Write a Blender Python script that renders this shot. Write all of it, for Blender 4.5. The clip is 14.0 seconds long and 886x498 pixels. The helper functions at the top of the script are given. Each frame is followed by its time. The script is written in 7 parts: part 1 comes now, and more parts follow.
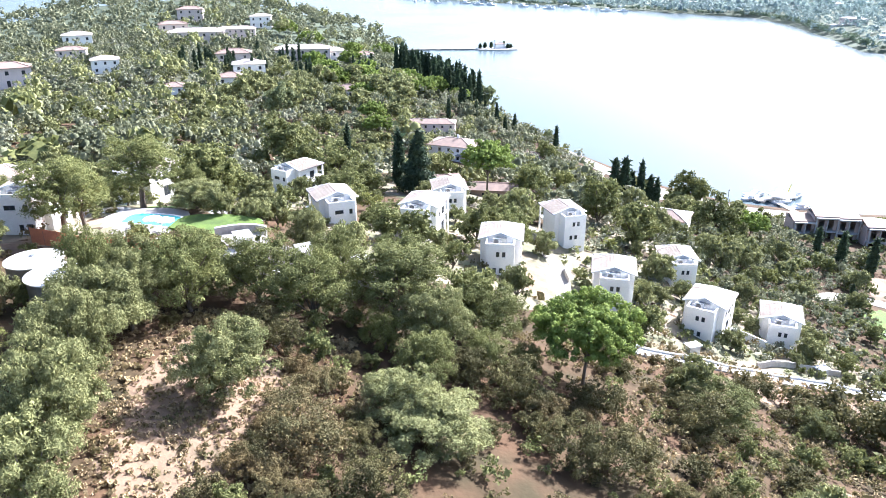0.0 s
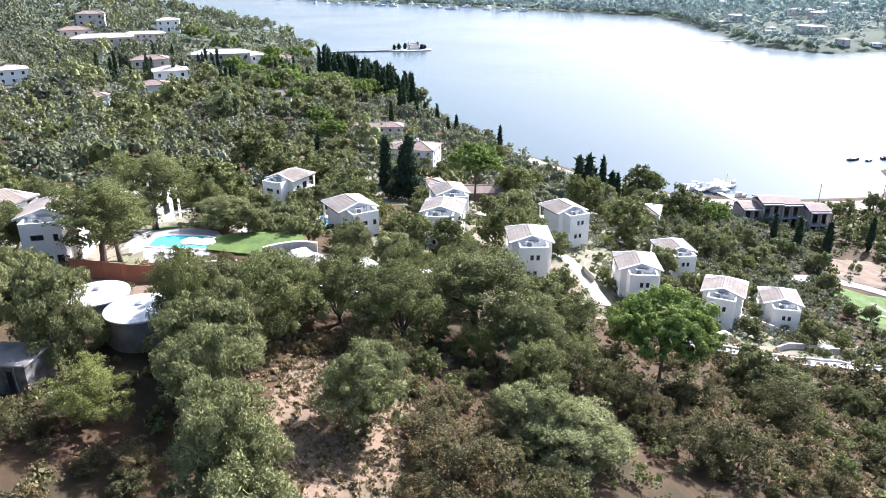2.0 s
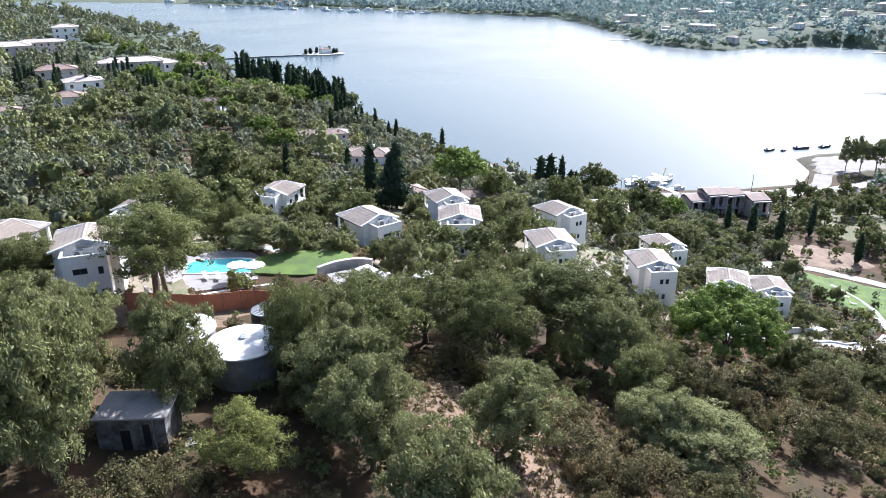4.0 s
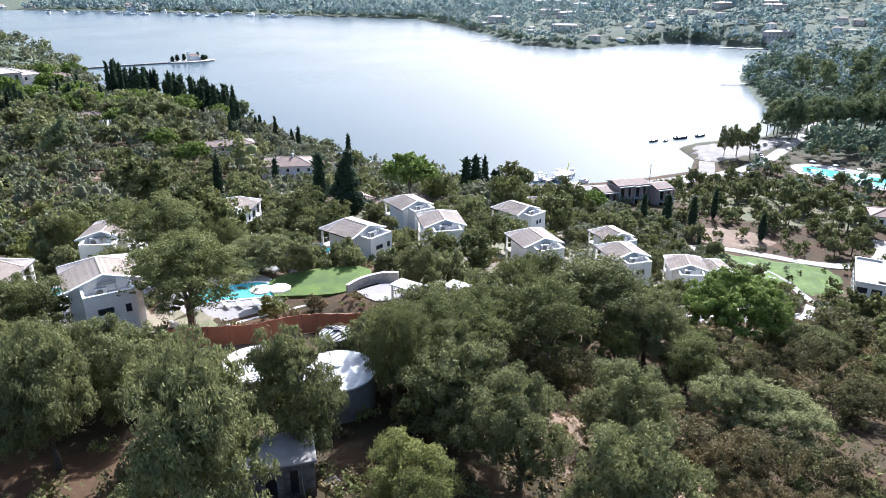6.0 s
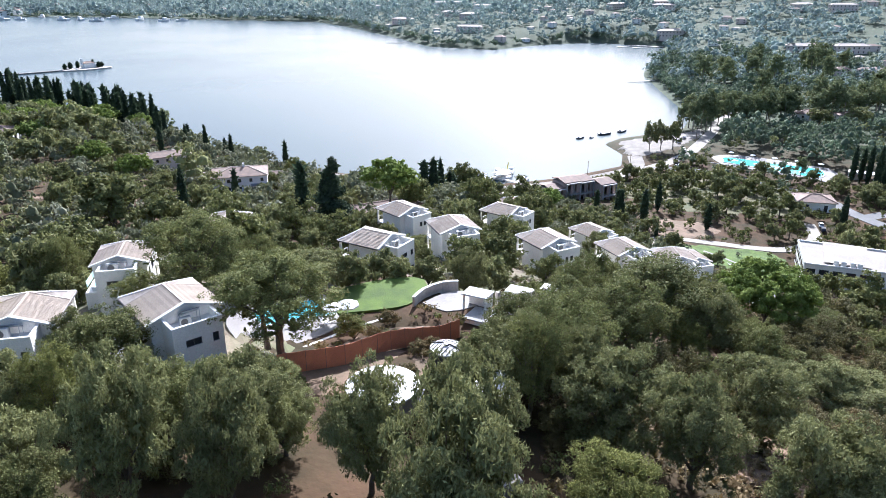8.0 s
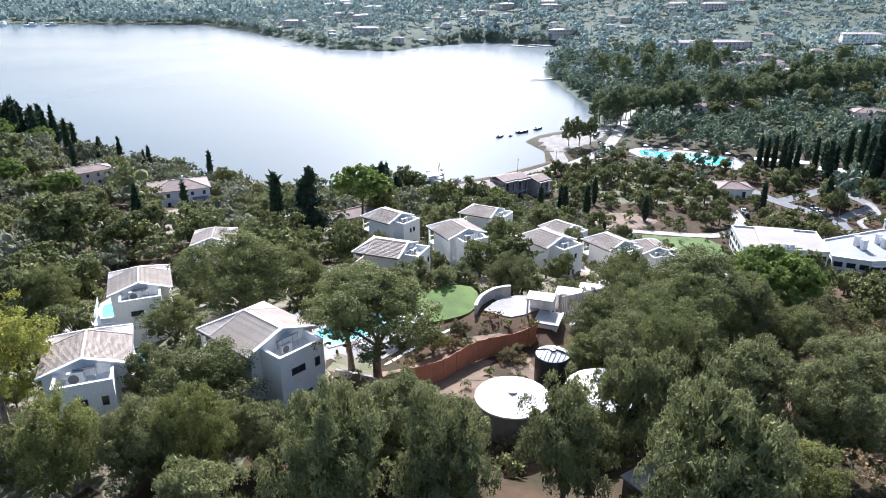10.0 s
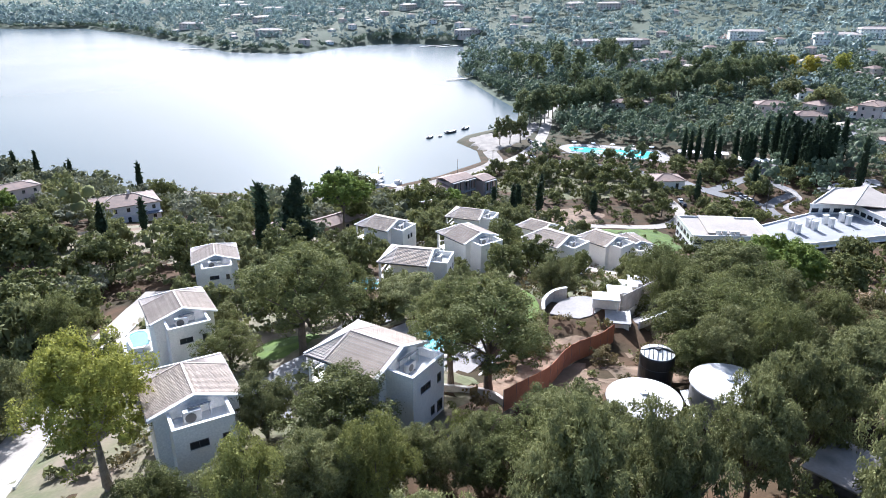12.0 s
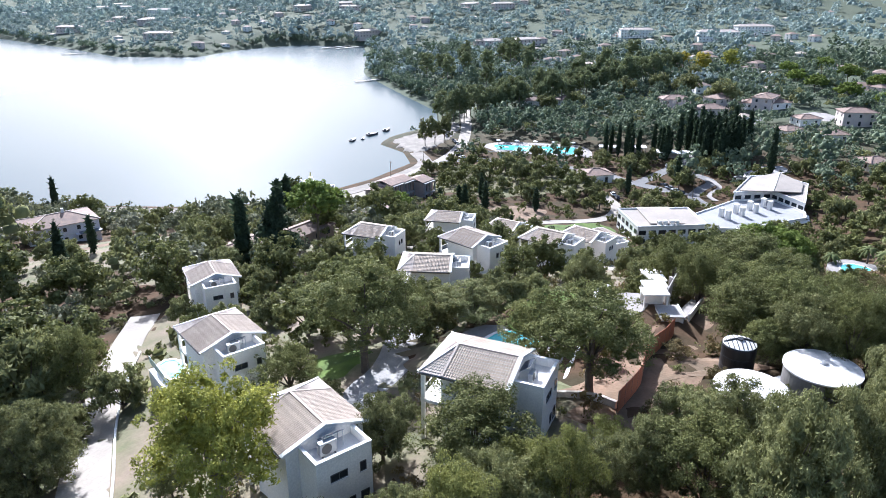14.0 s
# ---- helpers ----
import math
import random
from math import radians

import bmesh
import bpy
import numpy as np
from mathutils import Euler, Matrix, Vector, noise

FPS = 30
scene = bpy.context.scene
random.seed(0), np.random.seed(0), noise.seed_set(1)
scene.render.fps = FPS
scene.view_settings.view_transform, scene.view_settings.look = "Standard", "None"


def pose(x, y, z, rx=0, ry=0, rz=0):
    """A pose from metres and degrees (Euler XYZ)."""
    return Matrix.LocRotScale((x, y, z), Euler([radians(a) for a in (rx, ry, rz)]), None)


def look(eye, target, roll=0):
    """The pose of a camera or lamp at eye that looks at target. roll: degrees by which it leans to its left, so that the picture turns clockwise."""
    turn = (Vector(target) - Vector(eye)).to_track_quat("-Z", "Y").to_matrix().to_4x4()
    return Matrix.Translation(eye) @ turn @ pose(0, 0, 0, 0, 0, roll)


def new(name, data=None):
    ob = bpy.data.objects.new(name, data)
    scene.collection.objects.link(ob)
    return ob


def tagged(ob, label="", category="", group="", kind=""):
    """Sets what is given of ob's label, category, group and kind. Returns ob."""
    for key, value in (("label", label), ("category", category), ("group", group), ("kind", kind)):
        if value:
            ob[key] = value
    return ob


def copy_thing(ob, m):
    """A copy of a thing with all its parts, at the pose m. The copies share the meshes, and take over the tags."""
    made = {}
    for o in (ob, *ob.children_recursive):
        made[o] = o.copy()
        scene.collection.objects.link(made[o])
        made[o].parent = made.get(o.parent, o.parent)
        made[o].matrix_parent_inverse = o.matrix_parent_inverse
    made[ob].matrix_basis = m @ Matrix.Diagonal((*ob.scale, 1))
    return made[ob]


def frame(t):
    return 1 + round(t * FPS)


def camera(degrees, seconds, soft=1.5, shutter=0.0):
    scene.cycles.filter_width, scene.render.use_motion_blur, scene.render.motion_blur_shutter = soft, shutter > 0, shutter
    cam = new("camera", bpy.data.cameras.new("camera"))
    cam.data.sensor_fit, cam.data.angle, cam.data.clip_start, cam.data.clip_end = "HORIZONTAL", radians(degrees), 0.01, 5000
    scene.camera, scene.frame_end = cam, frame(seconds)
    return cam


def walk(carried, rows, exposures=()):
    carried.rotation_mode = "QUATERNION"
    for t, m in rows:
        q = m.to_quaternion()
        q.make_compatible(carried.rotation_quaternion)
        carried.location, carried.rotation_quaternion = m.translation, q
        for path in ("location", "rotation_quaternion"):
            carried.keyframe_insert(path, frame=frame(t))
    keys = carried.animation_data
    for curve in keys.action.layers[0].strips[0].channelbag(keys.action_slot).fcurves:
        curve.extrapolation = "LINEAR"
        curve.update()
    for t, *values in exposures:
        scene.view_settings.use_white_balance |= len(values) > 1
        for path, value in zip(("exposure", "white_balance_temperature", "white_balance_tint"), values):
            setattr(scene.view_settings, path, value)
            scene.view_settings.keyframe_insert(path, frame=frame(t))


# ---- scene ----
cam = camera(64.4, 14.0, soft=0.9)
METRES, EYE, TILT, LEAN, TURN = 150.0, 97.2, -22.0, 0.0, 0.0
ROWS = [
    (0.0, 0.0, 0.0, 0.0, 0.0, 0.0, -0.0),
    (0.5, -0.0381, 0.0029, 0.0023, -2.68, -0.04, 1.1),
    (1.0, -0.0767, 0.0077, 0.0052, -5.13, -0.09, 2.1),
    (1.5, -0.1149, 0.0146, 0.0086, -6.56, -0.14, 2.71),
    (2.0, -0.1518, 0.0228, 0.0123, -7.6, -0.16, 3.17),
    (2.5, -0.1879, 0.0319, 0.0168, -9.03, -0.21, 3.76),
    (3.0, -0.2234, 0.0422, 0.0218, -10.7, -0.29, 4.44),
    (5.5, -0.3901, 0.1059, 0.0519, -23.4, -1.58, 9.3),
    (6.0, -0.4212, 0.1218, 0.059, -25.8, -1.96, 10.17),
    (6.5, -0.4514, 0.1389, 0.0667, -28.01, -2.35, 10.95),
    (7.0, -0.4805, 0.1574, 0.0746, -30.08, -2.71, 11.64),
    (7.5, -0.5088, 0.177, 0.083, -32.09, -3.1, 12.29),
    (8.0, -0.536, 0.1979, 0.0918, -33.91, -3.45, 12.88),
    (10.5, -0.6604, 0.3103, 0.1423, -45.32, -6.26, 16.2),
    (11.0, -0.6821, 0.3348, 0.1532, -47.54, -6.89, 16.75),
    (11.5, -0.7025, 0.3601, 0.1645, -49.54, -7.47, 17.23),
    (12.0, -0.7212, 0.3863, 0.1761, -51.41, -8.0, 17.64),
    (12.5, -0.7382, 0.4127, 0.1877, -53.5, -8.61, 18.11),
    (13.0, -0.7544, 0.4398, 0.1992, -55.94, -9.37, 18.56),
    (13.5, -0.7699, 0.4671, 0.2108, -58.29, -10.13, 18.98),
    (14.0, -0.7845, 0.495, 0.2228, -60.57, -10.89, 19.37),
]
walk(cam, [(t, pose(0, 0, EYE, TILT, LEAN, TURN) @ pose(METRES * x, METRES * y, METRES * z, 90 + pitch, roll, yaw)) for t, x, y, z, yaw, pitch, roll in ROWS],
     [(0, 2.35, 5500, 15), (1.5, 1.92, 5500, 15), (3, 1.58, 5450, 14), (5.5, 1.44, 5400, 13.5), (14, 1.33, 5400, 13.5)])

# ---- daylight ----
SUN_YAW, SUN_UP = 45.0, 34.0          # degrees clockwise from +y, degrees above the horizon
world = bpy.data.worlds.new("sky")
scene.world = world
world.use_nodes = True
wn, wl = world.node_tree.nodes, world.node_tree.links
sky = wn.new("ShaderNodeTexSky")
sky.sky_type, sky.sun_disc = "NISHITA", False
sky.sun_elevation, sky.sun_rotation = radians(SUN_UP), radians(SUN_YAW)
sky.dust_density, sky.air_density, sky.ozone_density = 3.2, 1.0, 1.0
wl.new(sky.outputs[0], wn["Background"].inputs[0])
wn["Background"].inputs[1].default_value = 0.085
sun = new("sun", bpy.data.lights.new("sun", "SUN"))
sun.data.energy, sun.data.angle, sun.data.color = 5.0, radians(0.6), (1.0, 0.95, 0.89)
su = Vector((math.sin(radians(SUN_YAW)) * math.cos(radians(SUN_UP)), math.cos(radians(SUN_YAW)) * math.cos(radians(SUN_UP)), math.sin(radians(SUN_UP))))
sun.matrix_world = look(su * 800, (0, 0, 0))

# ---- materials ----
def material(name, colour, rough=0.7, second=None, scale=0.6, fine=9.0, bump=0.0, metal=0.0, leaf=False, spread=0.0, spec=0.4):
    """A surface with variation at two scales: colour to second by broad noise, light and dark by fine noise."""
    m = bpy.data.materials.new(name)
    m.use_nodes = True
    n, l = m.node_tree.nodes, m.node_tree.links
    b = n["Principled BSDF"]
    second = second or tuple(0.8 * c for c in colour)
    geo = n.new("ShaderNodeTexCoord")
    broad, small = n.new("ShaderNodeTexNoise"), n.new("ShaderNodeTexNoise")
    broad.inputs["Scale"].default_value, broad.inputs["Detail"].default_value = scale, 4
    small.inputs["Scale"].default_value, small.inputs["Detail"].default_value = fine, 5
    pos = n.new("ShaderNodeNewGeometry")
    l.new(pos.outputs["Position"], broad.inputs["Vector"])
    l.new(pos.outputs["Position"], small.inputs["Vector"])
    ramp = n.new("ShaderNodeMapRange")
    ramp.inputs["From Min"].default_value, ramp.inputs["From Max"].default_value = 0.35, 0.65
    l.new(broad.outputs["Fac"], ramp.inputs["Value"])
    mix = n.new("ShaderNodeMix")
    mix.data_type = "RGBA"
    mix.inputs["A"].default_value, mix.inputs["B"].default_value = (*colour, 1), (*second, 1)
    l.new(ramp.outputs["Result"], mix.inputs["Factor"])
    grain = n.new("ShaderNodeMapRange")
    grain.inputs["From Min"].default_value, grain.inputs["From Max"].default_value = 0.25, 0.75
    grain.inputs["To Min"].default_value, grain.inputs["To Max"].default_value = 0.86, 1.1
    l.new(small.outputs["Fac"], grain.inputs["Value"])
    value = grain.outputs["Result"]
    if spread:
        isl = n.new("ShaderNodeMapRange")
        isl.inputs["To Min"].default_value, isl.inputs["To Max"].default_value = 1 - spread, 1 + spread
        l.new(pos.outputs["Random Per Island"], isl.inputs["Value"])
        mul = n.new("ShaderNodeMath")
        mul.operation = "MULTIPLY"
        l.new(value, mul.inputs[0]), l.new(isl.outputs["Result"], mul.inputs[1])
        value = mul.outputs[0]
        who = n.new("ShaderNodeObjectInfo")
        own = n.new("ShaderNodeMapRange")
        own.inputs["To Min"].default_value, own.inputs["To Max"].default_value = 1 - 0.6 * spread, 1 + 0.6 * spread
        l.new(who.outputs["Random"], own.inputs["Value"])
        mul2 = n.new("ShaderNodeMath")
        mul2.operation = "MULTIPLY"
        l.new(value, mul2.inputs[0]), l.new(own.outputs["Result"], mul2.inputs[1])
        value = mul2.outputs[0]
    tone = n.new("ShaderNodeVectorMath")
    tone.operation = "SCALE"
    l.new(mix.outputs["Result"], tone.inputs[0]), l.new(value, tone.inputs["Scale"])
    l.new(tone.outputs[0], b.inputs["Base Color"])
    b.inputs["Roughness"].default_value, b.inputs["Metallic"].default_value = rough, metal
    b.inputs["Specular IOR Level"].default_value = spec
    if bump:
        bm_ = n.new("ShaderNodeBump")
        bm_.inputs["Strength"].default_value, bm_.inputs["Distance"].default_value = bump, 0.1
        l.new(small.outputs["Fac"], bm_.inputs["Height"])
        l.new(bm_.outputs[0], b.inputs["Normal"])
    if leaf:
        tr = n.new("ShaderNodeBsdfTranslucent")
        l.new(tone.outputs[0], tr.inputs["Color"])
        add = n.new("ShaderNodeMixShader")
        add.inputs[0].default_value = 0.24
        b.inputs["Specular IOR Level"].default_value = 0.12
        b.inputs["Roughness"].default_value = 0.8
        l.new(b.outputs[0], add.inputs[1]), l.new(tr.outputs[0], add.inputs[2])
        l.new(add.outputs[0], n["Material Output"].inputs[0])
    return m

def plain(name, colour, rough=0.5, metal=0.0, spec=0.5):
    return material(name, colour, rough, tuple(0.9 * c for c in colour), 1.5, 14, 0.0, metal, spec=spec)

RENDER_WHITE = material("white_render", (0.89, 0.855, 0.795), 0.85, (0.84, 0.805, 0.745), 0.3, 6, 0.05)
TRIM_WHITE = material("white_trim", (0.77, 0.755, 0.72), 0.7, (0.70, 0.685, 0.65), 0.8, 12, 0.05)
TILE_SAND = material("sand_roof_tile", (0.50, 0.41, 0.32), 0.85, (0.42, 0.34, 0.265), 0.5, 5, 0.2, spread=0.12)
TILE_PALE = material("pale_roof_tile", (0.48, 0.41, 0.345), 0.85, (0.40, 0.335, 0.28), 0.5, 5, 0.2, spread=0.1)
TILE_RED = material("terracotta_roof_tile", (0.27, 0.185, 0.14), 0.85, (0.20, 0.145, 0.115), 0.5, 5, 0.2, spread=0.15)
DARK_GLASS = plain("dark_window_glass", (0.035, 0.04, 0.045), 0.08)
FRAME_DARK = plain("dark_aluminium", (0.10, 0.10, 0.10), 0.4, 0.3)
GUTTER = plain("brown_gutter", (0.13, 0.11, 0.10), 0.5)
METAL_GREY = plain("grey_metal", (0.45, 0.46, 0.47), 0.4, 0.6)
AC_CREAM = plain("grey_painted_steel", (0.36, 0.37, 0.37), 0.45)
AC_DARK = plain("dark_grille", (0.06, 0.06, 0.06), 0.6)
PANEL_BLUE = plain("solar_absorber", (0.06, 0.07, 0.09), 0.15)
CONCRETE = material("grey_concrete", (0.42, 0.40, 0.37), 0.9, (0.30, 0.285, 0.265), 0.25, 5, 0.25)
OLD_CONCRETE = material("weathered_concrete", (0.30, 0.27, 0.24), 0.95, (0.17, 0.155, 0.14), 0.5, 4, 0.4)
ROAD_PALE = material("pale_concrete_road", (0.335, 0.30, 0.25), 0.9, (0.275, 0.245, 0.205), 0.12, 3, 0.15)
STONE_DRIVE = material("grey_stone_drive", (0.34, 0.325, 0.305), 0.9, (0.25, 0.24, 0.225), 0.35, 4, 0.4)
ASPHALT = material("grey_asphalt", (0.17, 0.165, 0.16), 0.9, (0.13, 0.128, 0.125), 0.1, 5, 0.2)
PAVING = material("cream_paving", (0.30, 0.275, 0.25), 0.85, (0.25, 0.228, 0.205), 0.4, 4, 0.12)
STONE = material("pale_stone", (0.50, 0.46, 0.40), 0.9, (0.38, 0.35, 0.31), 0.9, 3, 0.5)
LAWN = material("mown_lawn", (0.092, 0.142, 0.017), 0.95, (0.055, 0.09, 0.014), 0.4, 8, 0.5)
FIELD = material("dry_field", (0.085, 0.09, 0.034), 0.95, (0.12, 0.10, 0.045), 0.08, 2, 0.5)
BARE = material("bare_tan_soil", (0.205, 0.132, 0.082), 0.95, (0.125, 0.088, 0.052), 0.35, 2.5, 0.6)
BARK = material("grey_brown_bark", (0.13, 0.105, 0.08), 0.95, (0.085, 0.07, 0.055), 1.5, 9, 0.6)
BARK_PALE = material("pale_bark", (0.30, 0.26, 0.21), 0.9, (0.18, 0.15, 0.12), 1.2, 7, 0.4)
LEAF_OLIVE = material("olive_leaf", (0.230, 0.234, 0.097), 0.55, (0.164, 0.171, 0.070), 0.25, 2, leaf=True, spread=0.24)
LEAF_OAK = material("oak_leaf", (0.173, 0.180, 0.063), 0.5, (0.125, 0.135, 0.048), 0.2, 2, leaf=True, spread=0.24)
LEAF_GREEN = material("fresh_green_leaf", (0.225, 0.229, 0.066), 0.5, (0.174, 0.181, 0.056), 0.25, 2, leaf=True, spread=0.22)
LEAF_PINE = material("pine_needles", (0.215, 0.265, 0.058), 0.6, (0.16, 0.21, 0.048), 0.3, 2, leaf=True, spread=0.22)
LEAF_CYPRESS = material("cypress_leaf", (0.054, 0.076, 0.042), 0.6, (0.041, 0.060, 0.033), 0.3, 2, leaf=True, spread=0.22)
LEAF_GUM = material("eucalyptus_leaf", (0.35, 0.345, 0.07), 0.5, (0.265, 0.27, 0.06), 0.35, 2, leaf=True, spread=0.22)
# Silvery olive leaf, paled further to put the headland's haze into its colour.
LEAF_SAGE_HAZE = material("sage_grey_hazed_leaf", (0.27, 0.272, 0.185), 0.7, (0.20, 0.205, 0.135), 0.02, 0.3, leaf=True, spread=0.25)
LEAF_TALL = material("tall_eucalyptus_leaf", (0.23, 0.25, 0.115), 0.6, (0.165, 0.19, 0.09), 0.1, 1, leaf=True, spread=0.22)
# Far-shore leaves: the pale blue-green is air haze put into the base colour.
LEAF_FAR_HAZE = material("haze_tinted_far_leaf", (0.31, 0.375, 0.33), 0.7, (0.25, 0.31, 0.28), 0.02, 0.3, leaf=True, spread=0.2, spec=0.08)
SHINGLE = material("pale_beach_shingle", (0.27, 0.24, 0.205), 0.95, (0.20, 0.18, 0.15), 0.2, 2, 0.4)
LEAF_DRY = material("dry_scrub_leaf", (0.192, 0.142, 0.065), 0.7, (0.118, 0.111, 0.050), 0.35, 2, leaf=True, spread=0.24)
LEAF_YELLOW = material("yellow_autumn_leaf", (0.42, 0.34, 0.05), 0.6, (0.30, 0.27, 0.05), 0.3, 2, leaf=True, spread=0.25)
LEAF_SHRUB = material("dull_olive_scrub_leaf", (0.134, 0.119, 0.048), 0.6, (0.093, 0.088, 0.038), 0.25, 2, leaf=True, spread=0.24)
# Evergreen leaf greyed so that its colour carries the haze over the hill.
LEAF_HILL = material("hazed_evergreen_leaf", (0.185, 0.19, 0.108), 0.6, (0.13, 0.14, 0.08), 0.1, 1, leaf=True, spread=0.24, spec=0.08)
# Green shifted towards blue: a tint of haze over the plain's trees.
LEAF_PLAIN = material("hazed_plain_leaf", (0.16, 0.195, 0.118), 0.6, (0.115, 0.15, 0.092), 0.05, 1, leaf=True, spread=0.24, spec=0.08)
GRASS_DRY = material("dry_grass", (0.36, 0.27, 0.155), 0.9, (0.25, 0.20, 0.10), 0.12, 3, leaf=True, spread=0.22)

GARDEN_SOIL = material("pale_garden_soil_and_grass", (0.20, 0.155, 0.108), 0.95, (0.11, 0.115, 0.052), 0.16, 2, 0.5)

def ground_material():
    """Dry soil and grass in patches of many sizes, darkened for shade under trees."""
    m = material("dry_hillside_ground", (0.088, 0.053, 0.03), 0.95, (0.045, 0.036, 0.019), 0.16, 1.4, 0.8)
    n, l = m.node_tree.nodes, m.node_tree.links
    b = n["Principled BSDF"]
    b.inputs["Specular IOR Level"].default_value = 0.1
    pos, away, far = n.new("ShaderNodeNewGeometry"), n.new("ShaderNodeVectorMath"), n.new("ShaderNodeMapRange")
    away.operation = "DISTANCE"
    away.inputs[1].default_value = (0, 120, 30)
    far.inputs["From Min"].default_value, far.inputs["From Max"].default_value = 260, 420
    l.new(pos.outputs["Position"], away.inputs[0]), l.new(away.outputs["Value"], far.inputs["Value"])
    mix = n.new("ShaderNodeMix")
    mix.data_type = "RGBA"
    mix.inputs["B"].default_value = (0.085, 0.1, 0.065, 1)       # greener far out, so less brown shows between the trees
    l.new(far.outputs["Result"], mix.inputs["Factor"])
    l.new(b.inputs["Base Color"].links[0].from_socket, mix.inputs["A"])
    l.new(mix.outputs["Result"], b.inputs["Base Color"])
    return m
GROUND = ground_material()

def water_material():
    m = bpy.data.materials.new("calm_sea_water")
    m.use_nodes = True
    n, l = m.node_tree.nodes, m.node_tree.links
    b = n["Principled BSDF"]
    b.inputs["Base Color"].default_value = (0.078, 0.105, 0.115, 1)
    b.inputs["Specular IOR Level"].default_value = 0.08
    b.inputs["Roughness"].default_value = 0.22
    b.inputs["IOR"].default_value = 1.33
    pos = n.new("ShaderNodeNewGeometry")
    a, c = n.new("ShaderNodeTexNoise"), n.new("ShaderNodeTexNoise")
    a.inputs["Scale"].default_value, a.inputs["Detail"].default_value = 0.5, 4
    c.inputs["Scale"].default_value, c.inputs["Detail"].default_value = 0.006, 3
    l.new(pos.outputs["Position"], a.inputs["Vector"]), l.new(pos.outputs["Position"], c.inputs["Vector"])
    r = n.new("ShaderNodeMapRange")
    r.inputs["From Min"].default_value, r.inputs["From Max"].default_value = 0.35, 0.65
    r.inputs["To Min"].default_value, r.inputs["To Max"].default_value = 0.2, 0.235
    l.new(c.outputs["Fac"], r.inputs["Value"]), l.new(r.outputs["Result"], b.inputs["Roughness"])
    bp = n.new("ShaderNodeBump")
    bp.inputs["Strength"].default_value, bp.inputs["Distance"].default_value = 0.08, 0.1
    l.new(a.outputs["Fac"], bp.inputs["Height"]), l.new(bp.outputs[0], b.inputs["Normal"])
    return m
SEA = water_material()
POOL_WATER = material("turquoise_pool_water", (0.13, 0.58, 0.56), 0.08, (0.13, 0.48, 0.50), 0.6, 4, 0.05)

# ---- helpers for building ----
def box(bm, x0, x1, y0, y1, z0, z1, m=None, bevel=0.0):
    """A box between the given bounds, turned by m; its top and sides may be bevelled."""
    vs = [bm.verts.new(v) for v in ((x0, y0, z0), (x1, y0, z0), (x1, y1, z0), (x0, y1, z0), (x0, y0, z1), (x1, y0, z1), (x1, y1, z1), (x0, y1, z1))]
    fs = [bm.faces.new([vs[i] for i in q]) for q in ((3, 2, 1, 0), (4, 5, 6, 7), (0, 1, 5, 4), (1, 2, 6, 5), (2, 3, 7, 6), (3, 0, 4, 7))]
    if bevel:
        es = list({e for f in fs for e in f.edges})
        r = bmesh.ops.bevel(bm, geom=es, offset=bevel, segments=1, affect="EDGES")
        vs = list({v for v in vs if v.is_valid} | set(r["verts"]))
    if m is not None:
        bmesh.ops.transform(bm, matrix=m, verts=[v for v in vs if v.is_valid])
    return bm

def bar(bm, a, b, w, h=None, up=(0, 0, 1)):
    """A rectangular bar from a to b."""
    a, b, up = Vector(a), Vector(b), Vector(up)
    d = (b - a).normalized()
    s = d.cross(up)
    s = s.normalized() if s.length > 1e-5 else Vector((1, 0, 0))
    u = s.cross(d).normalized()
    h = h or w
    vs = [bm.verts.new(p + s * i * w / 2 + u * j * h / 2) for p in (a, b) for i, j in ((-1, -1), (1, -1), (1, 1), (-1, 1))]
    for q in ((3, 2, 1, 0), (4, 5, 6, 7), (0, 1, 5, 4), (1, 2, 6, 5), (2, 3, 7, 6), (3, 0, 4, 7)):
        bm.faces.new([vs[i] for i in q])
    return bm

def tube(bm, pts, radii, n=8, cap=True):
    """A tapered tube along points."""
    rings = []
    for i, p in enumerate(pts):
        d = (Vector(pts[min(i + 1, len(pts) - 1)]) - Vector(pts[max(i - 1, 0)])).normalized()
        s = d.cross(Vector((0, 0, 1)))
        s = s.normalized() if s.length > 1e-3 else Vector((1, 0, 0))
        u = s.cross(d)
        rings.append([bm.verts.new(Vector(p) + radii[i] * (math.cos(6.2832 * k / n) * s + math.sin(6.2832 * k / n) * u)) for k in range(n)])
    for r0, r1 in zip(rings, rings[1:]):
        for k in range(n):
            bm.faces.new((r0[k], r0[(k + 1) % n], r1[(k + 1) % n], r1[k]))
    if cap:
        bm.faces.new(rings[-1])
        bm.faces.new(list(reversed(rings[0])))
    return bm

def disc_stack(bm, profile, n=32, centre=(0, 0, 0)):
    """A turned solid from (radius, height) pairs."""
    cx, cy, cz = centre
    rings = [[bm.verts.new((cx + r * math.cos(6.2832 * k / n), cy + r * math.sin(6.2832 * k / n), cz + z)) for k in range(n)] for r, z in profile]
    for r0, r1 in zip(rings, rings[1:]):
        for k in range(n):
            bm.faces.new((r0[k], r0[(k + 1) % n], r1[(k + 1) % n], r1[k]))
    bm.faces.new(rings[-1])
    bm.faces.new(list(reversed(rings[0])))
    return bm

def mesh_of(name, bm, mat, smooth=False):
    me = bpy.data.meshes.new(name)
    bmesh.ops.recalc_face_normals(bm, faces=bm.faces)
    bm.to_mesh(me)
    bm.free()
    me.materials.append(mat)
    if smooth:
        me.shade_smooth()
    return me

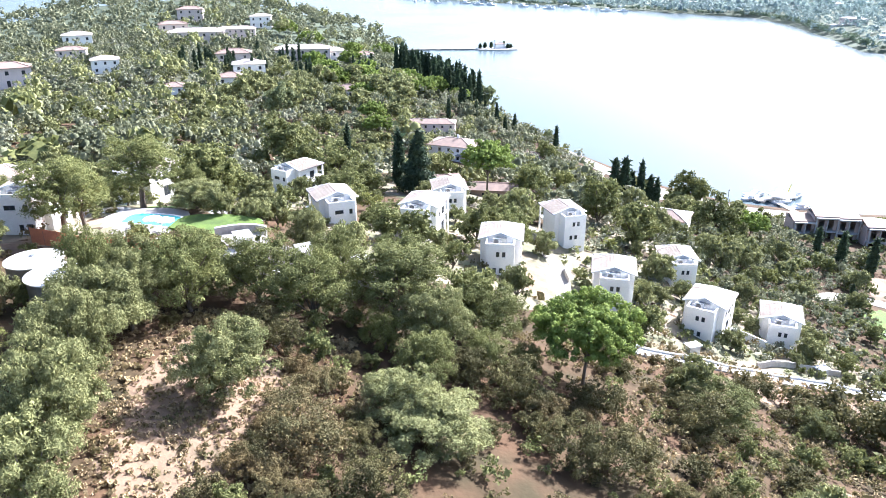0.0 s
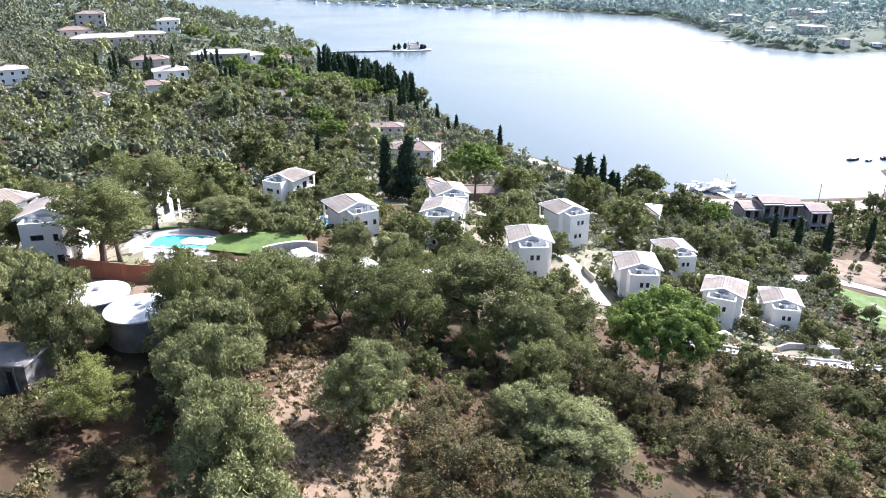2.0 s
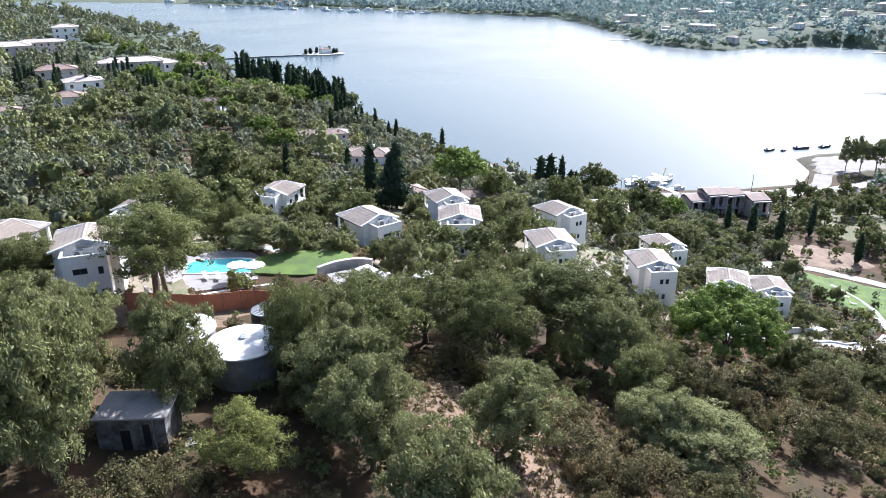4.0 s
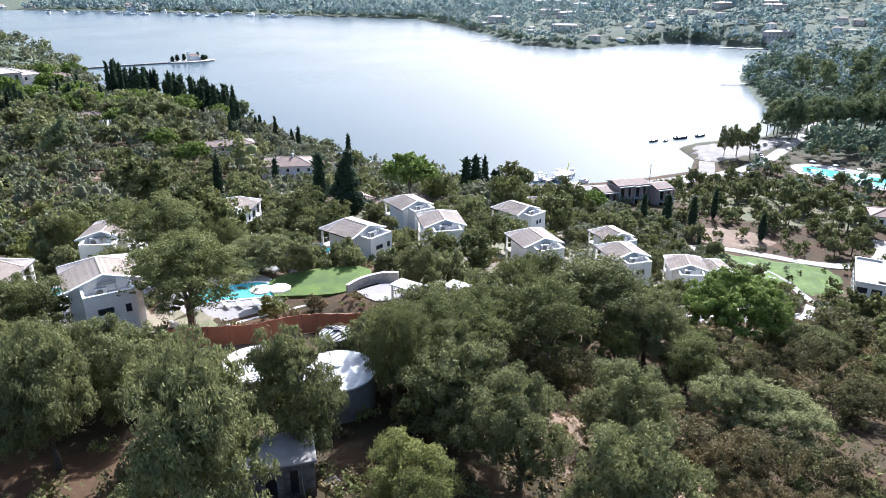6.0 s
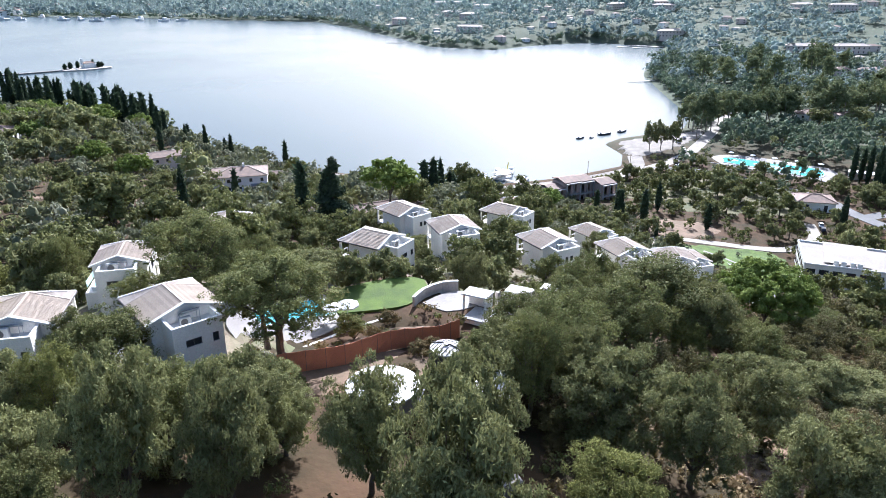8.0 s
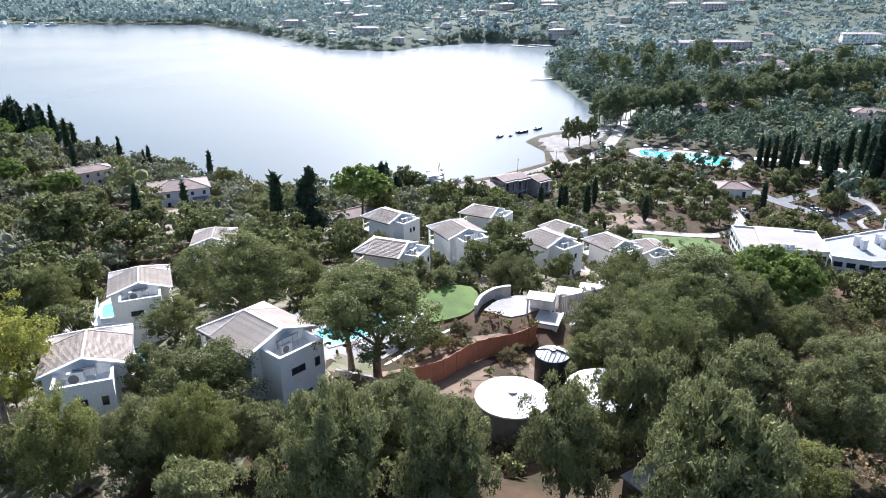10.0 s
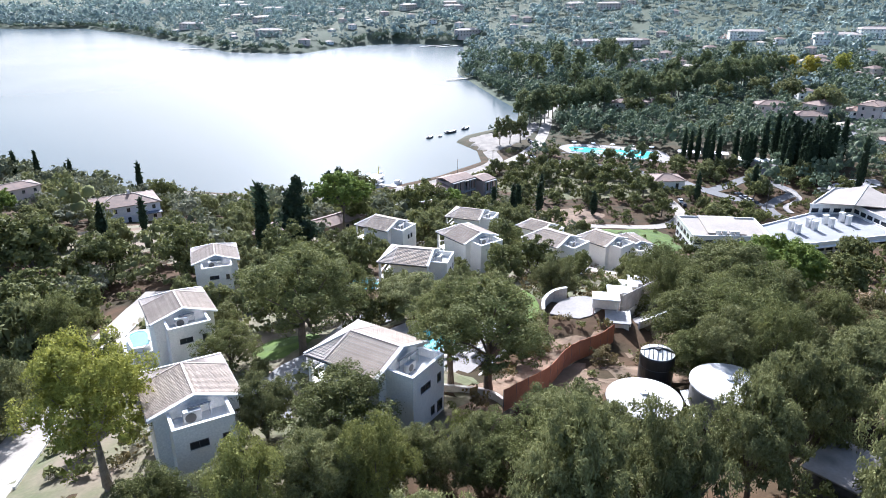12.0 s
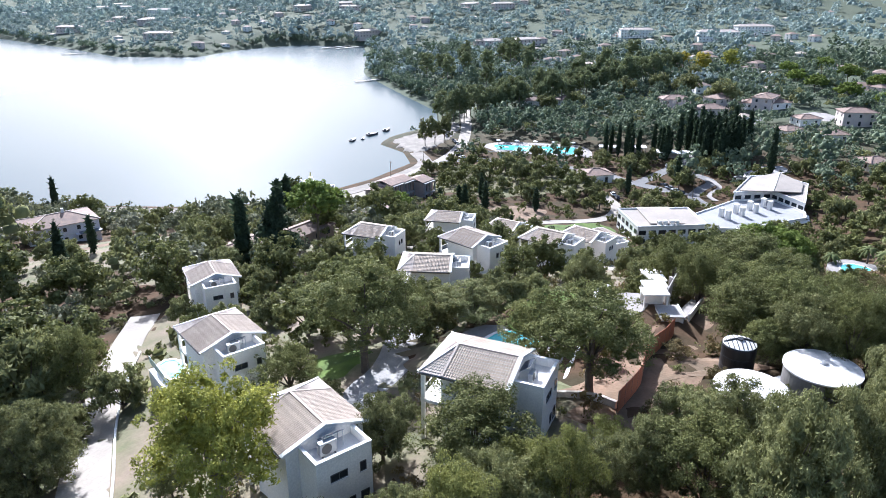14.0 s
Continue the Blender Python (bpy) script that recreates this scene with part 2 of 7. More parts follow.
def raw_mesh(name, verts, faces, mat, smooth=False):
    me = bpy.data.meshes.new(name)
    me.from_pydata(verts, [], faces)
    me.materials.append(mat)
    if smooth:
        me.shade_smooth()
    return me

def part(name, bm, mat, parent, label="", smooth=False):
    ob = new(name, mesh_of(name, bm, mat, smooth))
    ob.parent = parent
    return tagged(ob, label)

def thing(name, label, category, group="", m=None, kind=""):
    ob = new(name)
    ob.empty_display_size = 0.3
    if m is not None:
        ob.matrix_basis = m
    return tagged(ob, label, category, group, kind)

def solo(name, bm, mat, label, category, m=None, group="", kind="", smooth=False):
    ob = new(name, mesh_of(name, bm, mat, smooth))
    if m is not None:
        ob.matrix_basis = m
    return tagged(ob, label, category, group, kind)

# ---- the lie of the land ----
COAST = [(-48, 905), (-62, 820), (-40, 700), (-8, 600), (22, 520), (40, 450), (68, 384), (100, 318), (124, 292), (150, 281), (177, 274), (218, 272), (240, 290), (252, 314),
         (270, 318), (323, 310), (367, 336), (410, 385), (458, 438), (520, 505), (640, 580), (769, 668), (735, 782), (640, 800), (553, 785), (509, 873), (545, 1000), (601, 1261), (620, 1450),
         (456, 1667), (300, 1900), (-108, 2300), (-1500, 3200), (-4900, 4900), (4900, 4900), (4900, -4900), (-1500, -4900), (-1300, 0), (-900, 500), (-520, 900), (-260, 1040), (-120, 980)]
SLOPES = [(21.3, 14, 23.8, 20.1, 9.9, 2.6), (-5.3, 13.7, -2.5, 9.2, 3, 1.6), (3.7, 17.2, 19.3, -1, -8.3, 2.2), (14.8, -9.9, 10.3, 6.8, 2.5, -.4),
          (7.9, 8, 8.4, .9, -1.9, -1), (-3.3, 0, 4.2, -6.9, -5, -.3), (9.2, -3.9, 9.6, 2.5, .1, 0)]
HILLS = [(-230, 560, 170, 16.1), (-230, 800, 170, 20), (-500, 300, 250, 29), (-300, -200, 250, 50.6), (450, 150, 150, -1.2), (700, -100, 250, 22.3),
         (800, 450, 200, -5.5), (1000, 1000, 300, 16.7), (1500, 500, 400, 42.6), (0, 560, 90, -6.3), (-100, 440, 100, .9), (2600, 1500, 700, 160), (2400, 300, 600, 120), (-250, 900, 110, 26), (-400, 800, 110, 24)]
# levelled ground: x, y, radius, height
PADS = [(-47, 109, 8, 57.9), (-36.5, 105.5, 7, 58.0), (-31, 97, 5, 58.5), (-49, 79, 8, 59.8), (-42.8, 84.2, 2.5, 59.0), (262, 220, 30, 3.2), (160, 118, 24, 6.0)]

def coast_distance(x, y):
    """Metres inland (plus) or out to sea (minus)."""
    best, inside = np.full(x.shape, 1e9), np.zeros(x.shape, bool)
    for (ax, ay), (bx, by) in zip(COAST, COAST[1:] + COAST[:1]):
        ex, ey = bx - ax, by - ay
        k = np.clip(((x - ax) * ex + (y - ay) * ey) / (ex * ex + ey * ey), 0, 1)
        best = np.minimum(best, np.hypot(x - ax - k * ex, y - ay - k * ey))
        inside ^= ((ay > y) != (by > y)) & (x < ax + (y - ay) * ex / (ey if ey else 1e-9))
    return np.where(inside, best, -best)

def heights(x, y):
    x, y = np.asarray(x, float), np.asarray(y, float)
    d, h = coast_distance(x, y), np.zeros(np.shape(x))
    for j, row in enumerate(SLOPES):
        for i, a in enumerate(row):
            h = h + a * np.exp(-((x + 180 - 80 * i) ** 2 + (y + 60 - 80 * j) ** 2) / (2 * 62.0 ** 2))
    for cx, cy, s, a in HILLS:
        h = h + a * np.exp(-((x - cx) ** 2 + (y - cy) ** 2) / (2.0 * s * s))
    z = np.where(d > 0, 1.2 + np.clip(d / 40, 0, 1) ** 0.8 * h, np.maximum(-6, 1.2 + d * 0.25))
    rough = np.exp(-((x - 20) ** 2 + (y - 120) ** 2) / (2 * 220.0 ** 2)) * (z > 1.5) * 0.5
    z = z + rough * np.array([noise.noise((a * 0.13, b * 0.13, 0)) for a, b in zip(x.ravel(), y.ravel())]).reshape(x.shape)
    for px, py, r, pz in PADS:
        w = np.clip((1.6 * r - np.hypot(x - px, y - py)) / (0.6 * r), 0, 1)
        w = w * w * (3 - 2 * w)
        z = z * (1 - w) + pz * w
    return z

def height(x, y):
    return float(heights(np.array([x], float), np.array([y], float))[0])

def spacing(lo, hi, step, far, grow):
    """Even steps from lo to hi, then growing ones out to far on both sides."""
    mid = list(np.arange(lo, hi + step / 2, step))
    out, s, v = [], step, hi
    while v < far:
        s *= grow
        v += s
        out.append(v)
    back, s, v = [], step, lo
    while v > -far:
        s *= grow
        v -= s
        back.append(v)
    return np.array(back[::-1] + mid + out)

gx, gy = spacing(-150, 190, 3.0, 4800, 1.055), spacing(-10, 330, 3.0, 4800, 1.055)
GX, GY = np.meshgrid(gx, gy)
GZ = heights(GX, GY)
nx, ny = len(gx), len(gy)
idx = np.arange(nx * ny).reshape(ny, nx)
quads = np.stack([idx[:-1, :-1], idx[:-1, 1:], idx[1:, 1:], idx[1:, :-1]], -1).reshape(-1, 4)
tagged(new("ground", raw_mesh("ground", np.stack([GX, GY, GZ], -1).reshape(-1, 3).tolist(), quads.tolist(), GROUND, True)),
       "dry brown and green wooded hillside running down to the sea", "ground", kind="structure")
bm = bmesh.new()
vs = [bm.verts.new(v) for v in ((-4900, -4900, 0), (4900, -4900, 0), (4900, 4900, 0), (-4900, 4900, 0))]
bm.faces.new(vs)
tagged(new("water", mesh_of("water", bm, SEA)), "calm silvery sea bay glittering under the sun", "sea", kind="structure")

KEEP_CLEAR = []        # x, y, radius of ground that no scattered tree may cover

def clear(x, y, r):
    KEEP_CLEAR.append((x, y, r))

def smooth_line(pts, step=2.0):
    """Points at even steps on a smooth curve through the given ones."""
    p = [Vector(q) for q in pts]
    p = [2 * p[0] - p[1]] + p + [2 * p[-1] - p[-2]]
    out = []
    for i in range(1, len(p) - 2):
        n = max(2, int((p[i + 1] - p[i]).length / step))
        for k in range(n):
            t = k / n
            out.append(0.5 * (2 * p[i] + (p[i + 1] - p[i - 1]) * t + (2 * p[i - 1] - 5 * p[i] + 4 * p[i + 1] - p[i + 2]) * t * t
                              + (3 * p[i] - p[i - 1] - 3 * p[i + 1] + p[i + 2]) * t ** 3))
    return out + [p[-2]]

def strip(pts, width, lift=0.12, step=2.0, keep=True, across=3):
    """A bmesh ribbon laid on the ground along a smooth line, with turned-down edges."""
    line = smooth_line(pts, step)
    bm, rows = bmesh.new(), []
    for i, q in enumerate(line):
        d = (line[min(i + 1, len(line) - 1)] - line[max(i - 1, 0)]).normalized()
        s = Vector((-d.y, d.x))
        row = []
        zs = [height(*(q + s * width * (k / across - 0.5))) for k in range(across + 1)]
        top = [max(z, 0.5 * (zs[0] + zs[-1])) + lift for z in zs]
        edge = [q + s * width * (k / across - 0.5) for k in range(across + 1)]
        row.append(bm.verts.new((*(edge[0] - s * 0.05), top[0] - 0.9)))
        row += [bm.verts.new((*e, z)) for e, z in zip(edge, top)]
        row.append(bm.verts.new((*(edge[-1] + s * 0.05), top[-1] - 0.9)))
        rows.append(row)
        if keep:
            clear(q.x, q.y, width / 2 + 0.8)
    for a, b in zip(rows, rows[1:]):
        for k in range(len(a) - 1):
            bm.faces.new((a[k], a[k + 1], b[k + 1], b[k]))
    return bm

def patch(outline, z=None, lift=0.1, step=1.6, keep=True):
    """A bmesh sheet over an outline, laid on the ground or level at z."""
    xs, ys = [p[0] for p in outline], [p[1] for p in outline]
    bm, grid = bmesh.new(), {}
    ring = smooth_line(list(outline) + [outline[0]], step)
    if z is None:        # natural ground has a ragged edge
        c = sum(ring, Vector((0, 0))) / len(ring)
        ring = [c + (q - c) * (1 + 0.16 * noise.noise((q.x * 0.22, q.y * 0.22, 3)) + 0.10 * noise.noise((q.x * 0.8, q.y * 0.8, 5))) for q in ring]
    c = sum(ring, Vector((0, 0))) / len(ring)
    rings = max(2, int(max((r - c).length for r in ring) / step / 1.5))
    rows = [[bm.verts.new((*(c + (q - c) * (k / rings)), (height(*(c + (q - c) * (k / rings))) if z is None else z) + lift)) for q in ring[:-1]] for k in range(1, rings + 1)]
    skirt = [bm.verts.new((v.co.x, v.co.y, v.co.z - (1.2 if z is None else 2.5))) for v in rows[-1]]
    if z is None:
        for v in rows[-1]:
            v.co.z -= lift + 0.05
    mid = bm.verts.new((*c, (height(*c) if z is None else z) + lift))
    n = len(rows[0])
    for k in range(n):
        bm.faces.new((mid, rows[0][k], rows[0][(k + 1) % n]))
    for a, b in zip(rows, rows[1:] + [skirt]):
        for k in range(n):
            bm.faces.new((a[k], b[k], b[(k + 1) % n], a[(k + 1) % n]))
    if not keep:
        return bm
    for q in ring[::2]:
        clear(q.x, q.y, 1.5)
        clear(*(c + (q - c) * 0.6), max(2.0, (q - c).length * 0.36))
    clear(*c, max(2.5, min((q - c).length for q in ring) * 0.5))
    return bm

def soil_sheet(outline):
    """Cultivated ground that trees may stand on."""
    return patch(outline, None, 0.07, 3.0, False)

# ---- roads, paths, lawns ----
def lay(name, bm, mat, label, category):
    return tagged(new(name, mesh_of(name, bm, mat)), label, category, kind="structure")

lay("road", strip([(-100, 122), (-90, 133), (-81.5, 143.5), (-72.3, 154.9), (-63.3, 164.2), (-51, 175.4), (-40, 184)], 5.2), ROAD_PALE, "pale concrete lane curving downhill past the villas", "road")
lay("road", strip([(-70.5, 113.5), (-67, 118), (-62.5, 121), (-57, 121.2), (-51.6, 122.4), (-45, 125.2), (-39, 124), (-33, 121)], 4.8), STONE_DRIVE, "grey stone driveway between the white villas", "road")
lay("road", strip([(21.4, 111), (22.6, 119.5), (23.5, 127.7), (23.1, 136), (21.8, 144), (23, 151), (22, 158), (10, 170)], 3.0), ROAD_PALE, "pale concrete lane between two white villas", "road")
lay("road", strip([(98, 166), (108, 172), (120, 171), (132, 164), (145, 154), (160, 148), (176, 150), (190, 160)], 4.6), ROAD_PALE, "pale curved hotel lane with white edging", "road")
lay("road", strip([(117, 158), (118, 148), (113, 136), (108, 128)], 2.6), PAVING, "cream garden path across the lawn", "path")
lay("road", strip([(30, 101), (40, 104), (51.5, 107), (63, 110.5), (76, 114.5), (90, 118), (104, 126)], 2.4, 0.2), STONE_DRIVE, "raised pale path with a white kerb", "path")
lay("road", strip([(70, 330), (98, 296), (124, 275), (150, 265), (179, 262), (205, 262), (232, 262), (258, 266), (285, 276), (320, 292), (360, 312), (420, 330)], 7), ROAD_PALE, "sandy coast road along the shore", "road")
lay("road", strip([(225, 262), (232, 235), (236, 205), (228, 175), (214, 150), (205, 125)], 6), ASPHALT, "grey road beside the pool terrace", "road")
lay("road", strip([(214, 150), (250, 140), (300, 130), (360, 120), (420, 105)], 6), ASPHALT, "grey valley road between gardens", "road")
lay("road", strip([(-75, 300), (-40, 262), (-18, 252), (10, 250), (30, 262)], 3.2), BARE, "dusty track below the pink house", "road")
lay("pavement", patch([(-57, 104), (-56, 113), (-50, 116), (-43.5, 114), (-42.5, 108), (-44, 103.5), (-51, 102)], 57.9, 0.12), PAVING, "cream paved pool terrace", "terrace")
lay("lawn", patch([(-44, 105.5), (-43, 111), (-37, 112), (-30, 109.5), (-30, 106), (-35.5, 102.5)], 58.0, 0.32), LAWN, "bright green mown lawn beside the pool", "lawn")
lay("pavement", patch([(-34, 101.3), (-29.5, 102), (-26.5, 100), (-26.3, 97), (-29.5, 96.5), (-33, 97.5)], 58.5, 0.12), PAVING, "cream paved sitting terrace", "terrace")
lay("lawn", patch([(-60.3, 126), (-59.6, 131), (-56, 135.5), (-51, 134.5), (-47.5, 130), (-48, 127), (-54, 125.8)], None, 0.2), LAWN, "green lawn under the oaks", "lawn")
lay("lawn", patch([(108, 140), (104, 158), (114, 167), (130, 160), (146, 150), (138, 138), (122, 132)], None, 0.2), LAWN, "wide green lawn in front of the hotel", "lawn")
lay("field", patch([(118, 176), (122, 190), (140, 194), (152, 184), (150, 172), (132, 170)], None, 0.15), BARE, "bare tan field with olive trees", "field")
lay("field", patch([(160, 200), (166, 240), (200, 252), (226, 238), (226, 175), (190, 170)], None, 0.15, 1.6, False), FIELD, "dry green and yellow field near the shore", "field")
lay("field", patch([(-30, 48), (-31.5, 62), (-31, 72), (-25, 75.5), (-19, 70), (-14.5, 64), (-16, 56), (-20, 48), (-26, 45)], None, 0.1), BARE, "bare tan clearing on the slope", "clearing")
lay("field", patch([(40, 96), (48, 103), (66, 108), (84, 112), (80, 104), (60, 98)], None, 0.1), BARE, "strip of bare tan soil below the path", "clearing")
lay("field", patch([(14.8, 112), (15, 122), (17, 134), (20.5, 131), (20.6, 122), (19.5, 114)], None, 0.1), BARE, "bare reddish soil bank beside the villa", "clearing")
lay("garden", soil_sheet([(-66, 93), (-60, 99.3), (-48, 99.8), (-40, 98.5), (-34, 94), (-38, 87), (-41, 80), (-46, 86.5), (-56, 87), (-62, 88)]), BARE, "bare tan soil and rubble beside the villa and the tanks", "garden")
lay("field", patch([(-40, 230), (-30, 256), (-4, 260), (22, 250), (10, 222), (-15, 215)], None, 0.1), GARDEN_SOIL, "dry grassy terrace below the pink house", "field")
lay("road", strip([(150, 86), (126, 78.5), (100, 75), (78, 73.5), (58, 72), (44, 70.5)], 3.0), BARE, "dusty track across the lower slope", "road")
lay("field", patch([(-29, 90.3), (-22, 92), (-17, 91), (-20, 88.6), (-26.5, 88)], None, 0.1), BARE, "sandy strip below the slatted screen", "clearing")
lay("garden", soil_sheet([(-24, 108), (-22, 130), (-8, 150), (15, 165), (45, 165), (75, 148), (92, 128), (70, 114), (40, 106), (10, 104)]), GARDEN_SOIL, "pale garden soil and dry grass round the lower villas", "garden")
lay("garden", soil_sheet([(-92, 106), (-96, 135), (-78, 165), (-45, 182), (-25, 172), (-28, 142), (-42, 116), (-62, 92), (-80, 94)]), GARDEN_SOIL, "pale garden soil and dry grass round the upper villas", "garden")
lay("garden", soil_sheet([(-20, 168), (-25, 205), (10, 215), (50, 212), (80, 190), (70, 165), (30, 172)]), GARDEN_SOIL, "dry grassy terraces below the villas", "garden")
lay("pavement", patch([(398, 70), (402, 86), (418, 90), (428, 76), (414, 64)], None, 0.3, 4.0), PAVING, "pale dusty yard between the village houses", "yard")
lay("beach", strip([(66, 378), (98, 312), (124, 285), (150, 274.5), (177, 268), (214, 267), (236, 284)], 8.0, 0.1), SHINGLE, "narrow pale shingle beach along the water", "beach")
lay("beach", patch([(232, 283), (246, 303), (250, 311), (268, 312), (300, 303), (325, 303), (300, 288), (262, 280)], None, 0.25), SHINGLE, "sandy spit with parked cars", "beach")

# ---- villas ----
EAVE_HALF, RIDGE_BACK, HIP_BACK, RIDGE_UP = 4.16, 6.3, 8.75, 1.32
DOWN = -8.6            # foot of the walls below the eaves, in the ground

def tiled_slope(a, b, c, d, rows, cols, depth=0.055):
    """Courses of rounded tiles over the quad a b (eave) c d (ridge): verts and faces."""
    a, b, c, d = map(Vector, (a, b, c, d))
    nrm = (b - a).cross(d - a).normalized()
    verts, faces = [], []
    per = 4
    for r in range(rows):
        for e, k in enumerate((r / rows, (r + 1.12) / rows)):
            l, q = a.lerp(d, min(k, 1)), b.lerp(c, min(k, 1))
            n = cols * per
            for i in range(n + 1):
                wave = abs(math.sin(math.pi * i / per)) * depth
                verts.append(l.lerp(q, i / n) + nrm * (wave + (0.07 if e == 0 else 0.0)))
        n = cols * per
        base = r * 2 * (n + 1)
        faces += [(base + i, base + i + 1, base + n + 2 + i, base + n + 1 + i) for i in range(n)]
    return verts, faces

def window_part(parent, x, y, z, w, h, face, frame_mat=FRAME_DARK, deep=0.14):
    """A window set into a wall; face is the wall's outward direction: +x, -x, +y or -y."""
    turn = {"+x": 0, "+y": 90, "-x": 180, "-y": -90}[face]
    m = pose(x, y, z, 0, 0, turn)
    bm = bmesh.new()
    t = 0.06
    for q in ((-w / 2 - t, w / 2 + t, -h / 2 - t, -h / 2), (-w / 2 - t, w / 2 + t, h / 2, h / 2 + t), (-w / 2 - t, -w / 2, -h / 2, h / 2), (w / 2, w / 2 + t, -h / 2, h / 2)):
        box(bm, -0.08, 0.05, q[0], q[1], q[2], q[3], m)
    if w > 0.9:
        box(bm, -0.08, 0.035, -0.025, 0.025, -h / 2, h / 2, m)
    win = part("window", bm, frame_mat, parent)
    bm = bmesh.new()
    box(bm, -0.06, 0.015, -w / 2, w / 2, -h / 2, h / 2, m)
    part("pane", bm, DARK_GLASS, win, "dark glass pane")
    bm = bmesh.new()
    box(bm, -0.02, 0.13, -w / 2 - 0.1, w / 2 + 0.1, -h / 2 - t - 0.06, -h / 2 - t, m)
    part("sill", bm, TRIM_WHITE, win)
    return win

def villa(kind):
    v = thing("villa", "two-storey white rendered villa with a sand-coloured tiled roof", "villa", "white hillside villas")
    w, hl = 3.72, -6.55
    bm = bmesh.new()
    # main block with its front gable
    prof = [(-w, DOWN), (w, DOWN), (w, -0.1), (0, RIDGE_UP - 0.15), (-w, -0.1)]
    f0 = [bm.verts.new((-0.12, y, z)) for y, z in prof]
    f1 = [bm.verts.new((hl, y, z)) for y, z in prof]
    bm.faces.new(f0), bm.faces.new(f1[::-1])
    for i in range(5):
        j = (i + 1) % 5
        bm.faces.new((f0[i], f1[i], f1[j], f0[j]))
    wall = part("wall", bm, RENDER_WHITE, v)
    bm = bmesh.new()
    # front block under the roof terrace, a little narrower
    box(bm, -0.12, 2.93, -2.57, 2.65, DOWN, -0.62)
    for q in ((2.71, 2.93, -2.57, 2.65), (-0.1, 2.71, -2.57, -2.35), (-0.1, 2.71, 2.43, 2.65)):
        box(bm, *q, -0.62, 0.22 if q[0] > 2 else 0.22)
    part("front_block", bm, RENDER_WHITE, v)
    bm = bmesh.new()
    for q in ((2.67, 2.97, -2.61, 2.69), (0.06, 2.67, -2.61, -2.31), (0.06, 2.67, 2.39, 2.69)):
        box(bm, *q, 0.222, 0.29)
    part("parapet_coping", bm, TRIM_WHITE, v)
    bm = bmesh.new()
    box(bm, -0.1, 2.7, -2.34, 2.42, -0.616, -0.58)
    part("terrace_floor", bm, TRIM_WHITE, v)
    # roof: two tiled slopes, a pale hip at the back
    roof = part("roof", box(bmesh.new(), -6.3, -0.2, -0.1, 0.1, RIDGE_UP - 0.5, RIDGE_UP - 0.1), TILE_PALE, v)
    e, rb, hb, ru = EAVE_HALF, RIDGE_BACK, HIP_BACK, RIDGE_UP
    for s in (-1, 1):
        if s < 0:
            vf = tiled_slope((-rb, -e, -0.02), (-0.1, -e, -0.02), (-0.1, 0, ru), (-rb, 0, ru), 13, 26)
        else:
            vf = tiled_slope((-0.1, e, -0.02), (-rb, e, -0.02), (-rb, 0, ru), (-0.1, 0, ru), 13, 26)
        ob = new("tiled_slope", raw_mesh("tiled_slope", vf[0], vf[1], TILE_SAND))
        ob.parent = roof
        tagged(ob, kind="stuff")
        back = [(-hb, s * e, -0.01), (-rb - 0.1, s * e, -0.01), (-rb - 0.1, 0, ru + 0.01)]
        vf = tiled_slope(*(back + [back[2]] if s < 0 else [back[1], back[0], back[2], back[2]]), 13, 8, 0.03)
        ob = new("back_slope", raw_mesh("back_slope", vf[0], vf[1], TILE_PALE))
        ob.parent = roof
        tagged(ob, kind="stuff")
        part("verge_cap", bar(bmesh.new(), (-rb, s * e, 0.07), (-rb, 0, ru + 0.09), 0.2, 0.1), TILE_PALE, roof)
        bm = bmesh.new()
        lo = [(-hb, s * e, -0.09), (-0.1, s * e, -0.09), (-0.1, 0, ru - 0.08), (-rb, 0, ru - 0.08)]
        top = [bm.verts.new(p) for p in lo]
        und = [bm.verts.new((p[0], p[1], p[2] - 0.13)) for p in lo]
        bm.faces.new(top), bm.faces.new(und[::-1])
        for i in range(4):
            j = (i + 1) % 4
            bm.faces.new((top[i], und[i], und[j], top[j]))
        part("deck", bm, TRIM_WHITE, roof)
        bm = bmesh.new()
        bar(bm, (-hb, s * (e + 0.05), -0.12), (-0.05, s * (e + 0.05), -0.12), 0.13, 0.11)
        part("gutter", bm, GUTTER, roof)
    vf = tiled_slope((-hb, e, 0.0), (-hb, -e, 0.0), (-rb, -0.05, ru), (-rb, 0.05, ru), 9, 28, 0.03)
    ob = new("hip_slope", raw_mesh("hip_slope", vf[0], vf[1], TILE_PALE))
    ob.parent = roof
    tagged(ob, kind="stuff")
    bm = bmesh.new()
    p = [(-hb, e, -0.1), (-hb, -e, -0.1), (-rb, 0, ru - 0.08)]
    top, und = [bm.verts.new(q) for q in p], [bm.verts.new((q[0], q[1], q[2] - 0.14)) for q in p]
    bm.faces.new(top), bm.faces.new(und[::-1])
    for i in range(3):
        bm.faces.new((top[i], und[i], und[(i + 1) % 3], top[(i + 1) % 3]))
    part("deck", bm, TRIM_WHITE, roof)
    bm = bmesh.new()
    bar(bm, (-rb, 0, ru + 0.08), (-0.02, 0, ru + 0.08), 0.24, 0.1)
    part("ridge_cap", bm, TILE_PALE, roof)
    for s in (-1, 1):
        bm = bmesh.new()
        bar(bm, (-hb, s * e, 0.06), (-rb, 0, ru + 0.08), 0.22, 0.1)
        part("hip_cap", bm, TRIM_WHITE, roof)
        bm = bmesh.new()
        bar(bm, (0.0, s * (e + 0.02), -0.02), (0.0, 0, ru + 0.06), 0.42, 0.24)
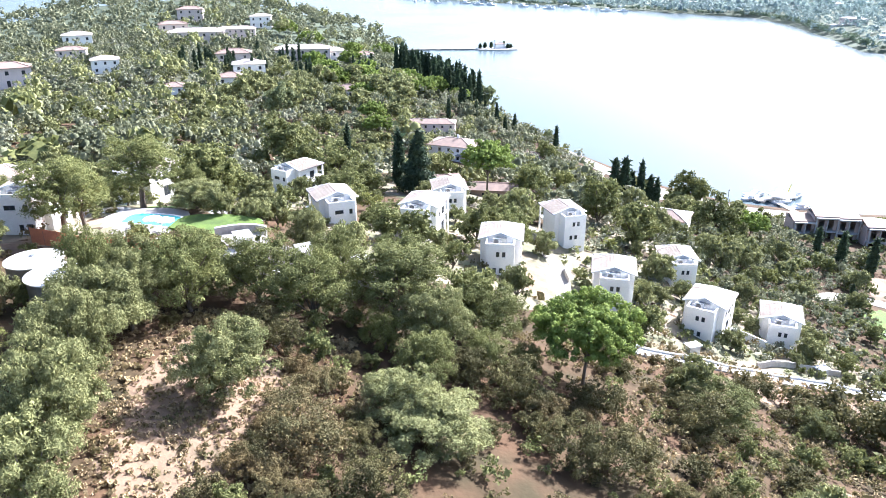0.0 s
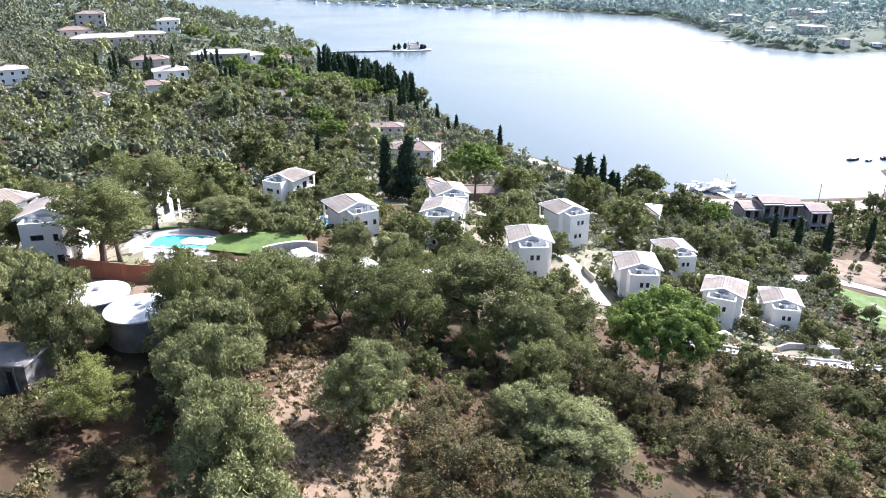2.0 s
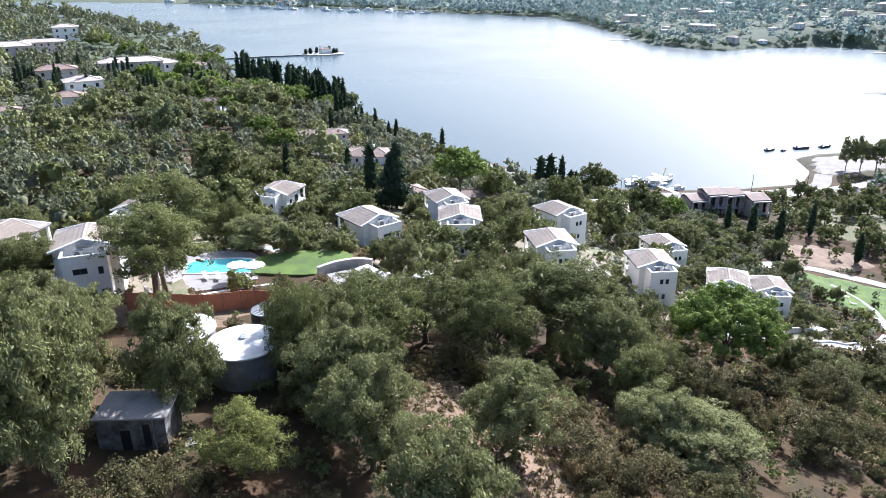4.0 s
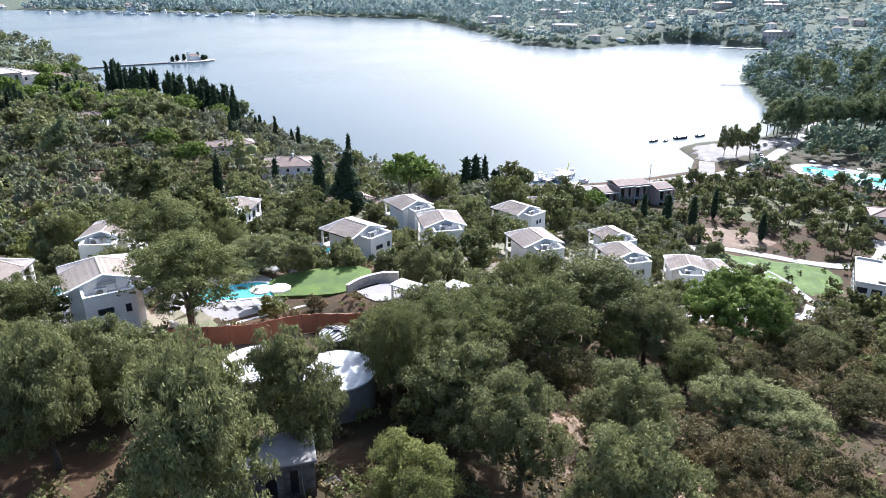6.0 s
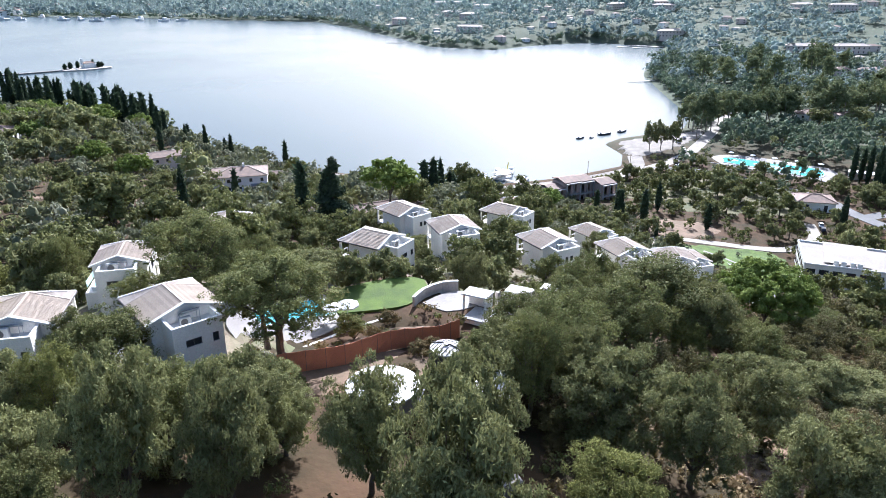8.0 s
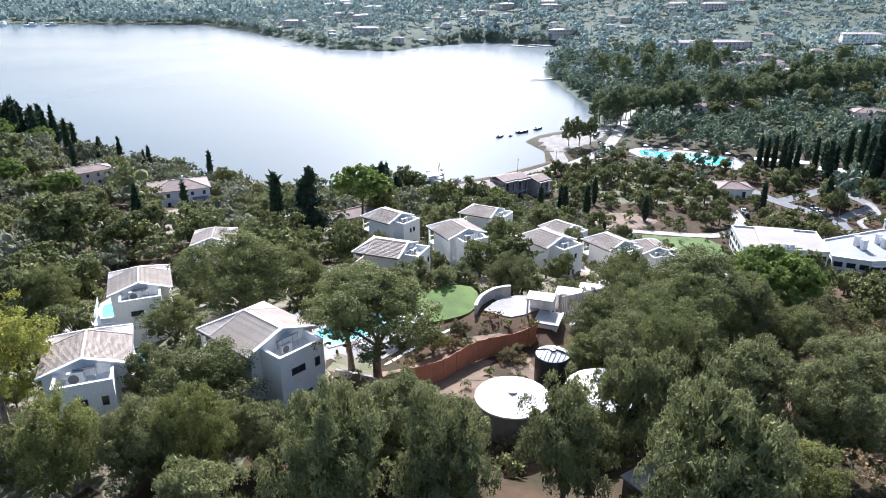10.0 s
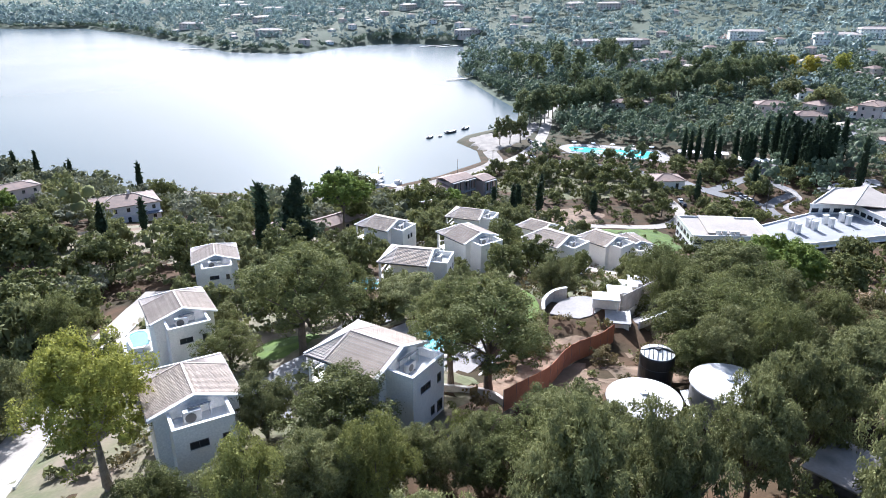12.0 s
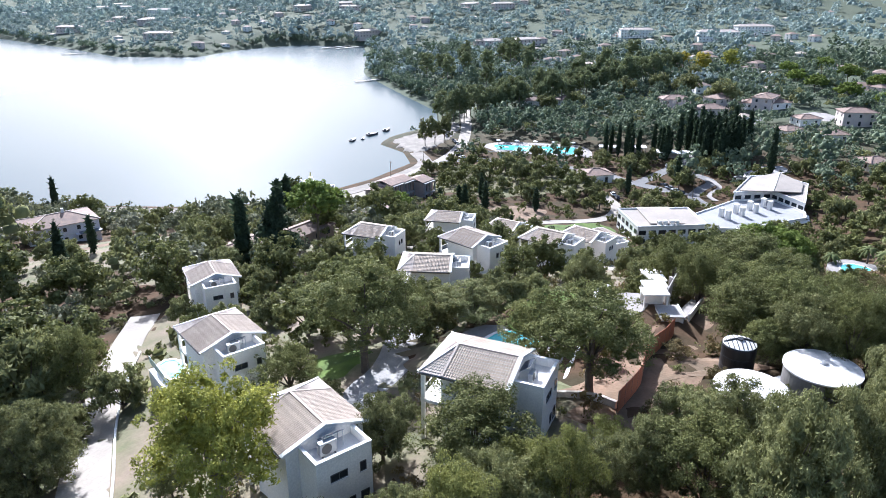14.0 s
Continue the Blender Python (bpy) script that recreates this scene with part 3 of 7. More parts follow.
        part("gable_coping", bm, TRIM_WHITE, roof)
    # back veranda: two storeys of balcony on square columns
    for s in (-1, 1):
        bm = bmesh.new()
        box(bm, -8.55, -8.2, s * 3.72 - 0.17, s * 3.72 + 0.17, DOWN, -0.12)
        part("column", bm, RENDER_WHITE, v)
    bm = bmesh.new()
    box(bm, -8.6, hl, -3.9, 3.9, -3.35, -3.05)
    part("balcony", bm, RENDER_WHITE, v)
    bm = bmesh.new()
    bar(bm, (-8.5, -3.6, -2.1), (-8.5, 3.6, -2.1), 0.06)
    for k in range(-4, 5):
        bar(bm, (-8.5, k * 0.88, -3.05), (-8.5, k * 0.88, -2.1), 0.035)
    part("railing", bm, METAL_GREY, v)
    # openings
    if kind == "wide":
        window_part(v, 2.93, -0.55, -1.75, 1.5, 0.62, "+x")
        window_part(v, 2.93, 1.75, -1.85, 0.5, 0.85, "+x")
        window_part(v, 2.93, 0.6, -4.9, 0.5, 0.85, "+x")
        window_part(v, 2.93, 1.85, -5.0, 0.75, 1.15, "+x")
    else:
        window_part(v, 2.93, -0.35, -1.75, 0.5, 0.85, "+x")
        window_part(v, 2.93, 0.75, -1.75, 0.5, 0.85, "+x")
        window_part(v, 2.93, -0.9, -4.9, 0.5, 0.85, "+x")
        window_part(v, 2.93, 0.3, -4.9, 0.5, 0.85, "+x")
    window_part(v, -4.6, 3.72, -1.9, 1.3, 1.5, "+y")
    window_part(v, -2.0, 3.72, -2.0, 0.7, 0.9, "+y")
    window_part(v, -4.4, 3.72, -5.1, 1.6, 2.0, "+y")
    window_part(v, hl, -1.8, -2.0, 1.8, 2.0, "-x")
    window_part(v, hl, 1.6, -2.0, 1.8, 2.0, "-x")
    return v

VILLAS = {   # x, y, eave height, yaw, front windows
    "wide": [(-63.6, 101.4, 65.7, -85.9), (-78.5, 113.0, 63.8, -113.9), (-62.9, 138.6, 58.6, -112.9), (-38.1, 166.7, 51.1, -124), (-20.5, 130.5, 55.0, -67)],
    "pair": [(1.8, 157.2, 48.6, -84.5), (-4.9, 131.1, 53.3, -106), (29.2, 152.8, 44.4, -74), (10.6, 120.6, 50.3, -97.1), (31.8, 119.3, 44.0, -102.1),
             (49.9, 120.4, 37.1, -124), (70.0, 128.9, 29.1, -112), (54.5, 147.7, 34.7, -93)]}

def ac_unit():
    a = thing("air_conditioner", "grey outdoor air conditioner unit on a roof terrace", "air conditioner", "terrace air conditioners")
    part("casing", box(bmesh.new(), -0.17, 0.17, -0.46, 0.46, 0.08, 0.78, bevel=0.02), AC_CREAM, a)
    bm = bmesh.new()
    disc_stack(bm, [(0.28, 0.0), (0.28, 0.02), (0.24, 0.025)], 20)
    bmesh.ops.transform(bm, matrix=pose(0.17, -0.1, 0.43, 0, 90, 0), verts=bm.verts)
    part("fan_grille", bm, AC_DARK, a, "round dark fan grille")
    for s in (-1, 1):
        part("foot", box(bmesh.new(), -0.19, 0.19, s * 0.35 - 0.03, s * 0.35 + 0.03, 0, 0.08), FRAME_DARK, a)
    return a

def solar_panel():
    a = thing("solar_panel", "dark solar water panel tilted on a steel frame", "solar panel", "terrace solar panels")
    tilt = pose(0.1, 0, 1.25, 0, 36, 0)
    bm = bmesh.new()
    box(bm, -0.55, 0.75, -1.0, 1.0, -0.04, 0.0, tilt)
    part("panel_back", bm, METAL_GREY, a)
    bm = bmesh.new()
    box(bm, -0.52, 0.72, -0.97, 0.97, 0.003, 0.03, tilt)
    part("absorber", bm, PANEL_BLUE, a)
    for x, h in ((-0.3, 1.5), (0.6, 0.85)):
        for s in (-0.9, 0.9):
            part("leg", bar(bmesh.new(), (x, s, 0), (x, s, h), 0.05), METAL_GREY, a)
    return a

first_ac, first_panel = None, None
for kind, rows in VILLAS.items():
    proto = None
    for x, y, z, yaw in rows:
        m = pose(x, y, z, 0, 0, yaw)
        if proto is None:
            proto = villa(kind)
            proto.matrix_basis = m
        else:
            copy_thing(proto, m)
        clear(*(m @ Vector((-3.5, 0, 0))).xy, 6.6)
        clear(*(m @ Vector((1.5, 0, 0))).xy, 4.0)
        ma = m @ pose(1.25, -0.6, -0.58) @ Matrix.Scale(1.3, 4)
        mp = m @ pose(0.75, 0.15, -0.58, 0, 0, 180)
        if first_ac is None:
            first_ac, first_panel = ac_unit(), solar_panel()
            first_ac.matrix_basis, first_panel.matrix_basis = ma, mp
        else:
            copy_thing(first_ac, ma), copy_thing(first_panel, mp)

# ---- trees ----
def leaf_cloud(rng, lobes, count, size, long=1.0, droop=0.0, shell=0.35, inner=0.09):
    """Small leaf sprays on and inside ellipsoid lobes (x, y, z, rx, ry, rz): verts and faces."""
    lob = np.array(lobes, float)
    area = (lob[:, 3] * lob[:, 4] + lob[:, 3] * lob[:, 5] + lob[:, 4] * lob[:, 5])
    pick = rng.choice(len(lob), count, p=area / area.sum())
    d = rng.normal(size=(count, 3))
    d /= np.linalg.norm(d, axis=1)[:, None]
    low = d[:, 2] < -0.35
    d[low, 2] *= -rng.random(low.sum())
    d /= np.linalg.norm(d, axis=1)[:, None]
    r = 1 - shell * rng.random(count) ** 1.6 + 0.10 * rng.normal(size=count)
    core = rng.random(count) < inner          # larger sprays deeper inside close the crown
    r[core] = 0.45 + 0.3 * rng.random(core.sum())
    c = lob[pick, :3] + d * lob[pick, 3:6] * r[:, None]
    nrm = d + 0.45 * rng.normal(size=(count, 3))
    nrm /= np.linalg.norm(nrm, axis=1)[:, None]
    t = np.cross(nrm, rng.normal(size=(count, 3)))
    t[:, 2] -= droop
    t /= np.linalg.norm(t, axis=1)[:, None]
    b = np.cross(nrm, t)
    b /= np.linalg.norm(b, axis=1)[:, None]
    s = size * (0.6 + 0.8 * rng.random(count))[:, None]
    s[core] *= 3.2
    t, b = t * s * long, b * s / long ** 0.5
    bend = nrm * s * 0.25
    v = np.stack([c - t, c - 0.1 * t + b * 0.9 - bend, c + t, c + 0.1 * t - b * 0.9 - bend], 1).reshape(-1, 3)
    f = np.arange(count * 4).reshape(-1, 4)
    return v, f

def clump_cloud(rng, lobes, count, size, long=1.0, lift=0.0, clumps=110, clump=0.5, inner=0.1, ruffle=0.6):
    """Leaf sprays gathered in rounded clumps that stand out from ellipsoid lobes (x, y, z, rx, ry, rz): verts and faces."""
    lob = np.array(lobes, float)
    area = lob[:, 3] * lob[:, 4] + lob[:, 3] * lob[:, 5] + lob[:, 4] * lob[:, 5]
    own = rng.choice(len(lob), clumps, p=area / area.sum())
    d = rng.normal(size=(clumps, 3))
    d[:, 2] = np.where(d[:, 2] < -0.3, -0.5 * d[:, 2], d[:, 2])
    d /= np.linalg.norm(d, axis=1)[:, None]
    mid = lob[own, :3] + d * lob[own, 3:6] * (0.78 + 0.3 * rng.random(clumps))[:, None]
    rad = clump * (0.55 + 0.9 * rng.random(clumps) ** 1.5)
    pick = rng.choice(clumps, count, p=rad ** 2 / (rad ** 2).sum())
    e = rng.normal(size=(count, 3)) + 0.75 * d[pick] + np.array((0, 0, 0.35))
    e /= np.linalg.norm(e, axis=1)[:, None]
    r = rad[pick] * (0.62 + 0.42 * rng.random(count) + 0.14 * rng.normal(size=count))
    c = mid[pick] + e * r[:, None] * np.array((1, 1, 0.85))
    nrm = e + ruffle * rng.normal(size=(count, 3))
    core = rng.random(count) < inner          # larger sprays deep inside close the crown
    n = core.sum()
    c[core] = lob[own[pick[core]], :3] + d[pick[core]] * lob[own[pick[core]], 3:6] * (0.35 + 0.35 * rng.random(n))[:, None]
    nrm /= np.linalg.norm(nrm, axis=1)[:, None]
    t = np.cross(nrm, rng.normal(size=(count, 3)))
    t[:, 2] += lift
    t /= np.linalg.norm(t, axis=1)[:, None]
    b = np.cross(nrm, t)
    b /= np.linalg.norm(b, axis=1)[:, None]
    s = size * (0.6 + 0.8 * rng.random(count))[:, None]
    s[core] *= 2.6
    t, b = t * s * long, b * s / long ** 0.5
    bend = nrm * s * 0.25
    v = np.stack([c - t, c - 0.1 * t + b * 0.9 - bend, c + t, c + 0.1 * t - b * 0.9 - bend], 1).reshape(-1, 3)
    return v, np.arange(count * 4).reshape(-1, 4)

def cloud_mesh(name, v, f, mat):
    me = bpy.data.meshes.new(name)
    me.vertices.add(len(v)), me.vertices.foreach_set("co", np.ascontiguousarray(v, np.float32).ravel())
    me.loops.add(f.size), me.loops.foreach_set("vertex_index", np.ascontiguousarray(f, np.int32).ravel())
    me.polygons.add(len(f))
    me.polygons.foreach_set("loop_start", np.arange(len(f), dtype=np.int32) * 4)
    me.update(calc_edges=True)
    me.validate()
    me.materials.append(mat)
    return me

def crown_lobes(rng, height, radius, base, flat=0.8, n=9, spread=0.62):
    """Uneven lobes that fill a domed crown from base to height."""
    mid, up = (height + base) / 2, (height - base) / 2
    out = [(0, 0, mid, radius * 0.5, radius * 0.5, up * 0.7)]
    sx, sy = 1.0 + 0.14 * rng.normal(), 1.0 + 0.14 * rng.normal()
    for i in range(n):
        h = 1 - 1.8 * (i + 0.5) / n
        wide = math.sqrt(1 - h * h) if h > 0 else 1.0 - 0.22 * h * h
        a = 2.4 * i + 0.9 * rng.random()
        k = spread * (0.82 + 0.36 * rng.random())
        r = radius * (0.30 + 0.16 * rng.random())
        out.append((radius * k * wide * sx * math.cos(a), radius * k * wide * sy * math.sin(a), mid + up * (0.78 + 0.16 * rng.random()) * h, r, r, r * flat * (0.9 + 0.3 * rng.random())))
    return out

def limbs(bm, rng, lobes, fork, r0, lean=0.25, branches=8):
    """A trunk that forks into limbs towards the lobes."""
    x, y = lean * rng.normal(), lean * rng.normal()
    tube(bm, [(0, 0, -0.8), (x * 0.3, y * 0.3, fork * 0.5), (x, y, fork)], [r0 * 1.35, r0, r0 * 0.85], 8)
    for lx, ly, lz, *_ in lobes[1:1 + branches]:
        mid = (x + (lx - x) * 0.5 + 0.2 * rng.normal(), y + (ly - y) * 0.5 + 0.2 * rng.normal(), fork + (lz - fork) * 0.6)
        tube(bm, [(x, y, fork - 0.1), mid, (lx, ly, lz)], [r0 * 0.6, r0 * 0.36, r0 * 0.12], 4, False)

SPECIES = {   # leaf, bark, height and base for radius 1, flatness, lobes, leaf size, long, label, category
    "olive_tree": (LEAF_OLIVE, BARK, 1.7, 0.08, 0.95, 24, 0.22, 2.0, "grey-green olive tree with a loose rounded crown", "olive tree"),
    "oak_tree": (LEAF_OAK, BARK, 1.75, 0.05, 0.95, 26, 0.22, 1.15, "dark evergreen oak with a dense billowing crown", "oak tree"),
    "green_tree": (LEAF_GREEN, BARK, 1.7, 0.05, 0.95, 22, 0.2, 1.3, "fresh green broadleaf tree on the slope", "tree"),
    "shrub": (LEAF_SHRUB, BARK, 1.05, 0.0, 0.9, 18, 0.17, 1.3, "green bushy shrub on the dry slope", "shrub"),
    "dry_shrub": (LEAF_DRY, BARK, 0.95, 0.0, 0.9, 18, 0.16, 1.4, "yellow-brown autumn shrub on the dry slope", "shrub"),
    "gum_tree": (LEAF_GUM, BARK_PALE, 2.3, 0.5, 1.1, 20, 0.22, 1.6, "tall yellow-green eucalyptus with an airy crown", "eucalyptus"),
    "hill_gum": (LEAF_OLIVE, BARK_PALE, 2.2, 0.4, 1.1, 20, 0.22, 1.5, "tall grey-green eucalyptus with pale bark near the shore", "eucalyptus"),
    "tall_gum": (LEAF_TALL, BARK_PALE, 3.1, 0.8, 1.2, 18, 0.24, 1.4, "tall eucalyptus with bare pale trunk near the shore", "eucalyptus"),
    "autumn_tree": (LEAF_OLIVE, BARK, 1.35, 0.3, 0.95, 16, 0.22, 1.2, "broad domed tree turning olive-brown in autumn", "tree"),
    "golden_tree": (LEAF_YELLOW, BARK_PALE, 1.8, 0.3, 1.1, 12, 0.24, 1.3, "broadleaf tree in yellow autumn colour", "tree"),
}
PROTO = {}

def tree_mesh(species, variant, fine):
    """Meshes of trunk and crown for a crown of radius 4 m; fine for the trees nearest the camera's way."""
    key = (species, variant, fine)
    if key not in PROTO:
        leafm, bark, hi, lo, flat, n, size, long, label, cat = SPECIES[species]
        rng = np.random.default_rng(100 + variant * 7 + len(species) * 31)
        R = 4.0
        bush = "shrub" in species
        lobes = crown_lobes(rng, R * hi, R, R * lo, flat, {0: 8, 1: 11, 2: 14}[fine])
        count = {0: 1000, 1: 3600, 2: 8000 if bush else 25000}[fine]
        k = {0: 1.3, 1: 0.78, 2: 0.46 if bush else 0.28}[fine]
        v, f = clump_cloud(rng, lobes, count, size * k, long, -0.3 if species == "gum_tree" else 0.6 if species == "olive_tree" else 0.0,
                           {0: 40, 1: 90, 2: 110 if bush else 190}[fine], {0: 0.95, 1: 0.75, 2: 0.6 if species == "olive_tree" else 0.66}[fine])
        bm = bmesh.new()
        limbs(bm, rng, lobes, R * lo + 0.5 if fine and species != "tall_gum" else R * (lo + hi) / 2, 0.22 if "shrub" not in species else 0.08, branches=8 if fine and species != "tall_gum" else 0)
        PROTO[key] = (mesh_of("trunk", bm, bark), cloud_mesh("crown", v, f, leafm))
    return PROTO[key]

def plant(species, x, y, radius, fine=1, variant=None, tall=1.0, label=""):
    rng = random.Random(round(x * 31 + y * 17))
    variant = rng.randrange(4 if fine < 2 else 3) if variant is None else variant
    trunk, crown = tree_mesh(species, variant, fine)
    t = thing(species, label or SPECIES[species][8], SPECIES[species][9], species.replace("_", " ") + "s on the hillside")
    s = radius / 4.0
    t.matrix_basis = pose(x, y, height(x, y) - 0.1, 0, 0, rng.random() * 360) @ Matrix.Diagonal((s, s, s * tall * (0.88 + 0.2 * rng.random()), 1))
    for name, me in (("trunk", trunk), ("crown", crown)):
        ob = new(name, me)
        ob.parent = t
    KEEP_CLEAR.append((x, y, radius * 0.75))
    return t

NAMES = dict(o="olive_tree", q="oak_tree", b="shrub", y="dry_shrub", g="green_tree", e="gum_tree")
TREES = []      # kind and rows of x, y, crown radius, set and thinned to suit the camera's view
TREES.append(("olive_tree", [(-31.1, 42.1, 4.5), (-38.7, 77.1, 4.7), (-29.5, 118.3, 2.8), (-44.3, 121, 2.8), (21.7, 139, 3.2), (12.1, 166, 3.4), (18.1, 162.5, 5.1), (48.1, 143.9, 3.9), (71.5, 168.9, 4.9), (-23.1, 115.7, 2.6), (-72.6, 111.2, 3.5), (-48.9, 74.7, 2), (-61.3, 86.5, 3.5), (-63.1, 78.4, 3.1), (-79.6, 96.4, 4), (-15.7, 109.4, 3.3), (-75.8, 155.1, 3.4), (-70.6, 169.3, 5.8), (-83.9, 147.9, 5.2), (-34.2, 127.3, 3.1), (-77, 98.4, 3.4), (-67.8, 155, 3.5)]))
TREES.append(("olive_tree", [(-37, 66.5, 5.5), (-64.4, 81.9, 4.5), (-72.6, 92.2, 3), (-37.5, 113, 2.4), (-31, 112, 2.2)]))
TREES.append(("oak_tree", [(-31.5, 78.5, 5.3), (3.8, 93.3, 4.3), (-16, 100.7, 2.7), (-85.2, 198.3, 6.3), (-10.9, 122.5, 3.8), (-5, 119.3, 4.6), (1.6, 114.5, 3), (32.3, 159.8, 1.7), (43.3, 184.9, 6.7), (50.3, 169.3, 7.1), (25.1, 191.8, 6), (89.1, 214.9, 7.2), (95.4, 259.3, 8.5), (-14.7, 129.2, 1.9), (-20.3, 168.9, 5.2), (-40.1, 80.9, 3.2), (-46.8, 161.9, 2.9), (-34.1, 163.3, 2.4), (49.8, 325.9, 6.3), (14.3, 137.9, 4.4), (6.8, 135.3, 4.6), (-86.3, 108.1, 3.2), (-16.9, 81.6, 5.9), (106.8, 102.7, 6.3), (-45.8, 141.5, 5.3)]))
TREES.append(("oak_tree", [(-49.6, 215.2, 9), (-39.9, 203.3, 6.3), (-63.1, 184.7, 7.4), (72.7, 77.4, 6.3), (-2.3, 72.4, 4), (-29.9, 189.9, 6.5), (-61.1, 174, 5.7), (-46.7, 132.9, 6.3), (124, 79.7, 6.3), (-20.8, 147.3, 4.6)]))
TREES.append(("shrub", [(-19.6, 73, 3.7), (8.8, 74.2, 4.2), (3.2, 75.7, 3.8), (34.8, 79.1, 4.8), (50.3, 97.7, 3.4), (59.1, 97.6, 3.9), (64.9, 93.7, 6.7), (44.2, 69.4, 2.9), (19.9, 75.8, 4), (-6.8, 50.4, 3.4), (-51.4, 56.4, 2.4), (-55.4, 53, 3.6)]))
TREES.append(("dry_shrub", [(-13.4, 54.2, 4.4), (11.9, 70.5, 3.3)]))
TREES.append(("green_tree", [(-73.9, 96.9, 2.9)]))
TREES.append(("oak_tree", [(-119.8, 118.8, 3.6), (-125.3, 147.9, 3.6), (-124.1, 182.7, 2.9), (-103.5, 183, 3.1), (-114.9, 193, 2.7), (-111.8, 180.3, 2.4), (-107.8, 175, 3.2), (-100.8, 74.1, 2.2), (57, 24.1, 2.4), (26.1, 102.6, 2.5), (-62.2, 38.3, 3.4), (-70.4, 83.6, 4.1), (-73.9, 22.1, 3.2), (107.9, 64.1, 3.4), (75.7, 42.3, 2.6), (-103.2, 96.7, 2.8), (11.4, 82.1, 2.2), (1, 30.4, 3.2), (-82.2, 79.4, 3.5), (5.4, 79.6, 3.1), (48.8, 53, 2.7), (80, 23.9, 3.2), (55.7, 52.6, 2.9), (74, 30.3, 2.7), (-98.5, 91.7, 3.7), (14.1, 33.5, 3), (-99.4, 23.9, 2.4), (-124.4, 39.2, 3.8), (-16.9, 38, 2.6), (-30.1, 35.5, 2.3)]))
TREES.append(("oak_tree", [(101.9, 40.1, 2.4), (-86.3, 77.3, 2.9), (94.2, 47.7, 2.7), (66.4, 77.9, 2.9), (35.4, 109.2, 3.4), (-117.9, 28.3, 2.5), (-112.3, 80.2, 4), (-88.8, 85.4, 2.2), (27.5, 127.2, 1.5), (63.5, 138.3, 2), (89.4, 162.9, 1.9), (-113.9, 126.9, 3.5), (-112.2, 159.8, 1.8), (100.8, 145.7, 2.2), (-102.2, 173.7, 2.9), (-21.2, 159.5, 3.6), (82.8, 124.7, 2.3), (-31.7, 125.4, 1.8), (-29.1, 148.3, 1.6), (2.9, 148.9, 2.3), (74.2, 157.8, 2.2), (-119.2, 113.7, 2.1), (11.8, 151.3, 2.4), (101.6, 114.8, 3.5), (-4.6, 172.6, 1.4), (-33.1, 141.3, 2.7), (-47.5, 297, 3.1), (81.4, 213.9, 4.1), (-79.8, 190.5, 3.9), (22.4, 284.4, 3.8)]))
TREES.append(("oak_tree", [(-33.2, 240.2, 4.1), (48.5, 212.3, 4.6), (-108.1, 245.2, 3.9), (-138.3, 179.7, 2.8), (-104.2, 228.6, 4.2), (94, 208.4, 3.2), (-122.9, 206.6, 4.4), (48.6, 226.9, 3), (-98.7, 253.4, 2.5), (31.5, 223, 3.1), (6.4, 207.5, 3.6), (0.2, 211.1, 4.4), (-49.9, 291.2, 4.4), (-138.9, 295.1, 3.5), (-137.4, 273.6, 4.8)]))
TREES.append(("olive_tree", [(-123.3, 159.9, 3.1), (-131.8, 113.2, 4.1), (-86.2, 153.4, 4.1), (-127.6, 167.9, 4.1), (-106, 138.5, 2.5), (-99.8, 189.3, 3.8), (-95.8, 151.1, 4.3), (-128.3, 131.1, 4.3), (-120.2, 156.6, 3.2), (-93.2, 199.1, 2.6), (-127.6, 137.9, 3.9), (-116.5, 152.5, 3.4), (-107.6, 166.6, 4.3), (-99.7, 132.9, 3), (-112.2, 171.8, 3.1), (-119.7, 144.5, 3.6), (-97.2, 114.4, 3.5), (-113.5, 187.3, 2.7), (-94, 170.3, 3.4), (-134.4, 177.6, 2.7), (-109.3, 148.4, 4.3), (-122.6, 187.8, 3.4), (-132.6, 135.9, 2.9), (-106.3, 143.8, 2.8), (-96.7, 145.5, 4), (-63.4, 62.7, 2.4), (83.5, 92.9, 3.5), (81.9, 36.5, 2.2), (-116.5, 90.6, 3.2), (-68.1, 36.5, 2.7)]))
TREES.append(("olive_tree", [(37.3, 89.6, 3.5), (40.8, 58, 3.9), (-84.5, 53.2, 2.8), (71.1, 95.6, 3.3), (76.3, 56.8, 3.7), (-81, 84.8, 3.9), (78.3, 48.8, 3), (12.5, 107.9, 3), (83.5, 103.6, 2.4), (56.5, 89.7, 2.8), (64.4, 44.4, 3.7), (84.1, 80.3, 2.4), (-83.6, 26.3, 3.6), (-80.5, 58.3, 3.7), (36.4, 47.5, 3.9), (45.8, 20.2, 3.7), (84.6, 32.5, 3.8), (-93.4, 99, 3.4), (94, 99.3, 3.1), (-87.2, 65.7, 3.6), (27.6, 48, 3.1), (-82.6, 102.7, 3.1), (-119.7, 61.2, 3), (-112.8, 86.9, 2.8), (90.6, 106.5, 2.3), (97.4, 28.1, 2.8), (5, 105, 2.5), (81.5, 167, 2.4), (69, 119.1, 1.5)]))
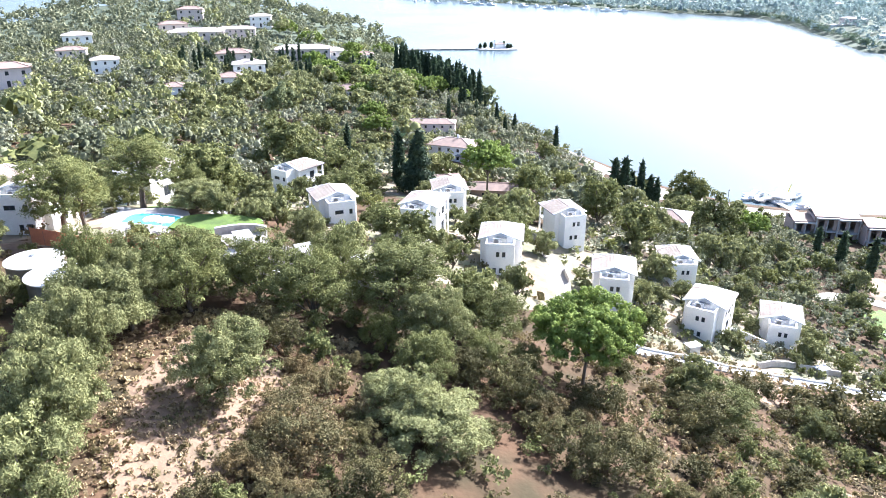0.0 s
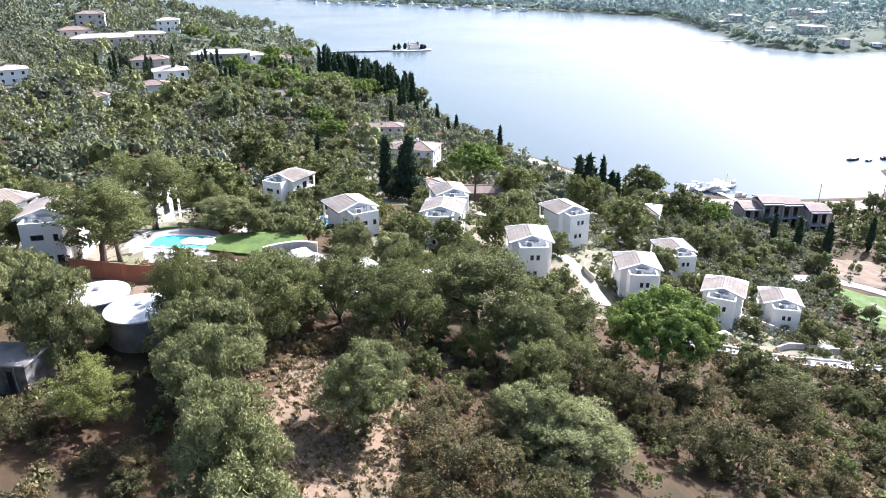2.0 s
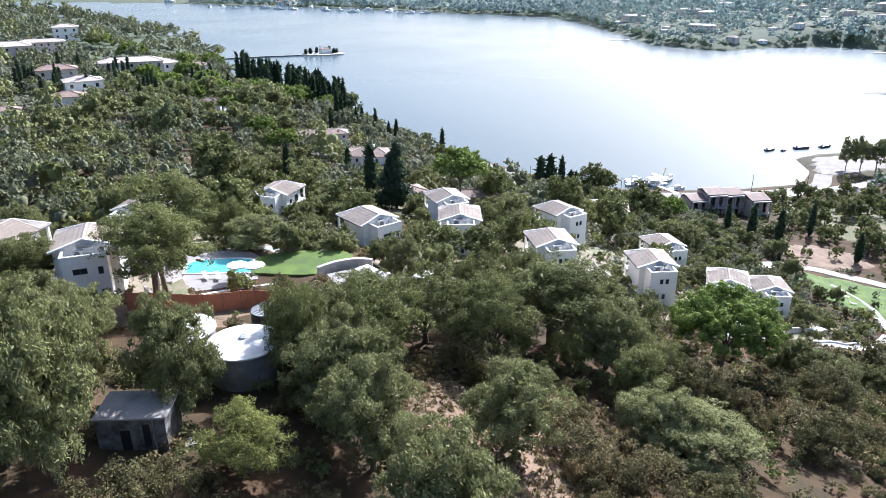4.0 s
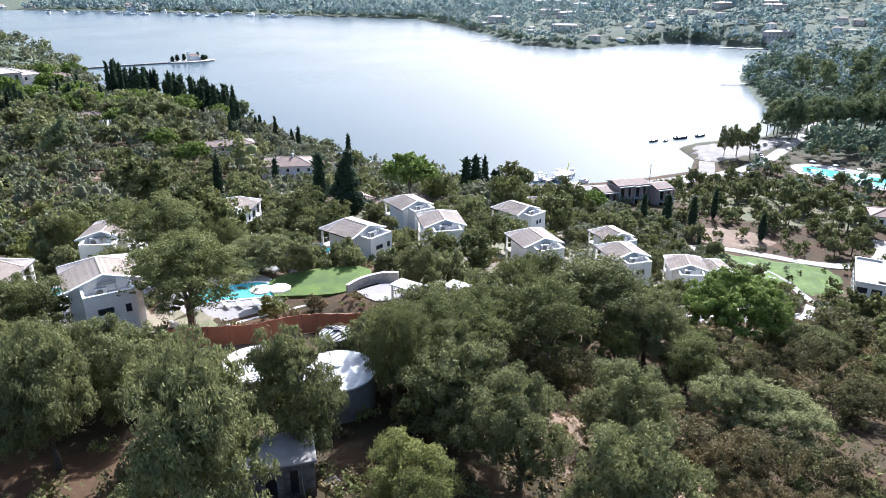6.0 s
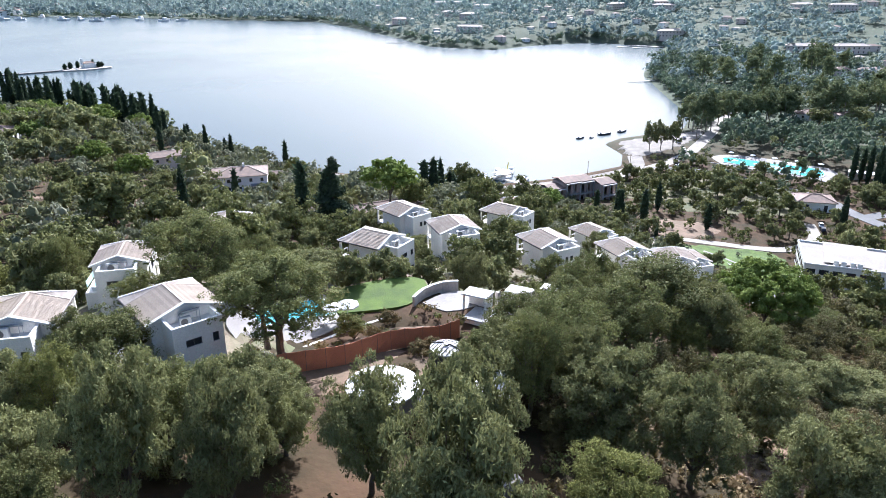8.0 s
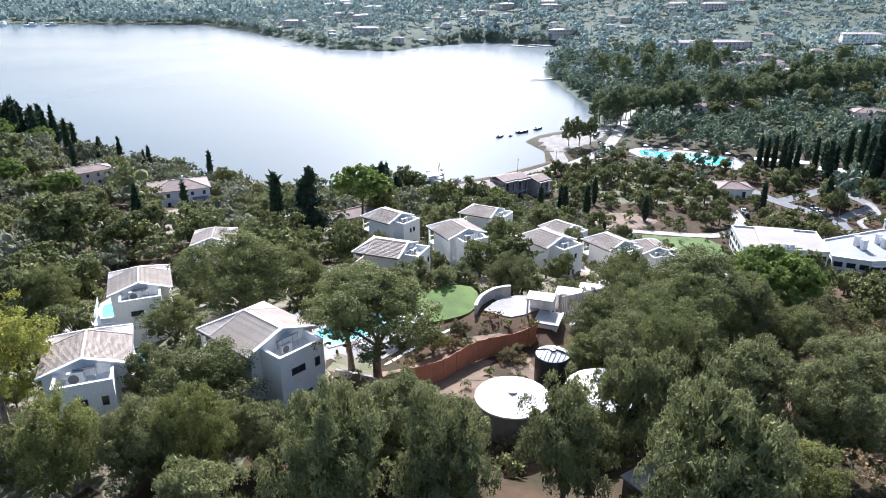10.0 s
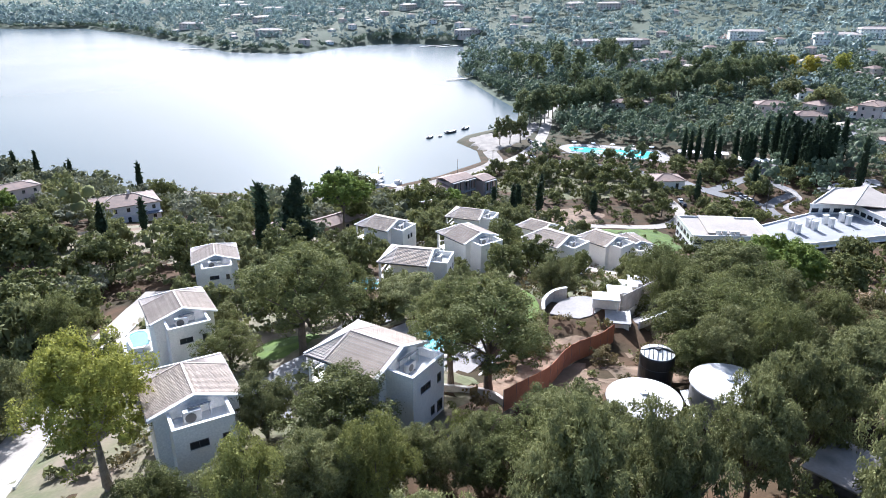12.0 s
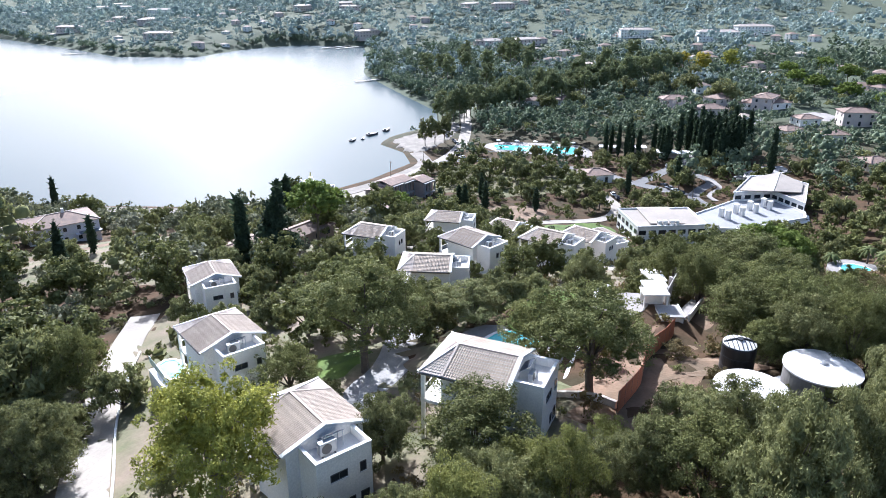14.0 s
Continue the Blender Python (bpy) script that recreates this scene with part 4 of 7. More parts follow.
TREES.append(("olive_tree", [(-72.7, 164.3, 2.8), (79.8, 133.8, 2.7), (71.3, 149.4, 3.2), (-15.9, 157.9, 1.6), (-25.6, 152.8, 2.7), (-105.2, 125.7, 1.8), (80.6, 174.2, 2.7), (-26.6, 171.7, 3.4), (56.8, 137.6, 3.6), (44.8, 130.5, 2.5), (-44, 158.8, 2.6), (-37.4, 122.2, 2.1), (64.7, 130.7, 1.9), (-116.7, 123.7, 1.4), (-113, 146.4, 1.6), (53.2, 161.7, 2.5), (26.1, 168.5, 3.4), (93.2, 163.3, 2.7), (108.1, 146.5, 2.3), (-28.2, 165.6, 3.2), (-117.8, 148.2, 2.6), (41.7, 169.4, 1.6), (-4, 168.4, 3.5), (91.4, 123.4, 2.2), (-108.7, 128.9, 2.5), (-41.7, 171.9, 2.5), (-120, 133.8, 3), (74.4, 123.3, 3.5), (-62.5, 124.7, 1.5)]))
TREES.append(("olive_tree", [(80.1, 119.2, 1.4), (55, 117.8, 2.6), (-44.9, 152.7, 2), (74.2, 161, 1.5), (80.7, 148.8, 1.7), (-81.8, 129.3, 2.3), (-1.9, 148.2, 1.6), (76.5, 146, 2), (-0.8, 124.7, 2.1), (-33.5, 123.2, 2), (39.4, 125.6, 2.9), (51.5, 136.8, 2.6), (50.8, 130.4, 1.4), (-34.4, 118.9, 2.6), (-97.5, 171.7, 2.4), (106.6, 161.8, 3), (-6.5, 155.3, 2.3), (-89.9, 146.3, 2.9), (-92.5, 112.4, 1.6), (-17.9, 174.6, 2.7), (-20.4, 154, 2.1), (63, 133.8, 1.9), (-50.8, 148.1, 2.6), (16.3, 153.7, 3), (109.9, 122.6, 2.2), (-7.6, 142.2, 1.9), (-105.4, 158.9, 2.6), (33.9, 170.3, 2.3), (-53.2, 158.5, 2), (-41, 153, 3)]))
TREES.append(("olive_tree", [(-77.4, 133.2, 1.5), (47.2, 159.3, 2.2), (-73.4, 126.4, 1.8), (-12.6, 135.8, 2.5), (-32.2, 152.7, 3), (73.8, 275, 4.3), (-69.7, 281.9, 4.8), (-88.3, 278.7, 3.5), (82.8, 206.7, 2.4), (-60.1, 212.9, 3), (40.7, 277.5, 2.6), (-102.8, 296.1, 4.8), (-112, 228.4, 2.5), (75.6, 224.8, 3.3), (69.2, 218, 2.8), (-64, 242.9, 3.5), (-23.2, 272.3, 3.5), (-111.1, 196.3, 4.6), (-16.2, 280.8, 3.4), (-137.4, 243.1, 3.6), (-26.6, 264.4, 2.9), (70.5, 297.5, 2.5), (73.9, 186.4, 2.6), (19, 178.6, 2.9), (-17.5, 292.2, 3), (-136.6, 199, 3.8), (34.9, 275, 4.6), (-100.4, 287.4, 3.5), (27.6, 214.8, 3.3), (35.1, 249.3, 3.5)]))
TREES.append(("olive_tree", [(16, 232.3, 4.1), (-21.1, 240.4, 3.7), (-23.6, 230.4, 4.3), (-30.8, 245.7, 3.2), (-22.7, 180.6, 4.5), (-124.5, 244.1, 3.3), (64.3, 247.6, 3), (-125.1, 268.9, 3), (-71.4, 206.1, 4.6), (81, 280.2, 4.8), (-96.7, 274.8, 2.6), (70.6, 270, 4.2), (37.6, 291.1, 4.2), (-54.7, 251.8, 3), (72.3, 248.3, 4.7), (58.6, 279.2, 5), (-90.5, 256.6, 2.9), (58.2, 219.6, 3.2), (-49.2, 245.1, 3.5), (95.9, 188.9, 3.9), (50.2, 252.9, 3.9), (-109.9, 240.7, 3.1), (-26.5, 269.4, 3.4), (-120, 277.4, 2.4), (-125.8, 227.7, 4.7), (-9.4, 282.4, 3.9), (58.1, 247.4, 4), (28.8, 245.1, 3.2), (72.3, 237.5, 2.8), (-73.3, 285.9, 2.6)]))
TREES.append(("olive_tree", [(-85.7, 285.8, 4.9), (52, 286.2, 4.5), (-112.7, 204.3, 3.5), (82.8, 178.7, 4.9), (56.3, 294.3, 3.6), (59.9, 188.6, 4.7), (-8.7, 200.5, 4.3), (86.7, 240.8, 4.4), (-50.6, 263.2, 3.9), (-5.1, 298.2, 3.8), (67.9, 195.3, 2.7), (-97.3, 262.5, 2.9), (-55.4, 256.7, 4.9), (10.2, 213.7, 4.1), (-123.3, 253.7, 2.4), (81.7, 287.2, 2.8), (-112.1, 282.3, 3), (-7.6, 226.6, 2.8), (60.7, 214.5, 4.7), (-4.7, 206.5, 4.8), (50.1, 269.5, 2.6), (-31, 287.7, 3.3), (-34.1, 299.8, 4.6), (-93.2, 260.9, 3.9)]))
TREES.append(("green_tree", [(-106.4, 191.6, 3.8), (-86.4, 171.1, 2.7), (-90.7, 162.1, 3.8), (-104.9, 116, 3.8), (-132.9, 188.4, 3), (-129.1, 158.6, 2.8), (-88.8, 189.4, 4.4), (-95.5, 184.5, 2.4), (-128.8, 123, 2.5), (-131.5, 149.4, 3.3), (-71, 41.6, 3.6), (-66.2, 91.9, 2.3), (-7.4, 79.4, 3.1), (-40.4, 41.5, 2.4), (93.2, 36.1, 3.7), (-94.1, 121.2, 1.7), (-15.9, 145.9, 2.4), (-37.2, 132, 1.5), (105.6, 135.1, 1.9), (1.6, 170, 2.6), (-122.8, 142.2, 2.3), (77, 142.9, 2.7), (84.7, 167.7, 2.6), (40.3, 159.3, 1.9), (46.4, 287.4, 2.7), (-44.4, 238.4, 3.2), (-77.5, 184.8, 3.8), (41.2, 231.4, 4.3)]))
TREES.append(("green_tree", [(-76.3, 221.1, 3.5), (42.1, 209.8, 2.9), (-77.8, 178.4, 3.1), (-78.5, 261.1, 3), (54.9, 192.9, 4.2), (31.2, 297.3, 2.5), (-33.8, 217.8, 2.9), (-113.7, 297.4, 2.8)]))
TREES.append(("shrub", [(-40.3, 35.1, 1.9), (-47.8, 82.8, 1.3), (5.7, 65.1, 1.8), (43.2, 66.9, 1.9), (69.8, 83.9, 1.5), (24.2, 35.9, 1.8), (-13, 57.6, 1.4), (23.7, 89.2, 1.6), (45.7, 51.1, 2.2), (23.8, 54.3, 2.3), (48, 57.4, 1.8), (23.4, 81.4, 1.5), (50.3, 60.3, 1.5), (29.8, 66.7, 1.9), (12.9, 86.1, 1.4), (32.2, 42.8, 2.1), (-40.7, 49.8, 1.6), (43.7, 42.8, 1.6), (20.9, 57.7, 1.3), (26, 97.2, 1.2), (43.1, 87.6, 1.6), (-40.9, 70, 2.2), (12.7, 98.6, 1.2), (25.9, 59.7, 2.1), (26.7, 91.2, 1.8), (-23.4, 97.6, 2.2), (48.8, 65, 1.7)]))
TREES.append(("shrub", [(15.8, 38.8, 1.9), (-12.1, 67.8, 1.8), (-6.3, 34.2, 1.6), (15.9, 54.2, 1.3), (13, 36.7, 2.1), (2.8, 70, 1.5), (71.3, 41.5, 1.9), (-32.3, 74.3, 1.3), (-23.8, 35.4, 1.6), (7.6, 82.3, 1.2), (17.2, 49.1, 1.8), (30.6, 61.4, 2.3), (-17.6, 52.7, 1.9), (-37.8, 43.9, 2.2), (23.2, 46.9, 1.9), (-19.9, 95.7, 1.7), (4.3, 35.6, 1.1), (60.5, 63, 1.8), (33.8, 86, 1.9), (17.1, 44.7, 1.9), (60.1, 50.2, 1.2), (60.5, 67.3, 1.8), (72.8, 89.1, 1.3), (10.2, 78.8, 1.7), (-44.9, 38.7, 1.3)]))
TREES.append(("shrub", [(43.7, 45.4, 1.6), (-8.3, 57.9, 2.1), (-25.6, 34.8, 1.6), (51.5, 46, 1.9), (10.3, 67.4, 2), (52.9, 92, 1.7), (-4.2, 48.1, 1.9), (37.6, 97.9, 1.7), (-12.1, 37.4, 2.3)]))
TREES.append(("dry_shrub", [(-14.2, 66, 2.4), (-17.2, 56.5, 2), (-18.2, 51, 2.1), (-11.5, 57, 2.3), (-20, 46, 2), (-15, 49, 2.2), (-11.8, 47.1, 2.2), (51.3, 65.4, 1.2), (34.5, 56.4, 1.3), (-11.9, 93.2, 1.3), (34.6, 99.5, 1.5), (24.4, 68, 1.9), (-8.9, 62.3, 2.3), (-15.8, 77.4, 1.4), (26, 38.9, 1.1), (53.3, 63.5, 1.2), (29.8, 35.5, 1.7), (-49.1, 35.2, 1.6), (5, 82.7, 1.8), (-44.1, 52.8, 1.6), (57.5, 47.5, 1.8), (66.3, 51.4, 2), (52.5, 80.9, 2), (-10.7, 73.4, 1.3), (-15.3, 50.5, 2), (-1.8, 47.2, 1.1)]))
TREES.append(("dry_shrub", [(44.1, 36.8, 1.2), (12.9, 74.4, 2), (-26.4, 77, 1.6), (37.4, 44, 1.7), (57.9, 58.2, 1.6), (61.5, 51.5, 1.9), (-16.4, 69.1, 1.9), (26.9, 88.9, 1.1), (-40.3, 99.9, 1.5), (73.3, 98, 1.4), (36, 94.2, 1.8), (-40.7, 52.6, 2.3), (-28.1, 75.3, 1.3), (72.8, 63.2, 2), (-46.7, 47.1, 1.9), (44.7, 77.3, 1.5), (55.9, 93.1, 1.9), (44.7, 63.2, 2), (-7.4, 45, 1.6), (-43.4, 97.7, 1.3), (50.9, 57.7, 2), (-41.9, 45, 2.1), (57, 69.6, 1.3), (17.1, 72.4, 2.2), (-48.6, 57.5, 1.1), (47, 42.7, 1.2), (27.1, 41.8, 2.3), (-41, 90.6, 1.8), (39.4, 40, 1.5)]))
TREES.append(("dry_shrub", [(-5.5, 71.8, 1.4), (39.6, 46.3, 1.3), (-46.5, 85.5, 1.4), (21, 48.6, 2.2), (29.8, 41.2, 2.1), (-21.2, 97.1, 1.4), (8, 95.5, 1.6), (19.5, 80.4, 1.3), (63, 58.2, 1.3), (-4.8, 34.5, 1.1), (-10.2, 39.1, 1.2), (-42.4, 68.3, 1.3), (30.4, 87.3, 1.4)]))
TREES.append(("oak_tree", [(-20.9, 98.6, 1.2), (-14.8, 72.4, 2), (-6.3, 46.7, 1.4), (48.3, 76, 2.3), (70, 66.2, 2.2), (-12, 83.5, 1.6), (-8.5, 73.5, 1.2), (-19, 40.3, 1.5), (16.2, 35.5, 1.2), (58.4, 81.8, 1.7), (3, 98.2, 1.9), (0.6, 46.3, 2.2), (20.5, 40.4, 1.7), (55.3, 36.6, 1.4), (34.1, 64.1, 2), (10.9, 94.2, 1.3), (14.1, 47.6, 2.2), (4.1, 40.5, 2.2), (-3.9, 37.1, 1.1), (7.8, 93.1, 1.5), (40.4, 76.2, 1.5), (-17.7, 45.4, 1.7), (65.1, 82.6, 1.9), (-45.7, 98.9, 2.1), (-27.5, 35.3, 1.7), (-10.5, 51, 1.1), (42.9, 89.3, 1.3)]))
TREES.append(("oak_tree", [(64.6, 50.5, 1.1), (40, 62.4, 1.6), (58.6, 36.4, 2.3)]))

for kind, rows in TREES:
    for x, y, r in rows:
        plant(kind, x, y, r, 2 if r > 2 and ((y < 92 and x < 35) or (x < -48 and y < 128) or (x < -72 and y < 150)) else 1)

plant("oak_tree", -46.7, 124.3, 4.0, 2, tall=1.3)

LANDMARKS = {   # the trees that stand out along the way: x, y, crown radius, height
    "olive_tree": [(-51.6, 68.7, 4.5, 11), (-35.6, 71.3, 3.9, 8.5), (-1.1, 81.1, 5.4, 8.9), (-35.9, 59.1, 4.5, 9), (-22.3, 61.9, 5, 7.7), (-32.5, 49.4, 4.9, 9.8), (-4.2, 63.8, 4.9, 5.4), (-0.9, 61, 6.1, 4.6), (-42.9, 116.7, 4.9, 4.4), (-59.6, 59.8, 5, 13.6), (-70.1, 88.2, 3.2, 6.3), (-74.7, 78.5, 4, 11.8), (-69, 73.7, 3.7, 10.7), (-59.7, 70.6, 3.8, 10), (-22.3, 106.8, 3.6, 7.3), (-82, 150.8, 3.4, 8)],
    "oak_tree": [(-40.7, 73.4, 3.1, 10), (-24.3, 84.6, 5.6, 8.9), (-15, 91.8, 4.1, 9.1), (-6.6, 86.7, 7.5, 11.4), (6.4, 88.6, 5.5, 8.4), (39.3, 83.6, 5.2, 5.9), (-55.5, 97, 6.3, 11.7), (-55.3, 101.9, 4.5, 11.2), (-71.9, 102.4, 5.4, 7.5), (-61.9, 131.4, 4, 6.1), (-31.7, 84, 5.3, 8), (-67.7, 163.4, 4.3, 10.9), (-55.7, 124.6, 7.1, 13.4), (-6.2, 97, 4.6, 9.5)],
    "green_tree": [(-45.7, 59.2, 3.8, 5.7), (-77.4, 92.6, 2.9, 8.2), (-85.5, 97.3, 3.1, 10.7)],
    "dry_shrub": [(-15.5, 60.6, 3.9, 2.8), (-22.4, 77.9, 2.7, 2.8)],
    "shrub": [(14.4, 63.3, 3.9, 4.6), (19.7, 63.4, 4.7, 4.5)],
    "gum_tree": [(-84.7, 119.3, 6, 15.2)],
}

def stand(species, x, y, radius, top):
    """A tree of a known height: its crown begins higher where it is taller than broad."""
    rng = random.Random(round(x * 13 + y * 29))
    trunk, crown = tree_mesh(species, rng.randrange(3), 2)
    t = thing(species, SPECIES[species][8], SPECIES[species][9], species.replace("_", " ") + "s on the hillside")
    t.matrix_basis = pose(x, y, height(x, y) - 0.1, 0, 0, rng.random() * 360)
    deep = top * 0.88 if species == "gum_tree" else top * 0.7 if species == "oak_tree" and top > 11 else min(top * 0.96, 2.7 * radius)
    up, s = top - deep, radius / 4.0
    for name, me in (("trunk", trunk), ("crown", crown)):
        ob = new(name, me)
        ob.parent = t
        ob.matrix_basis = pose(0, 0, up) @ Matrix.Diagonal((s, s, deep / (4.0 * SPECIES[species][2]), 1))
    if up > 0.5:
        part("stem", tube(bmesh.new(), [(0.25, 0.1, -0.8), (0.1, 0, up * 0.5), (0, 0, up + 0.4)], [0.3 * s + 0.12, 0.28 * s, 0.24 * s], 8), SPECIES[species][1], t)
    KEEP_CLEAR.append((x, y, radius * 0.75))

for kind, rows in LANDMARKS.items():
    for row in rows:
        stand(kind, *row)

# ---- umbrella pines and cypresses ----
def pine(x, y, tall, radius, fine=1):
    rng = np.random.default_rng(int(x * 7 + y * 3))
    t = thing("umbrella_pine", "green umbrella pine with a broad domed crown", "pine tree", "umbrella pines")
    t.matrix_basis = pose(x, y, height(x, y) - 0.2)
    mid, n = tall - radius * 0.52, 46 if fine == 2 else 30
    lobes = [(0, 0, mid, radius * 0.72, radius * 0.72, radius * 0.40)]
    for i in range(n):
        h = 1 - 1.45 * (i + 0.5) / n
        wide, a = math.sqrt(1 - h * h) if h > 0 else 1 - 0.5 * h * h, i * 2.4
        r = radius * (0.23 + 0.09 * rng.random())
        lobes.append((0.74 * radius * wide * math.cos(a), 0.74 * radius * wide * math.sin(a), mid + 0.42 * radius * h + 0.2 * rng.normal(), r, r, r * 0.85))
    v, f = clump_cloud(rng, lobes, 42000 if fine == 2 else 6500, 0.115 if fine == 2 else 0.033 * radius, 1.2, 0.0, 420 if fine == 2 else 260, 0.085 * radius, 0.14, 0.32)
    bm = bmesh.new()
    fork = tall - radius * 1.15
    limbs(bm, rng, lobes, max(fork, tall * 0.35), 0.26 * tall / 14, 0.4)
    part("trunk", bm, BARK, t)
    ob = new("crown", cloud_mesh("crown", v, f, LEAF_PINE))
    ob.parent = t
    KEEP_CLEAR.append((x, y, radius * 0.6))
    return t

CYP = {}
def cypress(x, y, tall, radius=None, z=None):
    var = int(abs(x * 3 + y)) % 3
    if var not in CYP:
        rng = np.random.default_rng(500 + var)
        lobes = []
        for i in range(14):
            k = i / 13
            r = 0.92 * (0.25 + 0.85 * math.sin(math.pi * min(1, 0.12 + 0.8 * (1 - k)) ) ) * (1 - 0.55 * k)
            lobes.append((0.1 * rng.normal() * (1 - k), 0.1 * rng.normal() * (1 - k), 0.9 + k * 8.6, r, r, 1.25))
        v, f = leaf_cloud(rng, lobes, 1900, 0.17, 1.9, -1.2, 0.18)
        bm = bmesh.new()
        tube(bm, [(0, 0, -0.6), (0, 0, 1.2), (0, 0, 8)], [0.2, 0.16, 0.03], 6)
        CYP[var] = (mesh_of("trunk", bm, BARK), cloud_mesh("crown", v, f, LEAF_CYPRESS))
    t = thing("cypress", "slender dark green column-shaped cypress", "cypress", "cypresses along the shore")
    w = (radius or tall * 0.095) / 0.95
    t.matrix_basis = pose(x, y, (height(x, y) if z is None else z) - 0.1, 0, 0, (x * 37) % 360) @ Matrix.Diagonal((w, w, tall / 10, 1))
    for name, me in zip(("trunk", "crown"), CYP[var]):
        ob = new(name, me)
        ob.parent = t
    KEEP_CLEAR.append((x, y, 1.2))
    return t

pine(19.5, 84, 12.6, 7.7, 2)

# ---- woods: scattered trees, nearest as things, the far ones as one mass ----
def open_spots(rng, count, x0, x1, y0, y1, gap, test=lambda x, y, z: True):
    out = []
    obst = np.array(KEEP_CLEAR) if KEEP_CLEAR else np.zeros((0, 3))
    xs, ys = rng.uniform(x0, x1, count * 14), rng.uniform(y0, y1, count * 14)
    cells = {}
    for x, y, z in zip(xs.tolist(), ys.tolist(), heights(xs, ys).tolist()):
        if len(out) >= count:
            break
        if z < 1.23 or not test(x, y, z):
            continue
        i, j = int(x // gap), int(y // gap)
        if any((x - a) ** 2 + (y - b) ** 2 < gap * gap for u in (i - 1, i, i + 1) for v in (j - 1, j, j + 1) for a, b in cells.get((u, v), ())):
            continue
        if len(obst) and (np.hypot(obst[:, 0] - x, obst[:, 1] - y) < obst[:, 2] + gap * 0.45).any():
            continue
        cells.setdefault((i, j), []).append((x, y))
        out.append((x, y))
    return out

def far_crown(rng, tall, sprays, leaf, lobes):
    """A distant tree: a shaded core of uneven domes under loose sprays of leaves."""
    v, f = [], []
    domes = crown_lobes(rng, tall, 1.0, tall * 0.15, 0.9, lobes)
    for x, y, z, rx, ry, rz in domes:
        first = len(v)
        for i, a in enumerate((0.12, 0.95, 1.8)):
            for k in range(5):
                b, r = (k + 0.5 * (i % 2)) * math.pi * 0.4, 0.58 + 0.3 * (rng.random() - 0.5)
                v.append((x + rx * r * math.sin(a) * math.cos(b), y + ry * r * math.sin(a) * math.sin(b), z + rz * r * math.cos(a)))
        f += [(first + 5 * i + k, first + 5 * (i + 1) + k, first + 5 * (i + 1) + (k + 1) % 5, first + 5 * i + (k + 1) % 5) for i in range(2) for k in range(5)]
    w, g = clump_cloud(rng, domes, int(sprays * 1.35), leaf * 0.3, 1.15, 0.0, 26, 0.2, 0.0, 0.7)
    return np.concatenate([np.array(v), w]), np.concatenate([np.array(f), g + len(v)])

def wood(name, label, spots, size, mat, seed, count=70, leaf=0.75, tall=1.5, domes=0):
    """Many far trees or bushes joined in one mass: each a small cloud of lobes."""
    rng = np.random.default_rng(seed)
    base = []
    for k in range(6):
        if domes:
            base.append(far_crown(rng, tall, count, leaf, domes))
        else:
            base.append(clump_cloud(rng, crown_lobes(rng, tall, 1.0, tall * 0.2, 0.9, 6), count, leaf * 0.3, 1.15, 0.0, 16, 0.27, 0.05, 0.5))
    vs, fs, n = [], [], 0
    zs = heights(np.array([p[0] for p in spots]), np.array([p[1] for p in spots]))
    for (x, y), z in zip(spots, zs):
        s = size * (0.5 + 1.0 * rng.random() ** 1.5)
        a, h = rng.random() * 6.28, 0.8 + 0.45 * rng.random()
        b, f = base[rng.integers(6)]
        c, sn = math.cos(a), math.sin(a)
        vs.append(np.stack([x + s * (b[:, 0] * c - b[:, 1] * sn), y + s * (b[:, 0] * sn + b[:, 1] * c), z + s * h * b[:, 2]], 1))
        fs.append(f + n)
        n += len(b)
    ob = new(name, cloud_mesh(name, np.concatenate(vs), np.concatenate(fs), mat))
    if domes:
        ob.data.shade_smooth()
    return tagged(ob, label, "woodland", kind="stuff")

# ---- water tanks, fence, hut ----
# Tank wall concrete is darkened to stand for the shade it lies in.
TANK_WALL = material("shade_darkened_concrete", (0.24, 0.225, 0.205), 0.9, (0.14, 0.13, 0.12), 0.5, 4, 0.3)
TANK_TOP = material("white_tank_coating", (0.70, 0.69, 0.66), 0.6, (0.58, 0.565, 0.535), 0.8, 3, 0.1)
BLACK_TANK = plain("black_polythene", (0.02, 0.021, 0.024), 0.35)
MESH_ORANGE = material("orange_brown_fence_mesh", (0.52, 0.20, 0.10), 0.8, (0.42, 0.16, 0.085), 0.6, 9, 0.3)
WOOD_GREY = material("weathered_slats", (0.50, 0.46, 0.40), 0.85, (0.40, 0.36, 0.31), 0.8, 10, 0.3)
CANVAS = plain("white_canvas", (0.80, 0.79, 0.76), 0.9)

def water_tank(x, y, z0, z1, r):
    t = thing("water_tank", "round concrete water tank with a white conical roof", "water tank", "white-roofed water tanks", pose(x, y, 0))
    part("wall", disc_stack(bmesh.new(), [(r - 0.12, z0 - 1.5), (r - 0.12, z1)], 48), TANK_WALL, t)
    part("roof", disc_stack(bmesh.new(), [(r + 0.05, z1 - 0.1), (r + 0.05, z1 + 0.06), (r * 0.6, z1 + 0.25), (0.45, z1 + 0.50)], 48), TANK_TOP, t, "white coated conical roof")
    part("hatch", disc_stack(bmesh.new(), [(0.42, z1 + 0.5), (0.42, z1 + 0.62), (0.36, z1 + 0.66)], 24), METAL_GREY, t)
    part("handle", tube(bmesh.new(), [(-0.2, 0, z1 + 0.66), (-0.2, 0, z1 + 0.85), (0.2, 0, z1 + 0.85), (0.2, 0, z1 + 0.66)], [0.03] * 4, 6), METAL_GREY, t)
    clear(x, y, r + 0.5)
    return t

